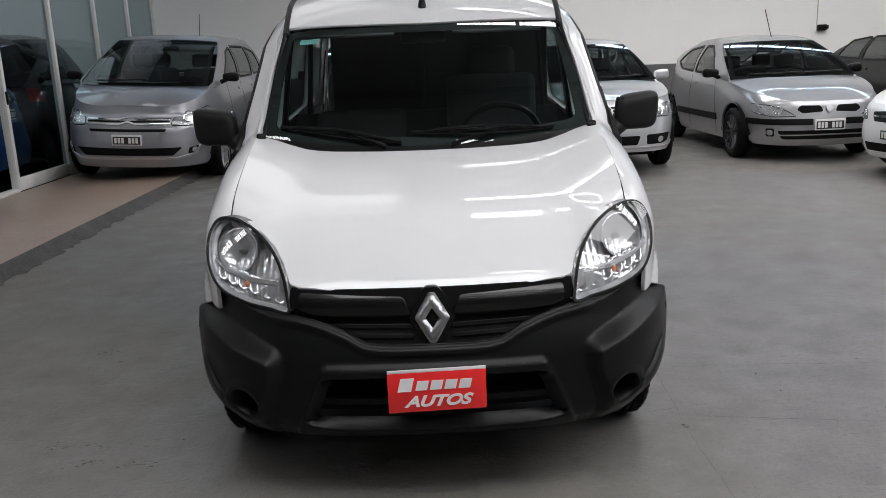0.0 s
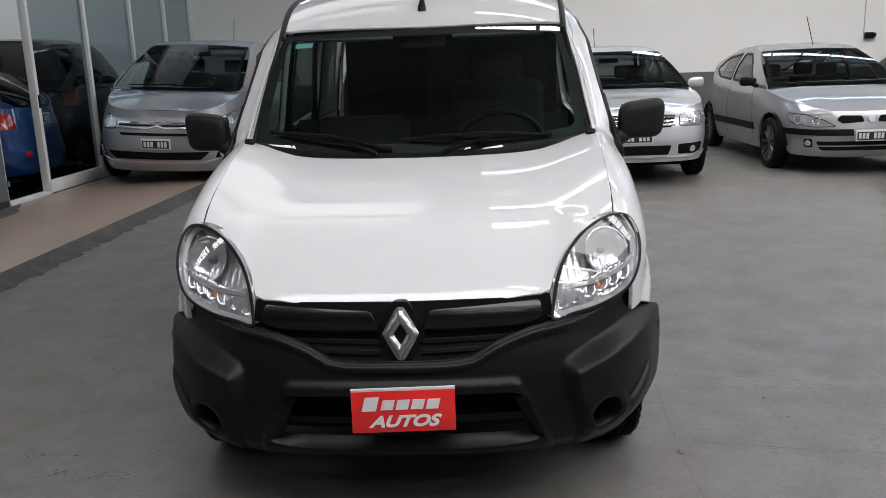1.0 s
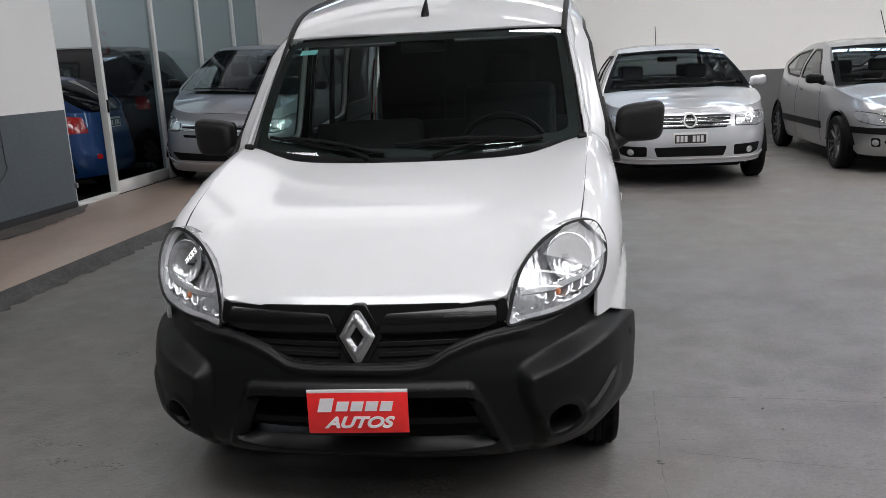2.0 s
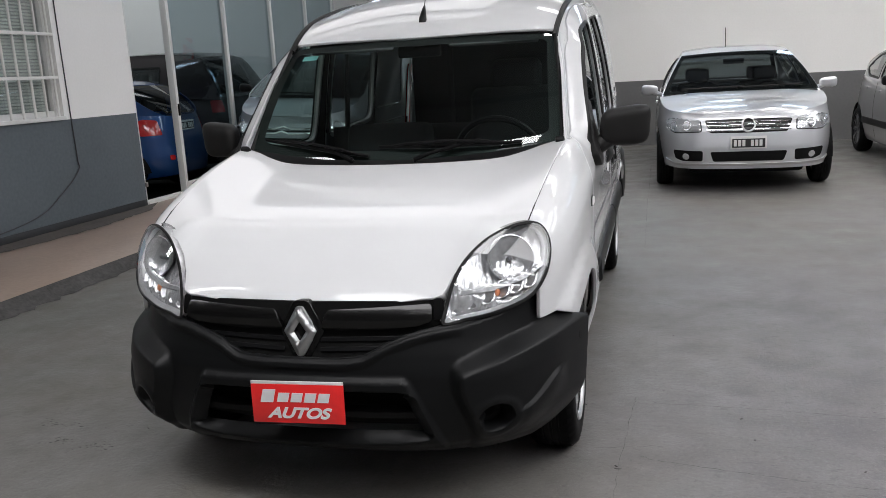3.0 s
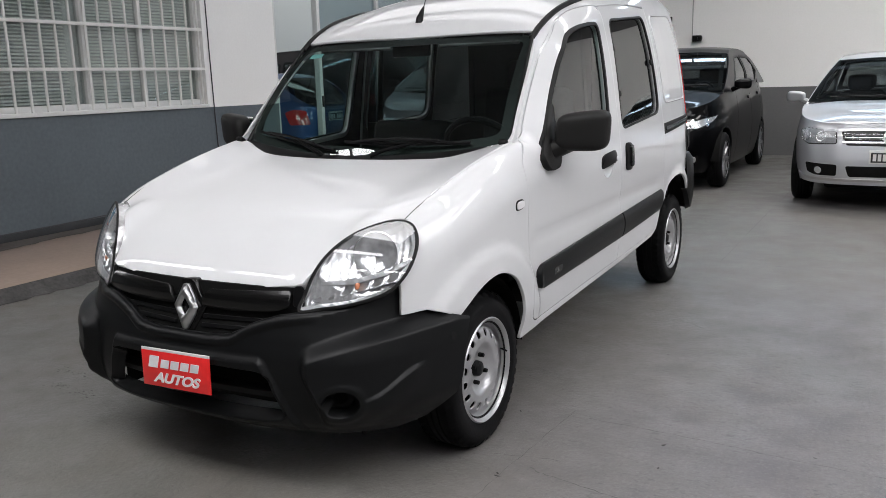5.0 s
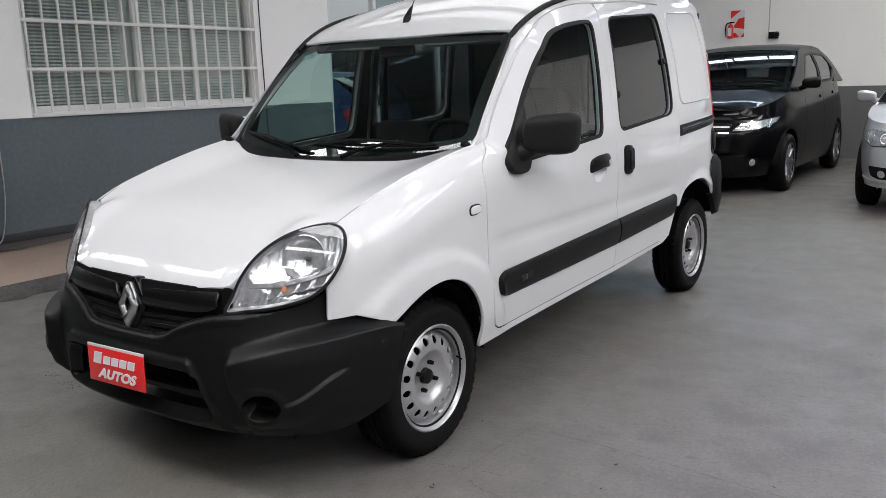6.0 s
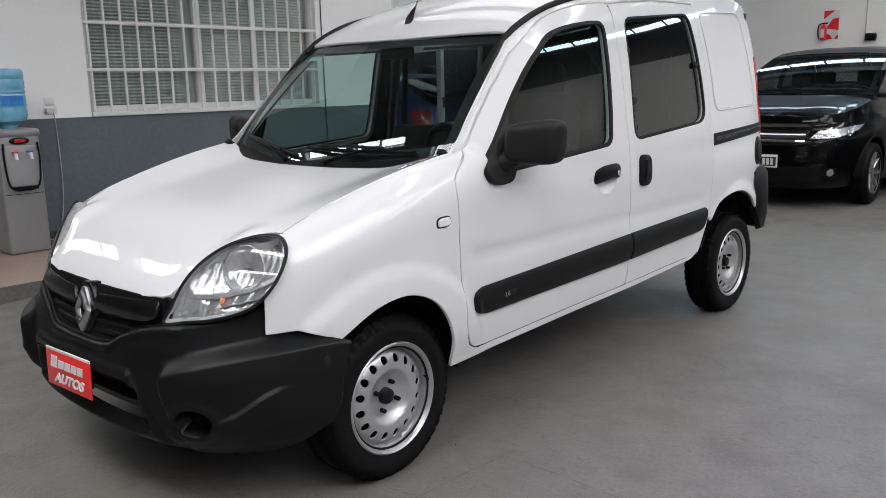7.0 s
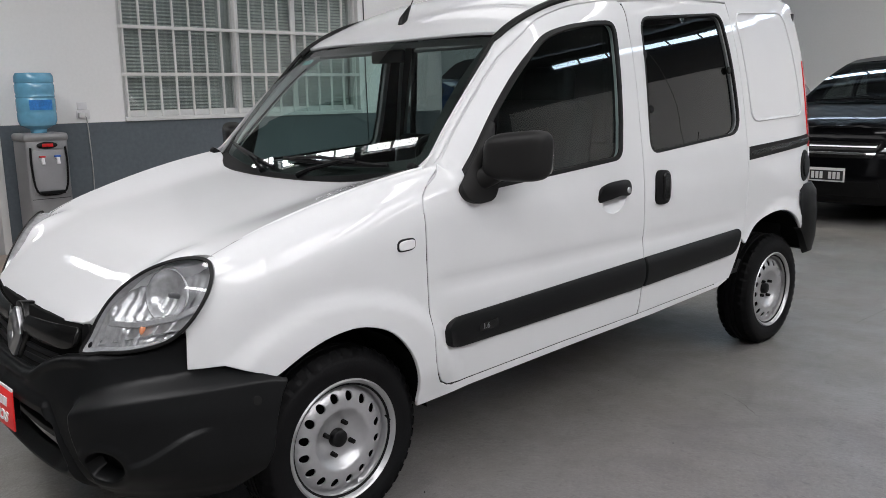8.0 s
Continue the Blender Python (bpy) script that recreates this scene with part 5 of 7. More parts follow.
    b = panel("badge_surround", surr, lambda u, z: tuple(Vector(badge_map(u, z)) + Vector((0, 0.006, 0))), GLOSS_BLACK, g, step=0.015, depth=0.05)
    loz = lambda w, h, o=0: rounded([(-w, zc), (-0.16 * w, zc - h), (0.16 * w, zc - h), (w, zc), (0.16 * w, zc + h), (-0.16 * w, zc + h)], 0.005)
    ridge = lambda u, z: tuple(Vector(badge_map(u, z)) + Vector((0, -0.004 - 0.012 * (1 - min(1.0, abs(abs(u) / hw + abs(z - zc) / hh - 0.70) / 0.34)), 0)))
    panel("lozenge", loz(hw, hh), ridge, SATIN, b, [[(-0.020, zc), (0, zc - 0.030), (0.020, zc), (0, zc + 0.030)]], step=0.007, depth=0.012, edge=0.002, lines=[[(0.70 * hw, zc), (0, zc + 0.70 * hh), (-0.70 * hw, zc), (0, zc - 0.70 * hh), (0.70 * hw, zc)]], label="plain silver lozenge")

    # headlights
    for mir in (False, True):
        hl = new("headlight")
        hl.parent = v
        tagged(hl, "clear headlight with chrome reflectors and an amber bulb")
        deep = lambda u, z: tuple(Vector(lamp_face(u, z)) + Vector((-0.012, 0.020, 0)) + Vector((0, 0.055 * max(0.0, 1 - ((u - 0.60) / 0.15) ** 2 - ((z - 0.785) / 0.12) ** 2) + 0.0014 * math.sin(u * 420) * smooth(0.715, 0.70, z) + 0.0016 * math.sin(u * 300 + z * 40) * smooth(0.70, 0.72, z), 0)))
        panel("housing", shrink(LAMP, -0.002), lamp_face, SEAL, hl, [shrink(LAMP, 0.003)], step=0.012, depth=0.004, mirror=mir, lift=0.001)
        panel("backing", LAMP, deep, REFLECTOR, hl, step=0.008, depth=0, mirror=mir)
        bm = bmesh.new()
        lp = resample(shrink(LAMP, 0.0035), 0.012)
        ra = [bm.verts.new(lamp_face(*q)) for q in lp]
        rb2 = [bm.verts.new(deep(*q)) for q in shrink(lp, 0.006)]
        for k in range(len(ra)):
            bm.faces.new((ra[k], ra[(k + 1) % len(ra)], rb2[(k + 1) % len(ra)], rb2[k]))
        if mir:
            for q in bm.verts:
                q.co.x *= -1
        part("surround", bm, REFLECTOR, hl)
        # main bowl and lower strip
        for c, r, depth_y, nm in (((0.603, 0.787), 0.069, 0.044, "main_reflector"),):
            bm = bmesh.new()
            prof = [(r * math.sin(a), depth_y * (1 - math.cos(a)) - 0.012) for a in [radians(8 + 82 * k / 8) for k in range(9)]]
            prof = [(0.012, -0.012)] + prof + [(r + 0.003, depth_y - 0.013)]
            lathe(bm, prof, 40)
            p = Vector(lamp_face(*c))
            ax = Vector((0.34, -0.87, 0.28)).normalized()
            mm = Matrix.Translation(p - ax * 0.050) @ ax.to_track_quat("X", "Z").to_matrix().to_4x4()
            bmesh.ops.transform(bm, matrix=mm, verts=bm.verts[:])
            if mir:
                for q in bm.verts:
                    q.co.x *= -1
            part(nm, bm, REFLECTOR, hl)
            bm = bmesh.new()
            tube(bm, [mm @ Vector((-0.02, 0, 0)), mm @ Vector((0.012, 0, 0)), mm @ Vector((0.020, 0, 0))], [0.008, 0.008, 0.005], 12)
            if mir:
                for q in bm.verts:
                    q.co.x *= -1
            part("bulb_cap", bm, TRUSS, hl)
        panel("divider", [(0.468, 0.700), (0.56, 0.705), (0.65, 0.728), (0.700, 0.757), (0.698, 0.768), (0.648, 0.739), (0.558, 0.716), (0.472, 0.711)], lamp_face, REFLECTOR, hl, step=0.02, lift=-0.018, depth=0.02, mirror=mir)
        for k in range(6):
            u0 = 0.455 + 0.038 * k
            zb = 0.640 + 0.0105 * k
            panel("facet", [(u0, zb), (u0 + 0.036, zb + 0.010), (u0 + 0.036, zb + 0.054), (u0, zb + 0.048)], lambda u, z, k=k, u0=u0, zb=zb: tuple(Vector(lamp_face(u, z)) + Vector((-0.006, 0.020 + 0.35 * (z - zb) + 0.002 * (k % 2) - 0.004 * math.sin((u - u0) / 0.036 * math.pi) + 0.0018 * math.sin((u - u0) * 1050), 0))), REFLECTOR, hl, step=0.006, depth=0.004, mirror=mir, edge=0.001)
        bm = bmesh.new()
        bmesh.ops.create_uvsphere(bm, u_segments=14, v_segments=10, radius=0.0105, matrix=Matrix.Translation(Vector(lamp_face(0.568, 0.688)) + Vector((-0.005, 0.030, 0))) @ Matrix.Diagonal((0.8, 1, 1.35, 1)))
        if mir:
            for q in bm.verts:
                q.co.x *= -1
        part("amber_bulb", bm, ORANGE, hl)
        ln = panel("lens", shrink(LAMP, 0.003), lamp_face, CLEAR, hl, step=0.02, depth=0, mirror=mir, lift=0.003)
        ln.visible_shadow = False

    # underbody and wheel housings
    bm = bmesh.new()
    box(bm, -0.48, -0.52, 0.27, 0.48, 2.95, 0.40, bevel=0.03)
    box(bm, -0.64, 0.42, 0.41, 0.64, 2.16, 0.47, bevel=0.02)
    box(bm, -0.46, -0.58, 0.34, 0.46, 0.30, 0.92 - 0.27, bevel=0.05)
    part("underbody", bm, UNDER, v)
    for c, r in ((0.0, 0.335), (2.66, 0.40)):
        for s in (1, -1):
            bm = bmesh.new()
            ring = []
            for k in range(21):
                a = radians((2 if c == 0.0 else 24) + (154 if c == 0.0 else 132) * k / 20)
                ring.append([bm.verts.new((s * xx, c + r * math.cos(a), 0.285 + r * math.sin(a))) for xx in (0.50, 0.755)])
            for a, b in zip(ring, ring[1:]):
                bm.faces.new((a[0], a[1], b[1], b[0]))
            bm.faces.new([a[0] for a in ring])
            part("wheel_housing", bm, UNDER, v)
    for y in (0.0, 2.66):
        for s in (1, -1):
            wheel(v, Matrix.Translation((s * 0.683, y + 0.008, 0.281)) @ (Matrix.Rotation(math.pi, 4, "Z") if s < 0 else Matrix()) @ Matrix.Rotation(0.35 + y, 4, "X"))

    # dealer plate on the bumper
    pl = thing("dealer_plate", "red dealer plate with white lettering on the bumper", "sign", pose(0.006, -0.734, 0.345, 90 - 1.5, 0, 3.0))
    bm = bmesh.new()
    box(bm, -0.144, 0, -0.004, 0.144, 0.120, 0.001, bevel=0.0008)
    part("plate", bm, PLATE_RED, pl)
    bm = bmesh.new()
    box(bm, -0.144, 0.120, -0.004, 0.144, 0.129, 0.0005, bevel=0.0005)
    part("top_edge", bm, LETTER, pl, "white upper edge")
    boxed("bracket", (-0.10, 0.02, -0.034, 0.10, 0.11, -0.004), BLACK_PLASTIC, pl, 0.002)

    def slant_bar(x, y, w, h, cuts):
        bm = bmesh.new()
        k = 0.26
        for a, b, c, d in cuts:
            q = [bm.verts.new((x + w * uu + k * h * vv, y + h * vv, zz)) for zz in (0.001, 0.003) for uu, vv in ((a, b), (c, b), (c, d), (a, d))]
            for f in ((4, 5, 6, 7), (0, 1, 5, 4), (1, 2, 6, 5), (2, 3, 7, 6), (3, 0, 4, 7)):
                bm.faces.new([q[i] for i in f])
        part("lettering", bm, LETTER, pl, smooth=False)
    # the firm's name as plain slanted bars
    slant_bar(-0.116, 0.064, 0.044, 0.040, ((0.0, 0.0, 0.9, 1.0),))
    for x in (-0.064, -0.022, 0.020, 0.062):
        slant_bar(x, 0.066, 0.034, 0.028, ((0.0, 0.0, 1.0, 1.0),))
    cu = bpy.data.curves.new("plate_text", "FONT")
    cu.body, cu.size, cu.extrude, cu.shear, cu.offset, cu.align_x = "AUTOS", 0.045, 0.001, 0.35, 0.0016, "CENTER"
    t = link("lettering", cu, LETTER, pl)
    t.matrix_basis = pose(0.0, 0.017, 0.002) @ Matrix.Diagonal((1.28, 1, 1, 1))

    # cabin
    d = new("dashboard")
    d.parent = v
    bm = bmesh.new()
    prof = [(0.42, 0.985), (0.60, 1.0), (0.72, 0.985), (0.775, 0.95), (0.765, 0.86), (0.70, 0.72), (0.70, 0.50), (0.42, 0.50)]
    rows = [[bm.verts.new((x, y, z + 0.03 * math.exp(-((x - 0.34) / 0.16) ** 2) * (1 if 0.5 < y < 0.78 and z > 0.9 else 0))) for y, z in prof] for x in [-0.66 + 1.32 * k / 22 for k in range(23)]]
    for a, b in zip(rows, rows[1:]):
        for k in range(len(prof)):
            j = (k + 1) % len(prof)
            bm.faces.new((a[k], a[j], b[j], b[k]))
    part("fascia", bm, CABIN, d)
    sw = new("steering_wheel")
    sw.parent = v
    sw.matrix_basis = Matrix.Translation((0.335, 0.87, 0.975)) @ Matrix.Rotation(radians(-58), 4, "X")
    bm = bmesh.new()
    ring = [(0.185 * math.cos(2 * math.pi * k / 40), 0.185 * math.sin(2 * math.pi * k / 40), 0) for k in range(41)]
    tube(bm, ring, 0.015, 8, False)
    part("rim", bm, BLACK_PLASTIC, sw)
    bm = bmesh.new()
    box(bm, -0.07, -0.06, -0.03, 0.07, 0.05, 0.02, bevel=0.02)
    box(bm, -0.18, -0.015, -0.012, 0.18, 0.02, 0.004, bevel=0.006)
    part("hub", bm, CABIN, sw)
    for x in (-0.34, 0.335):
        st = new("seat")
        st.parent = v
        pads = [("cushion", (-0.24, -0.27, -0.08, 0.24, 0.25, 0.08), 0.10, (x, 1.06, 0.66)), ("backrest", (-0.23, -0.07, 0.0, 0.23, 0.07, 0.58 if x > 0 else 0.42), -0.16, (x, 1.31, 0.68))]
        if x > 0:
            pads.append(("headrest", (-0.13, -0.05, 0.0, 0.13, 0.05, 0.17), -0.12, (x, 1.405, 1.225)))
        for nm, dims, rot, at in pads:
            bm = bmesh.new()
            box(bm, *dims, bevel=0.045, seg=4)
            bmesh.ops.transform(bm, matrix=Matrix.Translation(at) @ Matrix.Rotation(rot, 4, "X"), verts=bm.verts[:])
            part(nm, bm, FABRIC, st)
    bk = new("bulkhead")
    bk.parent = v
    boxed("lower_panel", (-0.70, 1.455, 0.40, 0.70, 1.475, 1.08), CABIN, bk, 0.004)
    # dark sheet and post added behind the driver to stand in for shade
    boxed("dark_backing", (-0.005, 1.455, 1.08, 0.64, 1.475, 1.60), CABIN, bk, 0.004)
    boxed("post", (-0.035, 1.45, 1.08, -0.005, 1.48, 1.70), CABIN, bk, 0.004)
    for s in (1, -1):
        bm = bmesh.new()
        tube(bm, [(s * 0.62, 1.465, 1.08), (s * 0.58, 1.465, 1.62), (s * 0.0, 1.465, 1.68)], 0.016, 8)
        part("frame", bm, CABIN, bk)
    panel("headlining", [(-0.56, 0.90), (0.56, 0.90), (0.58, 2.95), (-0.58, 2.95)], lambda x, y: (x, y, roof(x, y)[2] - 0.05), LINER, v, step=0.15, depth=0.01)
    boxed("load_floor", (-0.70, 0.50, 0.40, 0.70, 2.98, 0.46), CABIN, v, 0.004)
    boxed("rear_lining", (-0.66, 2.93, 0.46, 0.66, 2.95, 1.66), CABIN, v, 0.004)
    bm = bmesh.new()
    box(bm, -0.10, -0.012, -0.026, 0.10, 0.012, 0.026, bevel=0.01)
    bmesh.ops.transform(bm, matrix=Matrix.Translation((0.0, 0.82, 1.440)), verts=bm.verts[:])
    tube(bm, [(0, 0.82, 1.45), (0, 0.82, 1.485)], 0.006, 6)
    part("inner_mirror", bm, BLACK_PLASTIC, v)
    for s in (1, -1):
        bm = bmesh.new()
        box(bm, -0.20, -0.008, -0.075, 0.20, 0.008, 0.075, bevel=0.007)
        bmesh.ops.transform(bm, matrix=Matrix.Translation((s * 0.33, 0.905, 1.50)) @ Matrix.Rotation(-0.9, 4, "X"), verts=bm.verts[:])
        part("sun_visor", bm, LINER, v)
    return v


van()

# ---- parked cars ----
def alloy(parent, m, radius=0.305, width=0.18, rim=0.20, spokes=5, mat=STEEL_RIM):
    e = wheel(parent, m, radius=radius, width=width, rim=rim, style="alloy")
    h = width / 2
    bm = bmesh.new()
    lathe(bm, [(rim - 0.02, -h * 0.7), (rim - 0.004, h * 0.6), (rim + 0.004, h * 0.96), (rim + 0.010, h * 0.9), (rim - 0.014, h * 0.75), (rim - 0.03, -h * 0.7)], 40, closed=True)
    part("rim", bm, mat, e)
    bm = bmesh.new()
    lathe(bm, [(0.0, h * 0.1), (rim - 0.01, h * 0.1)], 28)
    part("brake_disc", bm, UNDER, e)
    bm = bmesh.new()
    lathe(bm, [(0.0, h * 0.78), (0.035, h * 0.76), (0.06, h * 0.62), (0.06, h * 0.3)], 20)
    part("hub", bm, mat, e)
    for k in range(spokes):
        a = 2 * math.pi * k / spokes
        bm = bmesh.new()
        q = []
        for r, w, x in ((0.04, 0.026, 0.72), (0.11, 0.017, 0.80), (rim - 0.005, 0.026, 0.88)):
            for sw, sx in ((-1, 0), (-0.6, 1), (0.6, 1), (1, 0)):
                q.append(bm.verts.new((h * (x - 0.28 * (1 - sx)), r * math.cos(a) - sw * w * math.sin(a), r * math.sin(a) + sw * w * math.cos(a))))
        for i in range(2):
            for j in range(3):
                bm.faces.new((q[4 * i + j], q[4 * i + j + 1], q[4 * i + j + 5], q[4 * i + j + 4]))
        part("spoke", bm, mat, e)
    return e


def plate_bars(parent, m, seed=0, ground=PLATE_BLACK, ink=PLATE_WHITE):
    """A number plate whose writing is plain bars."""
    e = new("number_plate")
    e.parent = parent
    e.matrix_basis = m
    tagged(e, "number plate with plain bars")
    bm = bmesh.new()
    box(bm, -0.17, -0.058, -0.004, 0.17, 0.066, 0.004, bevel=0.003)
    part("backing", bm, ink, e)
    bm = bmesh.new()
    box(bm, -0.155, -0.045, 0.004, 0.155, 0.042, 0.006)
    part("field", bm, ground, e, smooth=False)
    for x in (-0.125, -0.085, -0.045, 0.035, 0.075, 0.115):
        bm = bmesh.new()
        box(bm, x - 0.014, -0.032, 0.006, x + 0.014, 0.030, 0.008)
        part("bar", bm, ink, e, smooth=False)


def car(name, label, m, paint, length, width, height, belt, ws, rw, wheels, windows, lamps, grille=(), intake=(), slats=0, chrome_strip=(), fogs=(), plate_z=0.5, mould=None, tails=(), rear_glass=True,
        wheel_r=0.30, spokes=7, glass_mat=CAR_GLASS, nose=0.16, roof_w=0.72, corner=4.2, mirror_mat=None, aerial=None, emblem=None, seams=(), handles=(), plate_front=True, plate_rear=False, door_trim=None, bands=(), nostrils=(), wheel_mat=STEEL_RIM, sill=0.20):
    """A car: nose at y = 0, tail at y = length. belt: (y, z) of bonnet, waist and boot edge; ws and rw: (y at the base, y at the roof) of the screens."""
    c = thing(name, label, "car", m)
    W, yc, Lh = width / 2, length / 2, length / 2
    BEL = curve([p[0] for p in belt], [p[1] for p in belt])
    wz = curve((0.15, 0.28, 0.45, 0.62, 0.80, 0.98, 1.10), (0.90, 0.955, 0.99, 1.0, 0.985, 0.945, 0.91))
    fz = curve((0.15, 0.25, 0.42, 0.55, 0.68, 0.80, 0.95, 1.1), (0.10, 0.03, 0.0, 0.02, 0.05, nose, nose * 1.15, nose * 1.3))
    rz = curve((0.15, 0.25, 0.45, 0.60, 0.80, 1.0, 1.2), (0.12, 0.03, 0.0, 0.03, 0.06, 0.10, 0.16))
    N = corner
    th = [math.pi * k / 120 for k in range(121)]
    uv = [(abs(math.sin(t)) ** (2 / N), -math.copysign(abs(math.cos(t)) ** (2 / N), math.cos(t))) for t in th]
    S = [0.0]
    for a, b in zip(uv, uv[1:]):
        S.append(S[-1] + math.hypot((a[0] - b[0]) * W, (a[1] - b[1]) * Lh))
    UX, UY = curve(S, [p[0] for p in uv]), curve(S, [p[1] for p in uv])
    SEND = S[-1]
    ys = [yc + p[1] * Lh for p in uv]
    half = len(S) // 2

    def s_of_y(y):
        return float(np.interp(y, ys, S))

    def wall(s, z):
        a = abs(s)
        ux, uy = UX(min(a, SEND)), UY(min(a, SEND))
        y = yc + uy * (Lh - (fz(z) if uy < 0 else rz(z)))
        return (math.copysign(W * wz(z) * ux, s) if s else 0.0, y, z)

    def half_w(y, z):
        k = (Lh - (fz(z) if y < yc else rz(z)))
        q = min(1.0, abs((y - yc) / k))
        return W * wz(z) * (1 - q ** N) ** (1 / N)
    # flanks with wheel arches
    tops = []
    for k in range(0, 121, 2):
        z = BEL(ys[k])
        for _ in range(4):
            z = BEL(wall(S[k], z)[1])
        tops.append((S[k], z))
    low = []
    for yw in reversed(wheels):
        sw = s_of_y(yw)
        low.append([(sw + (wheel_r + 0.055) * math.cos(radians(a)), wheel_r + (wheel_r + 0.055) * math.sin(radians(a))) for a in range(-14, 195, 12)])
    outline = [(SEND, sill + 0.06), (low[0][0][0] + 0.05, sill + 0.03)] + low[0] + [(low[0][-1][0] - 0.03, sill), (low[1][0][0] + 0.03, sill)] + low[1] + [(low[1][-1][0] - 0.06, sill), (0.0, sill - 0.01)]
    outline = tops + outline
    body = None
    for mir in (False, True):
        b = panel("body_side", outline, wall, paint, c, step=0.06, depth=0.03, mirror=mir)
        body = body or b
        for y0 in seams:
            s0 = s_of_y(y0)
            panel("door_seam", [(s0 - 0.004, 0.26), (s0 + 0.004, 0.26), (s0 + 0.004, BEL(y0) - 0.01), (s0 - 0.004, BEL(y0) - 0.01)], wall, SEAL, b, step=0.08, lift=0.0015, depth=0.002, mirror=mir, edge=0.0)
        for y0 in handles:
            s0 = s_of_y(y0)
            panel("door_handle", rounded([(s0 - 0.09, BEL(y0) - 0.13), (s0 + 0.07, BEL(y0) - 0.125), (s0 + 0.07, BEL(y0) - 0.095), (s0 - 0.09, BEL(y0) - 0.10)], 0.012), wall, door_trim or paint, b, step=0.03, lift=0.022, depth=0.02, mirror=mir)
        if mould:
            panel("side_moulding", rounded([(s_of_y(mould[0]), mould[2]), (s_of_y(mould[1]), mould[2]), (s_of_y(mould[1]), mould[3]), (s_of_y(mould[0]), mould[3])], 0.015), wall, BLACK_PLASTIC, b, step=0.05, lift=0.012, depth=0.014, mirror=mir)
        for o, mat in lamps:
            q = panel("headlight", rounded(list(o), 0.03), wall, SEAL, c, step=0.03, lift=0.001, depth=0.02, mirror=mir, label="clear headlight")
            inner = shrink(rounded(list(o), 0.03), 0.008)
            panel("reflector", inner, wall, mat, q, step=0.02, lift=0.003, depth=0.002, mirror=mir, edge=0.0)
            cxs, czs = [p[0] for p in o], [p[1] for p in o]
            for f in (0.34, 0.70):
                cc = (min(cxs) + (max(cxs) - min(cxs)) * f, (min(czs) + max(czs)) / 2)
                r = (max(czs) - min(czs)) * 0.30
                ring = [(cc[0] + r * math.cos(a), cc[1] + r * math.sin(a)) for a in (2 * math.pi * k / 18 for k in range(18))]
                panel("bowl", ring, lambda u, z, cc=cc, r=r: tuple(Vector(wall(u, z)) + Vector((0, -0.010 + 0.02 * (1 - min(1, ((u - cc[0]) ** 2 + (z - cc[1]) ** 2) / r ** 2)), 0))), CHROME, q, step=0.02, depth=0.006, mirror=mir, edge=0.001)
            ln = panel("lens", inner, wall, CLEAR, q, step=0.03, lift=0.014, depth=0.01, mirror=mir)
            ln.visible_shadow = False
        for o, mat, lf in bands:
            panel("bumper_strip", rounded(list(o), 0.008), wall, mat, c, step=0.05, lift=lf, depth=lf + 0.006, mirror=mir)
        for o in nostrils:
            panel("grille_opening", rounded(list(o), 0.02), wall, UNDER, c, step=0.03, lift=0.003, depth=0.01, mirror=mir)
        for o, mat in tails:
            panel("rear_light", rounded([(SEND - p[0], p[1]) for p in o], 0.025), wall, mat, c, step=0.03, lift=0.006, depth=0.02, mirror=mir, label="red rear light")
        for o in fogs:
            q = panel("fog_recess", rounded(list(o), 0.02), wall, UNDER, c, step=0.03, lift=0.003, depth=0.012, mirror=mir)
            cc = (sum(p[0] for p in o) / len(o), sum(p[1] for p in o) / len(o))
            panel("fog_lamp", [(cc[0] + 0.035 * math.cos(a), cc[1] + 0.030 * math.sin(a)) for a in (2 * math.pi * k / 16 for k in range(16))], wall, REFLECTOR, q, step=0.02, lift=0.009, depth=0.006, mirror=mir)
    both = lambda o: list(o) + [(-a, b) for a, b in reversed(list(o)) if a > 1e-6]
    for o in grille:
        g = panel("grille", rounded(both(o), 0.015), wall, GLOSS_BLACK, c, step=0.04, lift=0.003, depth=0.015)
        zs = [p[1] for p in o]
        for k in range(slats):
            z = min(zs) + (max(zs) - min(zs)) * (k + 0.7) / (slats + 0.4)
            w = max(p[0] for p in o) - 0.02
            panel("slat", [(-w, z - 0.007), (w, z - 0.007), (w, z + 0.008), (-w, z + 0.008)], wall, CHROME, g, step=0.05, lift=0.012, depth=0.010)
    for o in intake:
        panel("intake", rounded(both(o), 0.02), wall, UNDER, c, step=0.05, lift=0.003, depth=0.015)
    for o in chrome_strip:
        panel("trim_strip", both(o), wall, CHROME, c, step=0.04, lift=0.010, depth=0.012)
    if emblem:
        z, r = emblem
        disc = lambda q: [(q * math.cos(a), z + q * math.sin(a)) for a in (2 * math.pi * k / 24 for k in range(24))]
        em = panel("emblem", disc(r), wall, SATIN, c, step=0.02, lift=0.018, depth=0.015, label="plain round silver emblem")
        if r > 0.05:
            panel("field", disc(r * 0.78), wall, GLOSS_BLACK, em, step=0.02, lift=0.020, depth=0.002, edge=0.0)
            panel("bar", [(-r * 0.74, z - r * 0.13), (r * 0.74, z - r * 0.13), (r * 0.74, z + r * 0.2), (-r * 0.74, z + r * 0.2)], wall, CHROME, em, step=0.02, lift=0.024, depth=0.003, edge=0.0)
    if plate_front:
        p = wall(0.0, plate_z)
        plate_bars(c, pose(0, p[1] - 0.012, plate_z, 90, 0, 0))
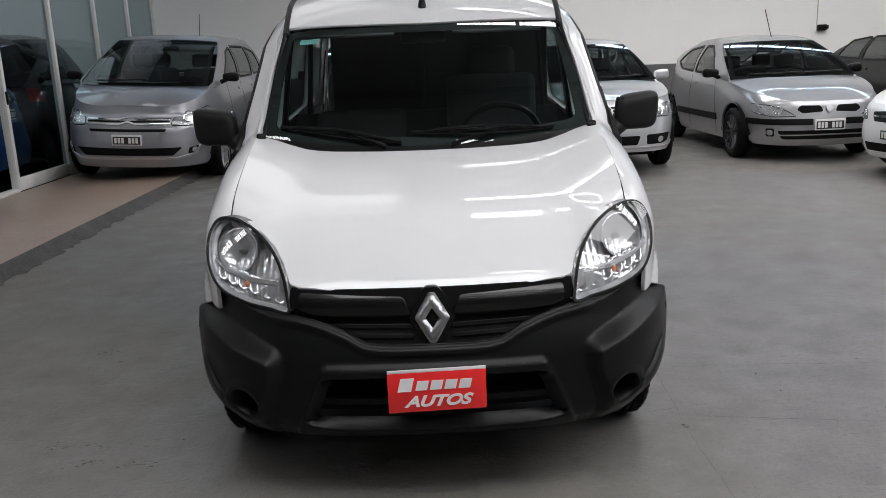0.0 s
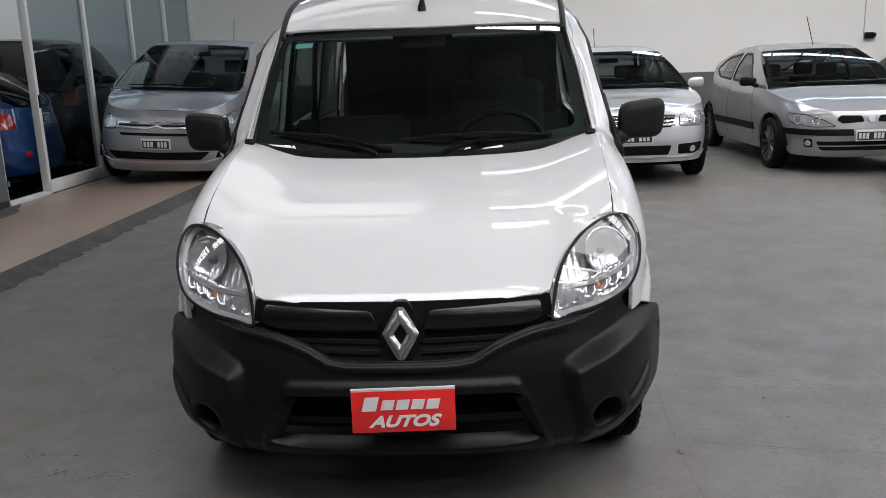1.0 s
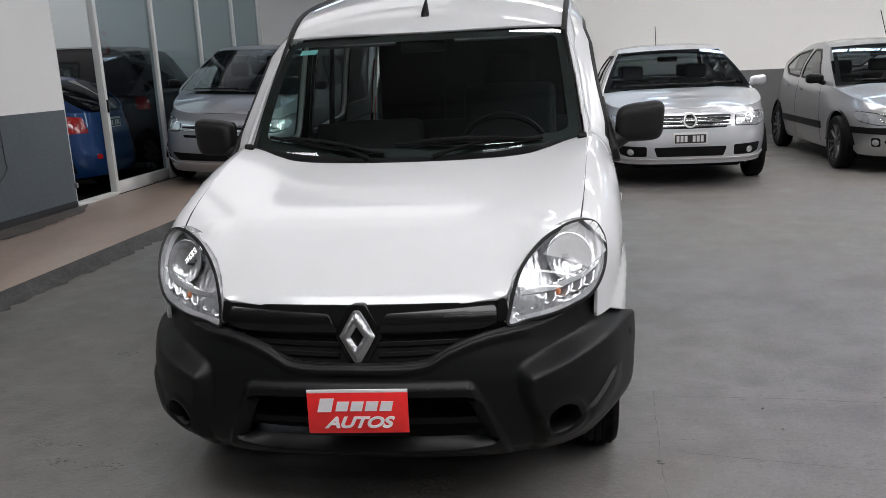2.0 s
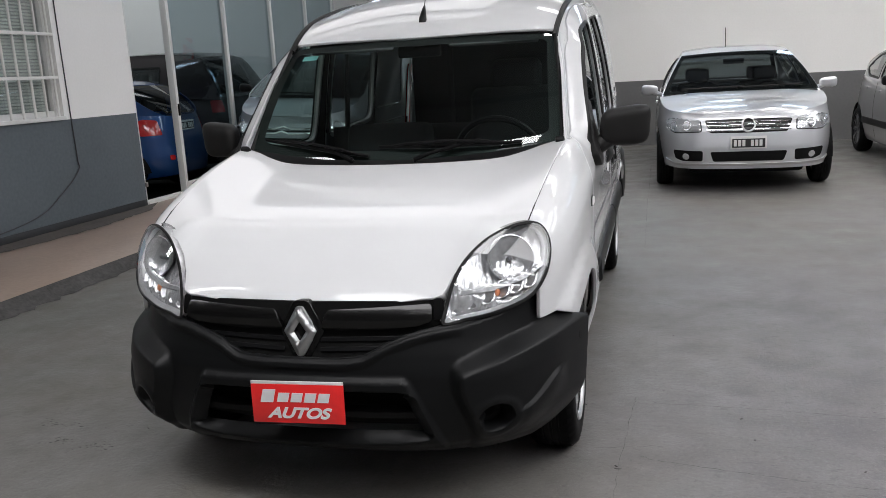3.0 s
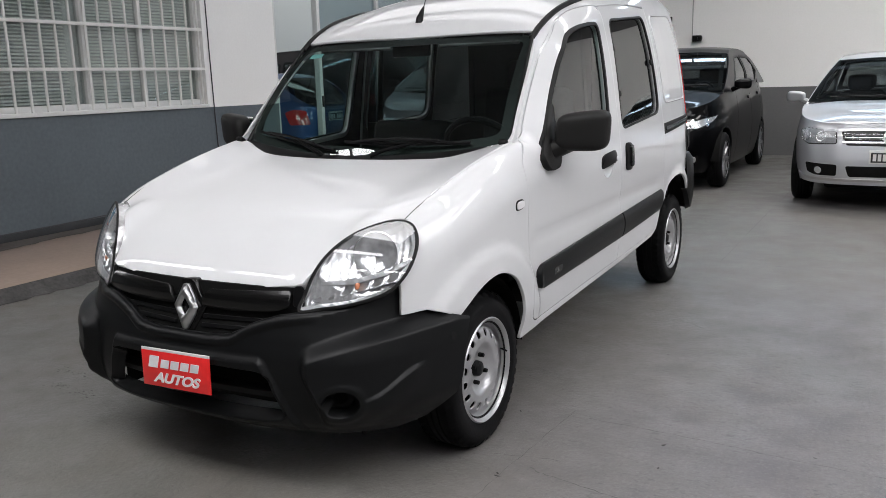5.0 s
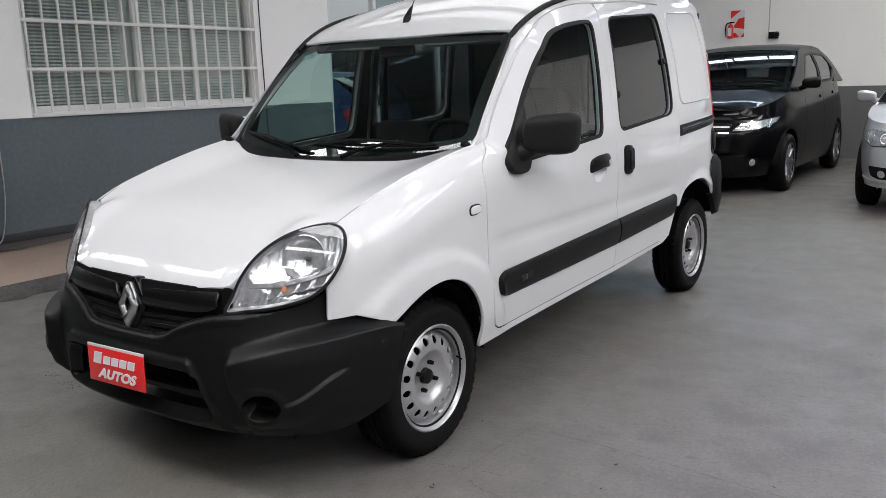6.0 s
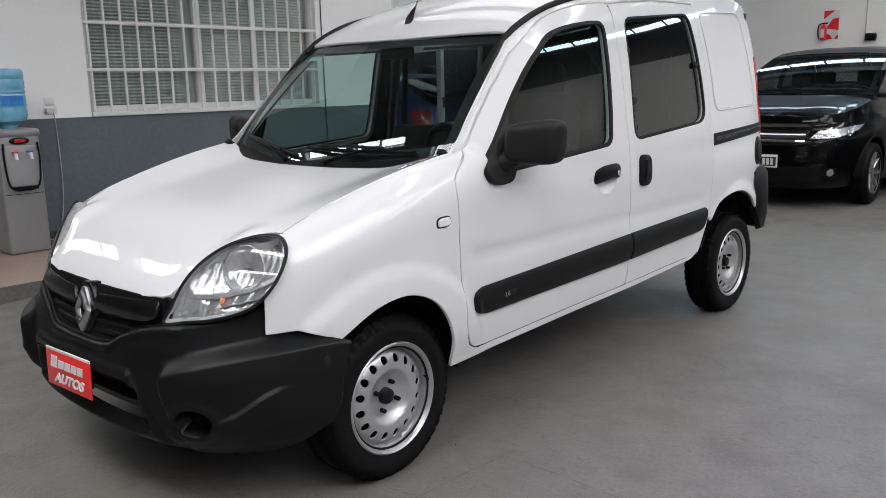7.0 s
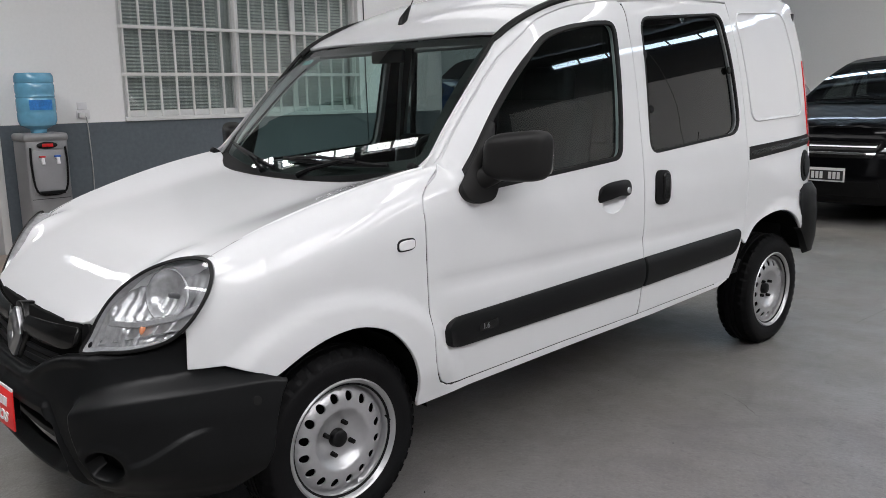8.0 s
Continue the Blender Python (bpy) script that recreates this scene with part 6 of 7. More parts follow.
    if plate_rear:
        p = wall(SEND, plate_z + 0.25)
        plate_bars(c, pose(0, p[1] + 0.016, plate_z + 0.25, 90, 0, 180))
    # bonnet and boot
    crown = 0.045

    def deck(x, y):
        z = BEL(y)
        w = max(half_w(y, z), 0.05)
        e = smooth(0.0, 0.5, y) * smooth(length, length - 0.4, y)
        return (x, y, z + crown * e * (1 - min(1.0, abs(x) / w) ** 2.5) + 0.005 * e * math.exp(-((abs(x) - 0.55 * w) / 0.14) ** 2))

    def deck_outline(y0, y1, n=16):
        edge = []
        for k in range(n + 1):
            y = y0 + (y1 - y0) * k / n
            edge.append((half_w(y, BEL(y)), y))
        return [p for p in edge if p[0] > 0.02] + [(-a, b) for a, b in reversed(edge) if a > 0.02]
    yf, yr = wall(0.0, tops[0][1])[1] + 0.003, wall(SEND, tops[-1][1])[1] - 0.003
    panel("bonnet", deck_outline(yf, ws[0] + 0.06, 26), deck, paint, c, step=0.06, depth=0.01)
    if yr - rw[0] > 0.25:
        panel("boot_lid", deck_outline(rw[0] - 0.05, yr, 22), deck, paint, c, step=0.06, depth=0.01)
    # greenhouse
    zr0 = height - 0.045
    ZR = curve((ws[1], ws[1] + 0.25, (ws[1] + rw[1]) / 2, rw[1] - 0.2, rw[1]), (height - 0.075, height - 0.02, height, height - 0.025, height - 0.085))
    Wr = W * roof_w

    def gh(y, z):
        zb = BEL(y)
        wb = half_w(y, min(zb, 1.1)) if zb < 1.1 else W * 0.91
        k = (z - zb) / max(0.05, zr0 - zb)
        nar = 1 - 0.10 * smooth(ws[1] + 0.1, ws[0] - 0.1, y) - 0.12 * smooth(rw[1], rw[0] + 0.1, y)
        kk = min(1.2, max(-0.05, k))
        return ((wb * 0.985 + (Wr - wb * 0.985) * kk + 0.035 * math.sin(math.pi * min(1, max(0, kk)))) * (1 - (1 - nar) * kk), y, z)
    line = [(ws[0] - 0.02, BEL(ws[0]) - 0.01)] + [(ws[0] + (ws[1] - ws[0]) * k / 6, BEL(ws[0]) + (ZR(ws[1]) - BEL(ws[0])) * (k / 6) ** 0.93) for k in range(1, 7)]
    line += [(ws[1] + (rw[1] - ws[1]) * k / 8, ZR(ws[1] + (rw[1] - ws[1]) * k / 8)) for k in range(1, 9)]
    line += [(rw[1] + (rw[0] - rw[1]) * k / 6, ZR(rw[1]) + (BEL(rw[0]) - ZR(rw[1])) * (k / 6) ** 1.25) for k in range(1, 7)]
    base = [(rw[0] + 0.02, BEL(rw[0]) - 0.01)] + [(rw[0] + (ws[0] - rw[0]) * k / 10, BEL(rw[0] + (ws[0] - rw[0]) * k / 10) - 0.01) for k in range(1, 10)]
    holes = [rounded(list(w), 0.04) for w in windows]
    for mir in (False, True):
        g = panel("cabin_side", line + base, gh, paint, c, holes, step=0.06, depth=0.02, mirror=mir)
        for h in holes:
            panel("window_seal", shrink(h, -0.012), gh, SEAL, g, [shrink(h, 0.012)], step=0.06, lift=0.003, depth=0.012, mirror=mir)
            q = panel("side_window", shrink(h, 0.006), gh, glass_mat, g, step=0.12, lift=-0.004, depth=0, mirror=mir)
            q.visible_shadow = False
        # mirror
        s = -1 if mir else 1
        e = new("door_mirror")
        e.parent = c
        bm = bmesh.new()
        bmesh.ops.create_icosphere(bm, subdivisions=3, radius=1)
        y0 = ws[0] + 0.33
        x0 = half_w(y0, 0.9)
        for q in bm.verts:
            co = q.co / (abs(q.co.x) ** 3.5 + abs(q.co.y) ** 3.5 + abs(q.co.z) ** 3.5) ** (1 / 3.5)
            q.co = Vector((s * (x0 + 0.10 + 0.095 * co.x), y0 + 0.05 * co.y + 0.02 * co.x, BEL(y0) + 0.075 + (0.055 + 0.008 * co.x) * co.z))
        tube(bm, [(s * (x0 - 0.03), y0 + 0.02, BEL(y0) + 0.01), (s * (x0 + 0.06), y0 + 0.01, BEL(y0) + 0.05)], 0.028, 8)
        part("shell", bm, mirror_mat or paint, e)

    def scr(base_y, top_y, t0=0.0):
        xb, xt = gh(base_y, BEL(base_y))[0] - 0.02, gh(top_y, ZR(top_y))[0] - 0.02
        sg = 1 if top_y > base_y else -1

        def f(u, t):
            yb, zb = base_y - sg * 0.10 * (1 - u * u), BEL(base_y) + 0.03
            yt, zt = top_y - sg * 0.03 * (1 - u * u), ZR(top_y) + 0.012
            bow = math.sin(math.pi * t) * 0.03
            return (u * (xb + (xt - xb) * t), yb + (yt - yb) * t - sg * bow * 0.6, zb + (zt - zb) * (max(t, 0.0) ** 0.95) + bow * 0.6 + 0.015 * (1 - u * u) * t)
        return f
    full = [(-1, 0), (1, 0), (1, 1), (-1, 1)]
    f = scr(*ws)
    w = panel("windscreen", full, f, CAR_GLASS, c, step=0.1, depth=0)
    w.visible_shadow = False
    panel("screen_border", full, f, SEAL, w, [rounded([(-0.94, 0.05), (0.94, 0.05), (0.93, 0.95), (-0.93, 0.95)], 0.05)], step=0.1, lift=-0.004, depth=0)
    for x0, x1 in ((-0.75, 0.05), (0.0, 0.8)):
        bm = bmesh.new()
        tube(bm, [Vector(f(x0 + (x1 - x0) * k / 8, 0.055 + 0.02 * k / 8)) + Vector((0, -0.015, 0.015)) for k in range(9)], 0.008, 6)
        part("wiper", bm, BLACK_PLASTIC, c)
    fr = scr(*rw)
    fr2 = lambda u, t: fr(-u, t)
    q = panel("rear_screen", full, fr2, glass_mat, c, step=0.1, depth=0)
    q.visible_shadow = False
    panel("screen_border", full, fr2, SEAL, q, [rounded([(-0.93, 0.06), (0.93, 0.06), (0.92, 0.92), (-0.92, 0.92)], 0.05)], step=0.1, lift=-0.004, depth=0)

    def top(x, y):
        w = gh(y, ZR(y))[0] + 0.004
        return (x, y, ZR(y) + 0.035 * (1 - min(1.0, abs(x) / w) ** 3))
    n = 14
    edge = [(gh(y, ZR(y))[0] - 0.002, y) for y in (ws[1] + (rw[1] - ws[1]) * k / n for k in range(n + 1))]
    panel("roof", edge + [(-a, b) for a, b in reversed(edge)], top, paint, c, step=0.07, depth=0.01)
    if aerial:
        bm = bmesh.new()
        p = Vector(top(aerial[0], aerial[1]))
        tube(bm, [p, p + Vector((aerial[2], aerial[3], aerial[4]))], 0.005, 6)
        part("aerial", bm, BLACK_PLASTIC, c)
    # inside and below
    bm = bmesh.new()
    box(bm, -W * 0.80, ws[0] + 0.25, 0.3, W * 0.80, rw[0] - 0.15, 0.55, bevel=0.02)
    box(bm, -W * 0.78, ws[0] + 0.12, 0.55, W * 0.78, ws[0] + 0.62, BEL(ws[0]) - 0.02, bevel=0.08, seg=3)
    box(bm, -W * 0.78, rw[0] - 0.5, 0.5, W * 0.78, rw[0] - 0.28, BEL(rw[0]) - 0.02, bevel=0.05)
    part("cabin_trim", bm, CABIN, c)
    for sx in (-1, 1):
        for y0 in (ws[0] + 1.15, ws[0] + 1.95):
            if y0 > rw[0] - 0.4:
                continue
            e = new("seat")
            e.parent = c
            bm = bmesh.new()
            box(bm, sx * W * 0.43 - 0.24, y0 - 0.08, 0.55, sx * W * 0.43 + 0.24, y0 + 0.08, height - 0.42, bevel=0.06, seg=3)
            part("backrest", bm, FABRIC, e)
            bm = bmesh.new()
            box(bm, sx * W * 0.43 - 0.13, y0 - 0.03, height - 0.40, sx * W * 0.43 + 0.13, y0 + 0.07, height - 0.23, bevel=0.04, seg=3)
            part("headrest", bm, FABRIC, e)
    bm = bmesh.new()
    tube(bm, [(W * 0.43 + 0.17 * math.cos(2 * math.pi * k / 28), ws[0] + 0.72 + 0.06 * math.sin(2 * math.pi * k / 28), BEL(ws[0]) - 0.06 + 0.17 * math.sin(2 * math.pi * k / 28)) for k in range(29)], 0.014, 8, False)
    part("steering_wheel", bm, BLACK_PLASTIC, c)
    bm = bmesh.new()
    box(bm, -0.12, ws[1] + 0.05, height - 0.19, 0.12, ws[1] + 0.07, height - 0.125, bevel=0.01)
    part("inner_mirror", bm, BLACK_PLASTIC, c)
    bm = bmesh.new()
    box(bm, -W * 0.62, 0.25, 0.19, W * 0.62, length - 0.25, 0.36, bevel=0.04)
    box(bm, -W * 0.90, wheels[0] + wheel_r + 0.1, 0.22, W * 0.90, wheels[1] - wheel_r - 0.1, 0.4, bevel=0.04)
    box(bm, -W * 0.62, 0.45, 0.3, W * 0.62, ws[0] + 0.2, 0.66, bevel=0.05)
    part("underbody", bm, UNDER, c)
    for yw in wheels:
        for s in (1, -1):
            bm = bmesh.new()
            ring = []
            for k in range(15):
                a = math.pi * k / 14
                ring.append([bm.verts.new((s * xx, yw + (wheel_r + 0.07) * math.cos(a), wheel_r + (wheel_r + 0.07) * math.sin(a))) for xx in (W - 0.30, W - 0.03)])
            for a, b in zip(ring, ring[1:]):
                bm.faces.new((a[0], a[1], b[1], b[0]))
            bm.faces.new([a[0] for a in ring])
            part("wheel_housing", bm, UNDER, c)
            alloy(c, Matrix.Translation((s * (W - 0.105), yw, wheel_r)) @ (Matrix.Rotation(math.pi, 4, "Z") if s < 0 else Matrix()), radius=wheel_r, rim=wheel_r - 0.10, spokes=spokes, mat=wheel_mat)
    return c


def metallic(name, base, rough=0.3, metal=0.6, coat=1.0):
    return material(name, base, rough, metal, coat=coat, spread=0.03, scale=3, fine=900)


SILVER = metallic("silver_paint", (0.60, 0.61, 0.635))
SILVER_GREY = metallic("grey_silver_paint", (0.34, 0.345, 0.372))
PALE_SILVER = metallic("pale_silver_paint", (0.37, 0.372, 0.38))
BLACK_PAINT = material("black_paint", (0.0015, 0.0015, 0.002), 0.3, coat=0.40, spread=0.03, scale=3, fine=900, spec=0.05)
BLUE_PAINT = metallic("blue_paint", (0.008, 0.055, 0.20), 0.3, 0.3)
DARK_PAINT = material("dark_grey_paint", (0.005, 0.005, 0.006), 0.35, coat=0.35, spread=0.03, scale=3, fine=900, spec=0.15)
GOOD_LAMP = material("lamp_reflector", (0.52, 0.53, 0.54), 0.22, 0.6, spread=0.15, scale=30, fine=90, bump=0.5)

DARK_ALLOY = material("dark_alloy", (0.10, 0.10, 0.105), 0.35, 0.7, spread=0.1)
SEDAN = [(0.0, 0.74), (0.15, 0.80), (0.6, 0.87), (1.15, 0.95), (1.6, 0.955), (3.2, 0.985), (3.8, 1.02), (4.30, 1.0), (4.38, 0.97)]
# silver saloon facing the aisle
car("saloon_car", "silver saloon car with chrome grille parked by the back wall", pose(1.90, 5.88, 0, 0, 0, 0), SILVER, 4.38, 1.80, 1.465, SEDAN, (1.12, 1.90), (3.85, 3.30), (0.87, 3.38),
    [[(1.62, 1.00), (2.42, 1.02), (2.42, 1.37), (2.10, 1.365), (1.85, 1.25)], [(2.50, 1.02), (3.20, 1.04), (3.36, 1.20), (3.15, 1.365), (2.50, 1.37)]],
    [([(0.44, 0.625), (0.74, 0.615), (0.90, 0.660), (0.92, 0.745), (0.78, 0.765), (0.46, 0.752)], GOOD_LAMP)],
    grille=[[(0.0, 0.610), (0.36, 0.615), (0.415, 0.735), (0.0, 0.745)]], slats=3, intake=[[(0.0, 0.330), (0.34, 0.330), (0.365, 0.425), (0.0, 0.425)]],
    fogs=[[(0.45, 0.335), (0.66, 0.335), (0.76, 0.36), (0.78, 0.445), (0.44, 0.435)]], bands=[([(0.0, 0.285), (0.80, 0.290), (0.98, 0.330), (0.98, 0.345), (0.80, 0.312), (0.0, 0.304)], SATIN, 0.010)], sill=0.26, corner=4.8, roof_w=0.66, plate_z=0.510, emblem=(0.682, 0.066), seams=(1.5, 2.46, 3.4), handles=(2.3, 3.2), aerial=(0.0, 3.2, 0.0, 0.12, 0.30))
# grey silver hatchback
HATCH = [(0.0, 0.67), (0.15, 0.715), (0.5, 0.80), (1.0, 0.90), (1.4, 0.93), (2.8, 0.985), (3.6, 1.03), (4.0, 1.03), (4.13, 1.0)]
car("hatchback_car", "silver grey hatchback with split grille parked by the back wall", pose(4.50, 6.30, 0, 0, 0, 0), PALE_SILVER, 4.13, 1.70, 1.42, HATCH, (1.02, 1.85), (3.95, 2.95), (0.80, 3.36),
    [[(1.55, 0.97), (2.38, 1.0), (2.36, 1.335), (2.10, 1.33), (1.85, 1.22)], [(2.46, 1.0), (3.05, 1.03), (3.30, 1.13), (2.95, 1.29), (2.48, 1.34)]],
    [([(0.36, 0.525), (0.62, 0.520), (0.88, 0.560), (0.98, 0.625), (0.92, 0.672), (0.66, 0.655), (0.48, 0.600)], GOOD_LAMP)],
    grille=[], nostrils=[[(0.07, 0.575), (0.30, 0.56), (0.36, 0.60), (0.32, 0.645), (0.10, 0.640)]], bands=[([(0.19, 0.430), (1.15, 0.440), (1.15, 0.500), (0.19, 0.495)], BLACK_PLASTIC, 0.012)],
    intake=[[(0.0, 0.265), (0.52, 0.27), (0.56, 0.305), (0.0, 0.305)], [(0.0, 0.325), (0.56, 0.325), (0.58, 0.365), (0.0, 0.365)]],
    fogs=[[(0.62, 0.30), (0.72, 0.30), (0.72, 0.39), (0.62, 0.39)]], plate_z=0.425, mould=(1.3, 3.0, 0.42, 0.50), seams=(1.35, 2.42), handles=(2.25, 2.95), aerial=(0.1, 2.0, -0.08, 0.05, 0.36), nose=0.2,
    mirror_mat=BLACK_PLASTIC, emblem=(0.60, 0.035), spokes=10, roof_w=0.70, wheel_mat=DARK_ALLOY)
# silver people carrier, half on the platform
PICK = [(0.0, 0.77), (0.10, 0.835), (0.22, 0.90), (0.40, 0.965), (0.65, 1.045), (0.88, 1.115), (1.3, 1.14), (2.8, 1.16), (3.9, 1.19), (4.2, 1.14), (4.28, 1.07)]
MPV = [(0.0, 0.70), (0.10, 0.765), (0.22, 0.835), (0.40, 0.915), (0.65, 1.01), (0.88, 1.088), (1.3, 1.11), (2.8, 1.14), (3.9, 1.17), (4.2, 1.12), (4.28, 1.05)]
car("people_carrier", "silver people carrier parked half on the tiled platform", pose(-3.49, 6.50, 0.044, 0, 3.0, 0), SILVER_GREY, 4.28, 1.84, 1.70, PICK, (0.72, 1.75), (4.15, 3.55), (0.88, 3.64),
    [[(1.28, 1.16), (2.12, 1.175), (2.12, 1.57), (1.80, 1.50)], [(2.20, 1.175), (3.02, 1.19), (3.02, 1.58), (2.20, 1.585)], [(3.10, 1.20), (3.72, 1.23), (3.55, 1.52), (3.10, 1.58)]],
    [([(0.49, 0.675), (0.68, 0.665), (0.88, 0.70), (1.00, 0.79), (1.06, 0.875), (0.98, 0.88), (0.82, 0.84), (0.60, 0.795), (0.50, 0.75)], GOOD_LAMP)],
    chrome_strip=[[(0.0, 0.752), (0.11, 0.726), (0.48, 0.735), (0.48, 0.747), (0.11, 0.740), (0.0, 0.768)], [(0.0, 0.700), (0.10, 0.675), (0.48, 0.686), (0.48, 0.698), (0.10, 0.689), (0.0, 0.716)]],
    intake=[[(0.0, 0.33), (0.52, 0.335), (0.62, 0.425), (0.0, 0.41)], [(0.0, 0.600), (0.42, 0.605), (0.44, 0.632), (0.0, 0.627)], [(0.11, 0.705), (0.47, 0.710), (0.47, 0.726), (0.11, 0.720)]],
    bands=[([(0.0, 0.285), (0.58, 0.290), (0.84, 0.350), (0.90, 0.46), (0.875, 0.46), (0.82, 0.368), (0.57, 0.310), (0.0, 0.302)], SATIN, 0.010)], fogs=[[(0.70, 0.35), (0.86, 0.37), (0.88, 0.44), (0.72, 0.42)]],
    plate_z=0.505, seams=(1.3, 2.16, 3.06), handles=(2.0, 2.9), aerial=(0.0, 3.3, 0.0, 0.05, 0.34), nose=0.16, mirror_mat=BLACK_PLASTIC, roof_w=0.70, wheel_r=0.305)
# black saloon behind the van
BSED = [(0.0, 0.78), (0.12, 0.84), (0.5, 0.93), (1.0, 1.03), (1.4, 1.04), (2.8, 1.07), (3.7, 1.12), (4.25, 1.09), (4.40, 1.04)]
car("black_saloon_car", "glossy black saloon car with chrome grille behind the van", pose(-0.65, 6.60, 0, 0, 0, 0) @ Matrix.Diagonal((1, 1, 1.05, 1)), BLACK_PAINT, 4.40, 1.74, 1.530, BSED, (0.95, 1.85), (3.85, 3.20), (0.83, 3.38),
    [[(1.55, 1.08), (2.40, 1.11), (2.40, 1.44), (2.05, 1.42), (1.80, 1.29)], [(2.48, 1.11), (3.15, 1.13), (3.30, 1.27), (3.05, 1.43), (2.48, 1.44)]],
    [([(0.42, 0.660), (0.70, 0.665), (0.98, 0.735), (1.06, 0.80), (0.80, 0.775), (0.50, 0.735)], GOOD_LAMP)],
    grille=[[(0.0, 0.60), (0.38, 0.61), (0.42, 0.735), (0.0, 0.745)]], slats=2, intake=[[(0.0, 0.27), (0.50, 0.27), (0.46, 0.40), (0.0, 0.40)]], fogs=[[(0.62, 0.31), (0.74, 0.31), (0.76, 0.39), (0.62, 0.39)]],
    plate_z=0.45, seams=(1.42, 2.44, 3.3), handles=(2.3, 3.1), nose=0.18, mirror_mat=BLACK_PAINT, glass_mat=DARK_GLASS, spokes=9, wheel_mat=material("grey_alloy", (0.28, 0.28, 0.29), 0.3, 0.7, spread=0.1))
# white hatchback whose nose shows beside the grey one
car("white_hatchback_car", "white hatchback parked across the aisle", pose(4.46, 4.92, 0, 0, 0, -78), material("white_car_paint", (0.76, 0.76, 0.76), 0.35, coat=1.0, spread=0.02), 3.85, 1.65, 1.44,
    [(0.0, 0.68), (0.15, 0.74), (0.5, 0.83), (1.0, 0.92), (1.4, 0.94), (2.8, 0.98), (3.5, 1.02), (3.8, 1.0), (3.85, 0.98)], (0.95, 1.70), (3.70, 3.10), (0.75, 3.20),
    [[(1.5, 0.98), (2.35, 1.0), (2.33, 1.35), (2.0, 1.34), (1.78, 1.22)], [(2.45, 1.0), (3.0, 1.03), (3.0, 1.33), (2.45, 1.35)]],
    [([(0.42, 0.56), (0.64, 0.55), (0.82, 0.60), (0.86, 0.69), (0.72, 0.69), (0.48, 0.65)], GOOD_LAMP)],
    grille=[[(0.0, 0.54), (0.30, 0.55), (0.34, 0.64), (0.0, 0.66)]], slats=1, intake=[[(0.0, 0.26), (0.42, 0.26), (0.44, 0.34), (0.0, 0.34)]], fogs=[[(0.56, 0.28), (0.68, 0.28), (0.68, 0.35), (0.56, 0.35)]], plate_z=0.43, seams=(1.3, 2.4), handles=(2.2,))
# dark estate beyond
car("dark_estate_car", "dark grey tall estate car parked by the back wall", pose(7.0, 6.0, 0, 0, 0, 0) @ Matrix.Diagonal((1, 1, 0.91, 1)), DARK_PAINT, 4.25, 1.78, 1.50, MPV, (0.90, 1.75), (4.12, 3.60), (0.85, 3.50),
    [[(1.42, 1.13), (2.15, 1.15), (2.15, 1.50), (1.85, 1.46)], [(2.23, 1.15), (3.02, 1.17), (3.02, 1.51), (2.23, 1.515)], [(3.10, 1.18), (3.75, 1.21), (3.60, 1.46), (3.10, 1.51)]],
    [([(0.46, 0.68), (0.66, 0.66), (0.86, 0.70), (0.88, 0.79), (0.70, 0.78)], GOOD_LAMP)], grille=[[(0.0, 0.66), (0.38, 0.66), (0.40, 0.74), (0.0, 0.75)]], slats=2, seams=(1.45, 2.19, 3.06), handles=(2.0, 2.9), glass_mat=DARK_GLASS, mirror_mat=DARK_PAINT)
# blue hatchback in the next room, its tail to the glass
car("blue_hatchback_car", "metallic blue hatchback seen from behind in the next room", pose(-8.60, 6.74, 0.02, 0, 0, -88), BLUE_PAINT, 3.72, 1.62, 1.44,
    [(0.0, 0.68), (0.15, 0.74), (0.5, 0.83), (1.0, 0.92), (1.4, 0.94), (2.8, 0.98), (3.4, 1.0), (3.68, 0.98), (3.72, 0.97)], (0.95, 1.70), (3.60, 3.10), (0.75, 3.10),
    [[(1.5, 0.98), (2.35, 1.0), (2.33, 1.35), (2.0, 1.34), (1.78, 1.22)], [(2.45, 1.0), (3.0, 1.03), (3.0, 1.33), (2.45, 1.35)]],
    [([(0.42, 0.56), (0.64, 0.55), (0.82, 0.60), (0.86, 0.69), (0.72, 0.69), (0.48, 0.65)], GOOD_LAMP)],
    tails=[([(0.52, 0.76), (0.80, 0.76), (0.86, 0.92), (0.74, 0.96), (0.56, 0.94)], RED_LENS), ([(0.42, 0.44), (0.50, 0.44), (0.50, 0.50), (0.42, 0.50)], RED_LENS)], plate_front=False, plate_rear=True, plate_z=0.60, seams=(1.3, 2.4), handles=(2.2,))
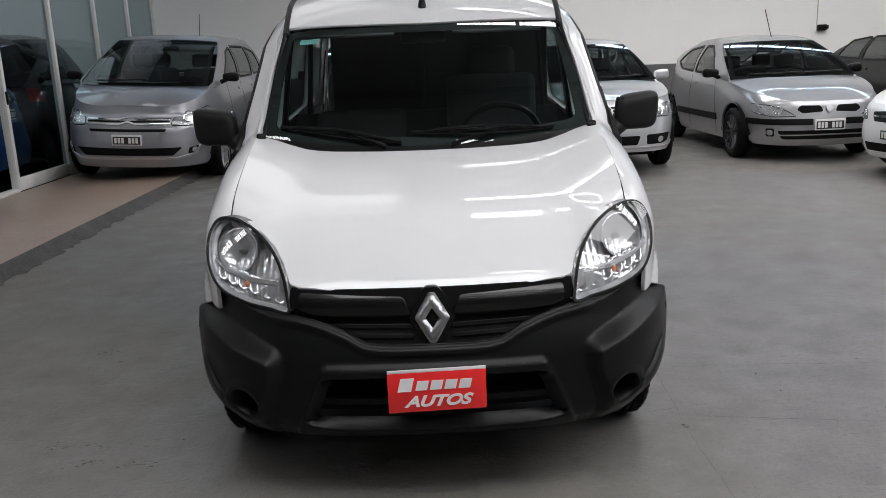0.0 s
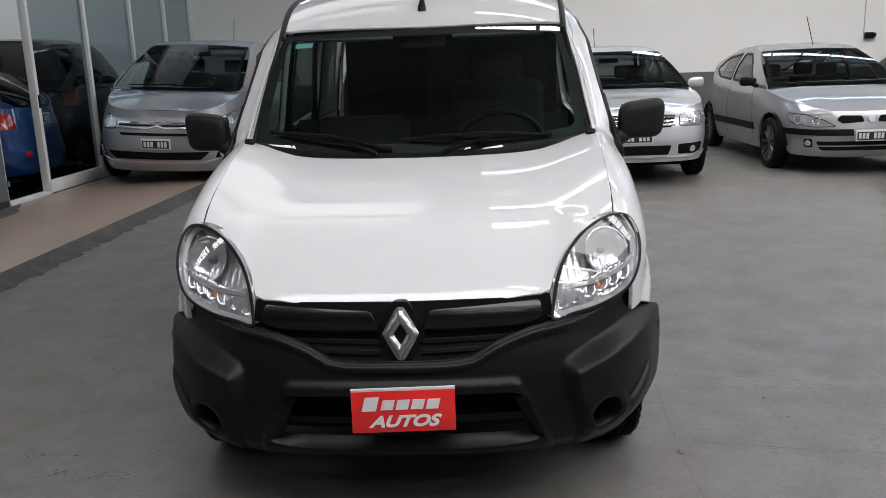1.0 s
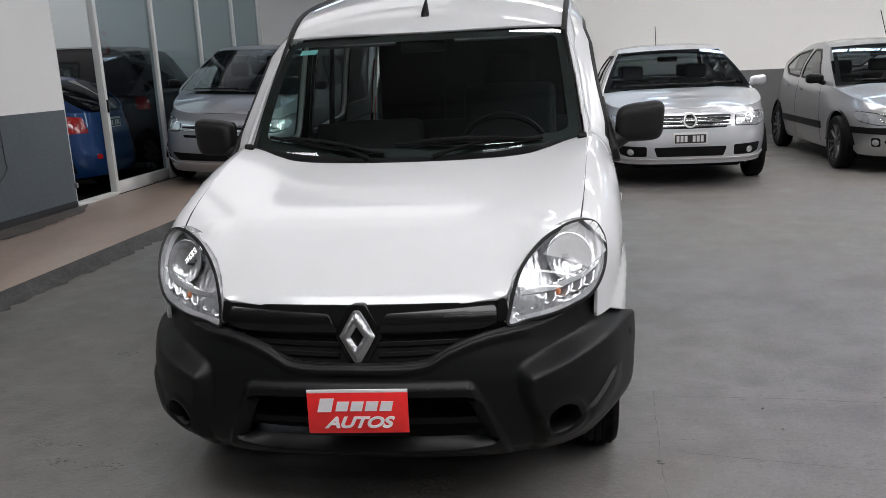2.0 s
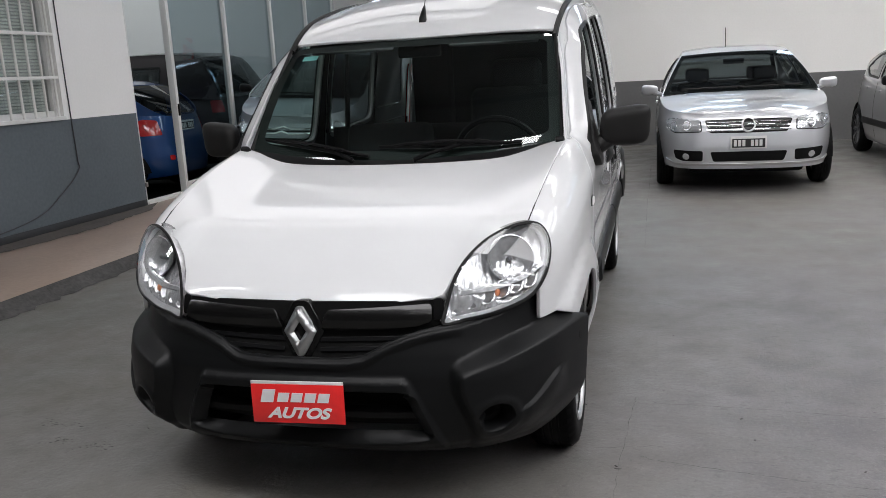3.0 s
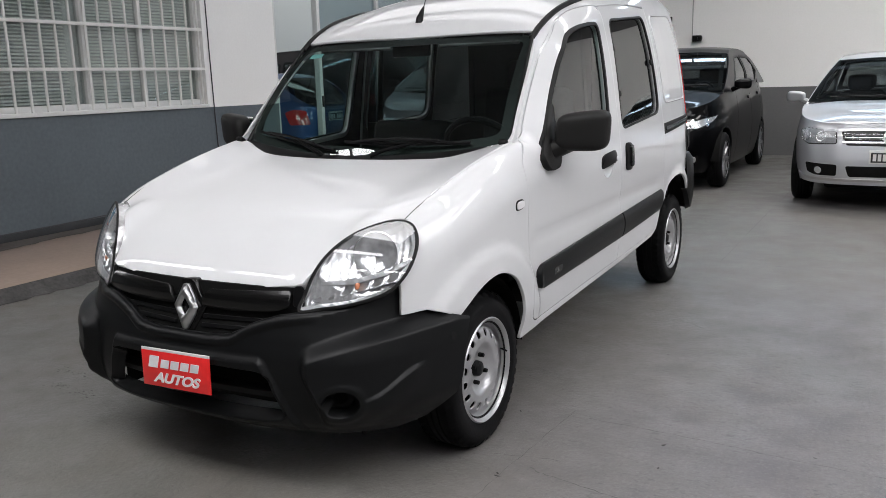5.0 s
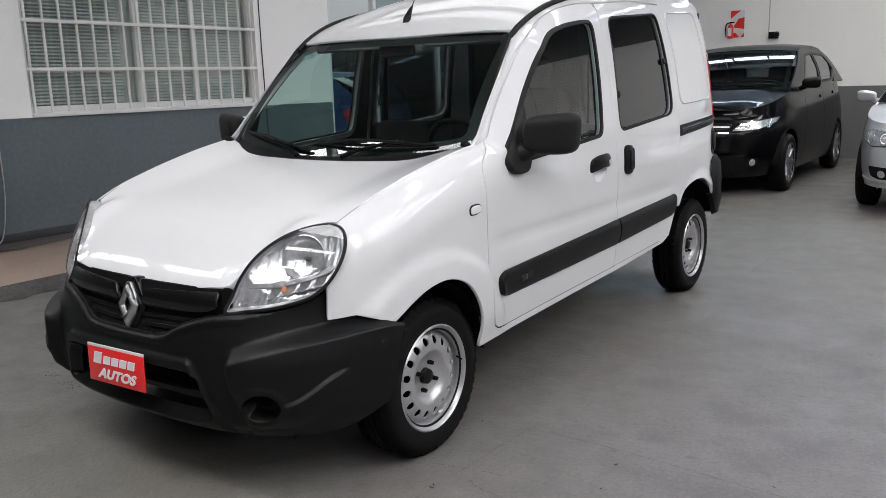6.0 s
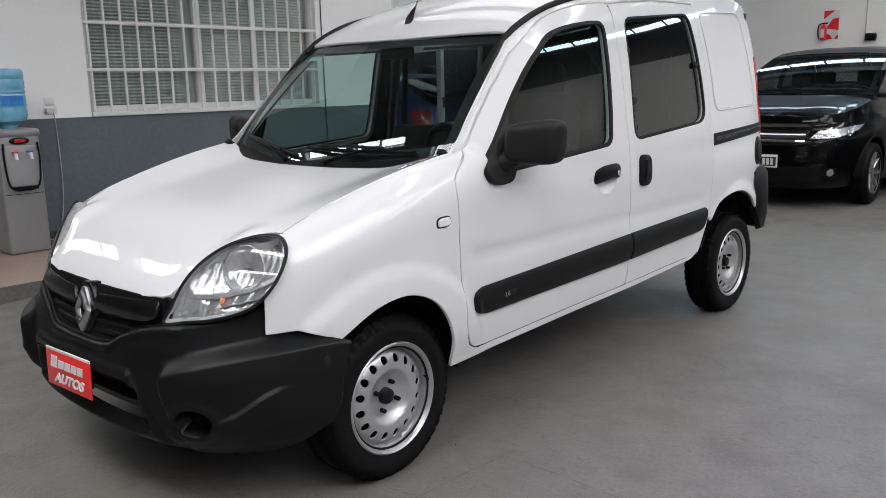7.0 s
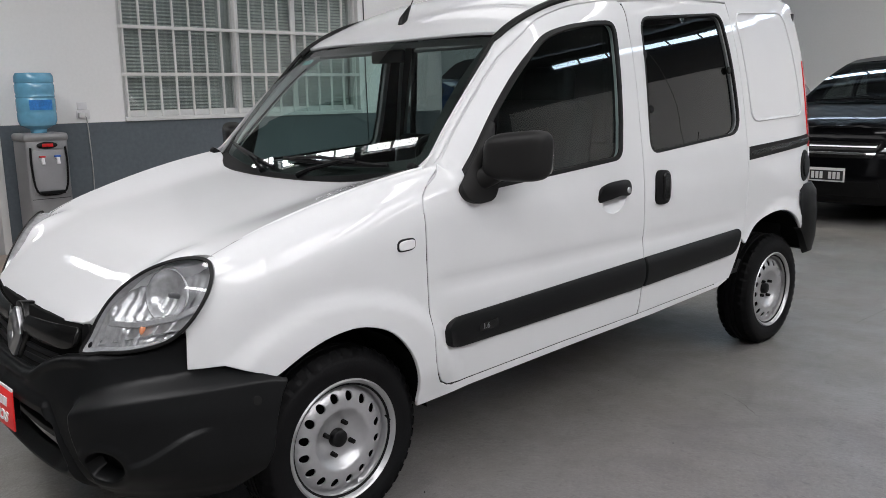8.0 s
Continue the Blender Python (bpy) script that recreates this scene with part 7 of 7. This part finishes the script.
car("dark_people_carrier", "dark red people carrier parked in the next room", pose(-9.05, 8.80, 0.02, 0, 0, -90), metallic("dark_red_paint", (0.010, 0.002, 0.003), 0.3, 0.0, 0.3), 4.1, 1.78, 1.82, [(0.0, 0.82), (0.12, 0.90), (0.4, 0.99), (0.8, 1.08), (1.3, 1.10), (2.8, 1.14), (3.8, 1.17), (4.05, 1.12), (4.1, 1.05)], (0.80, 1.65), (4.0, 3.65), (0.85, 3.35),
    [[(1.42, 1.13), (2.15, 1.15), (2.15, 1.62), (1.85, 1.55)], [(2.23, 1.15), (3.02, 1.17), (3.02, 1.63), (2.23, 1.64)]],
    [([(0.46, 0.68), (0.66, 0.66), (0.86, 0.70), (0.88, 0.79), (0.70, 0.78)], GOOD_LAMP)], tails=[([(0.60, 0.95), (0.80, 0.95), (0.80, 1.12), (0.62, 1.12)], RED_LENS)], seams=(1.45, 2.19), handles=(2.0,), glass_mat=DARK_GLASS, plate_front=False)

# ---- loose things by the wall ----
def water_cooler():
    e = thing("water_cooler", "silver grey water cooler with red and blue taps", "water cooler", pose(-4.19, 0.70, STEP_Z, 0, 0, 90))
    body = material("cooler_grey", (0.26, 0.26, 0.265), 0.35, 0.2, spread=0.05)
    bm = bmesh.new()
    box(bm, -0.155, -0.155, 0.0, 0.155, 0.155, 0.93, bevel=0.02, seg=3)
    part("body", bm, body, e)
    bm = bmesh.new()
    box(bm, -0.165, -0.165, 0.90, 0.165, 0.165, 0.965, bevel=0.025, seg=3)
    part("top_cover", bm, body, e)
    bm = bmesh.new()
    box(bm, -0.12, -0.168, 0.50, 0.12, -0.150, 0.84, bevel=0.01)
    part("tap_recess", bm, material("cooler_recess", (0.30, 0.30, 0.31), 0.4, spread=0.04), e)
    bm = bmesh.new()
    tube(bm, spline([(-0.125, -0.175, 0.86), (-0.13, -0.18, 0.72), (-0.105, -0.18, 0.53), (0.0, -0.18, 0.50), (0.105, -0.18, 0.53), (0.13, -0.18, 0.72), (0.125, -0.175, 0.86)], 4), 0.008, 6)
    part("recess_trim", bm, BLACK_PLASTIC, e)
    bm = bmesh.new()
    bmesh.ops.create_uvsphere(bm, u_segments=18, v_segments=10, radius=0.07, matrix=Matrix.Translation((0, -0.162, 0.875)) @ Matrix.Diagonal((1.1, 0.2, 0.38, 1)))
    part("badge", bm, BLACK_PLASTIC, e)
    boxed("display", (-0.04, -0.18, 0.862, 0.04, -0.174, 0.888), RED_LENS, e, 0.002)
    for x, mat in ((-0.055, RED_LENS), (0.055, material("blue_tap", (0.03, 0.12, 0.5), 0.3, spread=0.05))):
        bm = bmesh.new()
        tube(bm, [(x, -0.165, 0.775), (x, -0.215, 0.775), (x, -0.222, 0.735)], 0.013, 8)
        tap = part("tap", bm, LETTER, e)
        boxed("lever", (x - 0.022, -0.215, 0.785, x + 0.022, -0.185, 0.80), mat, tap, 0.004)
    boxed("drip_tray", (-0.09, -0.205, 0.505, 0.09, -0.165, 0.53), BLACK_PLASTIC, e, 0.004)
    boxed("door_line", (-0.14, -0.157, 0.465, 0.14, -0.1535, 0.469), SEAL, e, 0)
    b = thing("water_bottle", "large clear blue water bottle upside down on the cooler", "bottle", pose(-4.19, 0.70, STEP_Z + 0.955))
    bm = bmesh.new()
    prof = [(0.0, 0.0), (0.05, 0.0), (0.06, 0.03), (0.118, 0.055), (0.133, 0.085), (0.134, 0.13), (0.130, 0.14), (0.134, 0.15), (0.134, 0.215), (0.129, 0.225), (0.134, 0.235), (0.129, 0.250), (0.134, 0.262), (0.134, 0.305), (0.129, 0.315), (0.134, 0.325), (0.132, 0.36), (0.120, 0.378), (0.095, 0.38), (0.085, 0.372), (0.0, 0.37)]
    lathe(bm, [(r * 1.05, z * 1.22) for r, z in prof], 36, Matrix.Rotation(-math.pi / 2, 4, "Y"))
    part("bottle", bm, BLUE_WATER, b)
    bm = bmesh.new()
    a0 = [radians(-35 + 70 * k / 12) for k in range(13)]
    rows = [[bm.verts.new((0.1425 * math.cos(a), 0.1425 * math.sin(a), z)) for z in (0.185, 0.26)] for a in a0]
    for p, q in zip(rows, rows[1:]):
        bm.faces.new((p[0], q[0], q[1], p[1]))
    part("paper_label", bm, material("blue_label", (0.03, 0.22, 0.62), 0.5, spread=0.3, scale=25, fine=60), b, "blue paper label")


water_cooler()


def socket(name, m, label):
    e = thing(name, label, "socket", m)
    boxed("plate", (-0.055, -0.006, -0.035, 0.055, 0.0, 0.04), LETTER, e, 0.003)
    for x in (-0.025, 0.025):
        bm = bmesh.new()
        bmesh.ops.create_cone(bm, cap_ends=True, segments=16, radius1=0.017, radius2=0.016, depth=0.006, matrix=Matrix.Translation((x, -0.008, 0.0)) @ Matrix.Rotation(math.pi / 2, 4, "X"))
        part("outlet", bm, ALUMINIUM, e)
    return e


s = socket("wall_socket", pose(LEFT_X, 1.15, 1.165, 0, 0, 90), "white wall socket with a plug and grey lead")
boxed("plug", (-0.045, -0.045, -0.02, 0.0, -0.006, 0.02), ALUMINIUM, s, 0.005)
boxed("switch", (-0.045, -0.012, 0.045, 0.035, 0.0, 0.105), LETTER, s, 0.004)


def cable(name, pts, r, mat, label):
    bm = bmesh.new()
    tube(bm, spline(pts, 6), r, 6)
    return tagged(part(name, bm, mat, None), label, "cable")


GREY_LEAD = material("grey_lead", (0.42, 0.42, 0.41), 0.5, spread=0.05)
DARK_LEAD = material("dark_lead", (0.05, 0.05, 0.055), 0.5, spread=0.1)
cable("power_lead", [(LEFT_X + 0.03, 1.165, 1.15), (LEFT_X + 0.015, 1.18, 1.0), (LEFT_X + 0.012, 1.185, 0.7), (LEFT_X + 0.014, 1.17, 0.4), (LEFT_X + 0.03, 1.10, 0.12), (LEFT_X + 0.10, 0.95, 0.10)], 0.005, GREY_LEAD, "grey power lead hanging down the wall")
cable("wall_cable", [(LEFT_X + 0.008, 4.10, 2.9), (LEFT_X + 0.008, 4.10, 1.9), (LEFT_X + 0.008, 4.11, 1.12), (LEFT_X + 0.008, 4.12, 0.72), (LEFT_X + 0.008, 4.11, 0.60), (LEFT_X + 0.008, 3.85, 0.42), (LEFT_X + 0.008, 3.45, 0.24), (LEFT_X + 0.01, 2.6, 0.16), (LEFT_X + 0.01, 1.0, 0.15)], 0.006, DARK_LEAD, "dark cable clipped down the wall")
setting("baseboard", (LEFT_X, 0.52, STEP_Z, LEFT_X + 0.012, 5.16, STEP_Z + 0.07), material("base_dark", (0.035, 0.037, 0.04), 0.5, spread=0.2), "dark painted skirting along the side wall", "skirting", 0.003)

# back wall: extinguisher with its board, junction boxes
def extinguisher():
    y = BACK_Y
    e = thing("fire_extinguisher", "red extinguisher with paper label on a red and white board", "extinguisher", pose(-1.60, y, 2.05) @ Matrix.Diagonal((0.82, 0.82, 0.82, 1)))
    bm = bmesh.new()
    box(bm, -0.13, -0.012, -0.25, 0.13, 0.0, 0.25)
    part("board", bm, LETTER, e, smooth=False)
    for q in (((-0.13, 0.10), (0.06, 0.25), (-0.13, 0.25)), ((-0.08, -0.06), (0.13, -0.10), (0.13, 0.12), (0.02, 0.10)), ((-0.13, -0.25), (0.04, -0.25), (-0.02, -0.17), (-0.13, -0.14)), ((0.06, -0.25), (0.13, -0.25), (0.13, -0.17))):
        bm = bmesh.new()
        bm.faces.new([bm.verts.new((x, -0.0145, z)) for x, z in q])
        part("red_field", bm, PLATE_RED, e, smooth=False)
    bm = bmesh.new()
    lathe(bm, [(0.0, -0.27), (0.05, -0.265), (0.055, -0.23), (0.055, -0.06), (0.04, -0.02), (0.02, 0.0), (0.018, 0.02), (0.0, 0.02)], 24, Matrix.Translation((-0.11, -0.075, 0.0)) @ Matrix.Rotation(-math.pi / 2, 4, "Y"))
    part("cylinder", bm, PLATE_RED, e)
    bm = bmesh.new()
    tube(bm, spline([(-0.11, -0.09, 0.03), (-0.18, -0.10, 0.0), (-0.195, -0.10, -0.10), (-0.18, -0.10, -0.24)], 5), 0.011, 8)
    box(bm, -0.13, -0.12, 0.015, -0.04, -0.06, 0.04, bevel=0.006)
    part("hose", bm, BLACK_PLASTIC, e)
    boxed("paper_label", (-0.14, -0.136, -0.22, -0.075, -0.130, -0.07), LETTER, e, 0)


extinguisher()
for x, z in ((6.72, 1.56), (-1.02, 1.85)):
    e = thing("junction_box", "small black box on the back wall with a cable above", "electrical box", pose(x, BACK_Y, z), group="wall boxes")
    boxed("casing", (-0.09, -0.07, -0.05, 0.05, 0.0, 0.05), BLACK_PLASTIC, e, 0.01)
    boxed("knob", (0.0, -0.11, -0.03, 0.07, -0.04, 0.04), BLACK_PLASTIC, e, 0.02)
    bm = bmesh.new()
    tube(bm, [(-0.10, -0.012, -0.06), (-0.10, -0.012, 0.3), (-0.10, -0.012, ROOF_Z - z - 0.1)], 0.008, 6)
    part("cable", bm, GREY_LEAD, e)

# small litter on the floor
rng = random.Random(11)
LEAF = material("dry_litter", (0.035, 0.032, 0.03), 0.8, spread=0.4)
spots = [(0.905, -0.217), (1.823, 0.372), (0.580, 1.478), (1.368, 0.068), (0.754, 0.317), (0.898, -0.20), (-1.497, 0.721), (-0.947, -0.142), (2.45, 1.9), (3.1, 3.0)]
for k in range(18):
    spots.append((rng.uniform(1.0, 4.6), rng.uniform(-1.6, 4.5)))
for x, y in spots:
    bm = bmesh.new()
    a, r = rng.uniform(0, 6.28), rng.uniform(0.004, 0.013)
    q = [bm.verts.new((r * s * math.cos(t) , r * 0.35 * math.sin(t), 0.002 + 0.004 * abs(math.cos(t)) * rng.random())) for t, s in ((2 * math.pi * i / 7, rng.uniform(0.6, 1.2)) for i in range(7))]
    bm.faces.new(q)
    ob = part("litter_speck", bm, LEAF, None, smooth=False)
    ob.matrix_basis = pose(x, y, 0.001, 0, 0, math.degrees(a))
    tagged(ob, "small dark scrap of litter on the concrete floor", "litter", "floor litter")
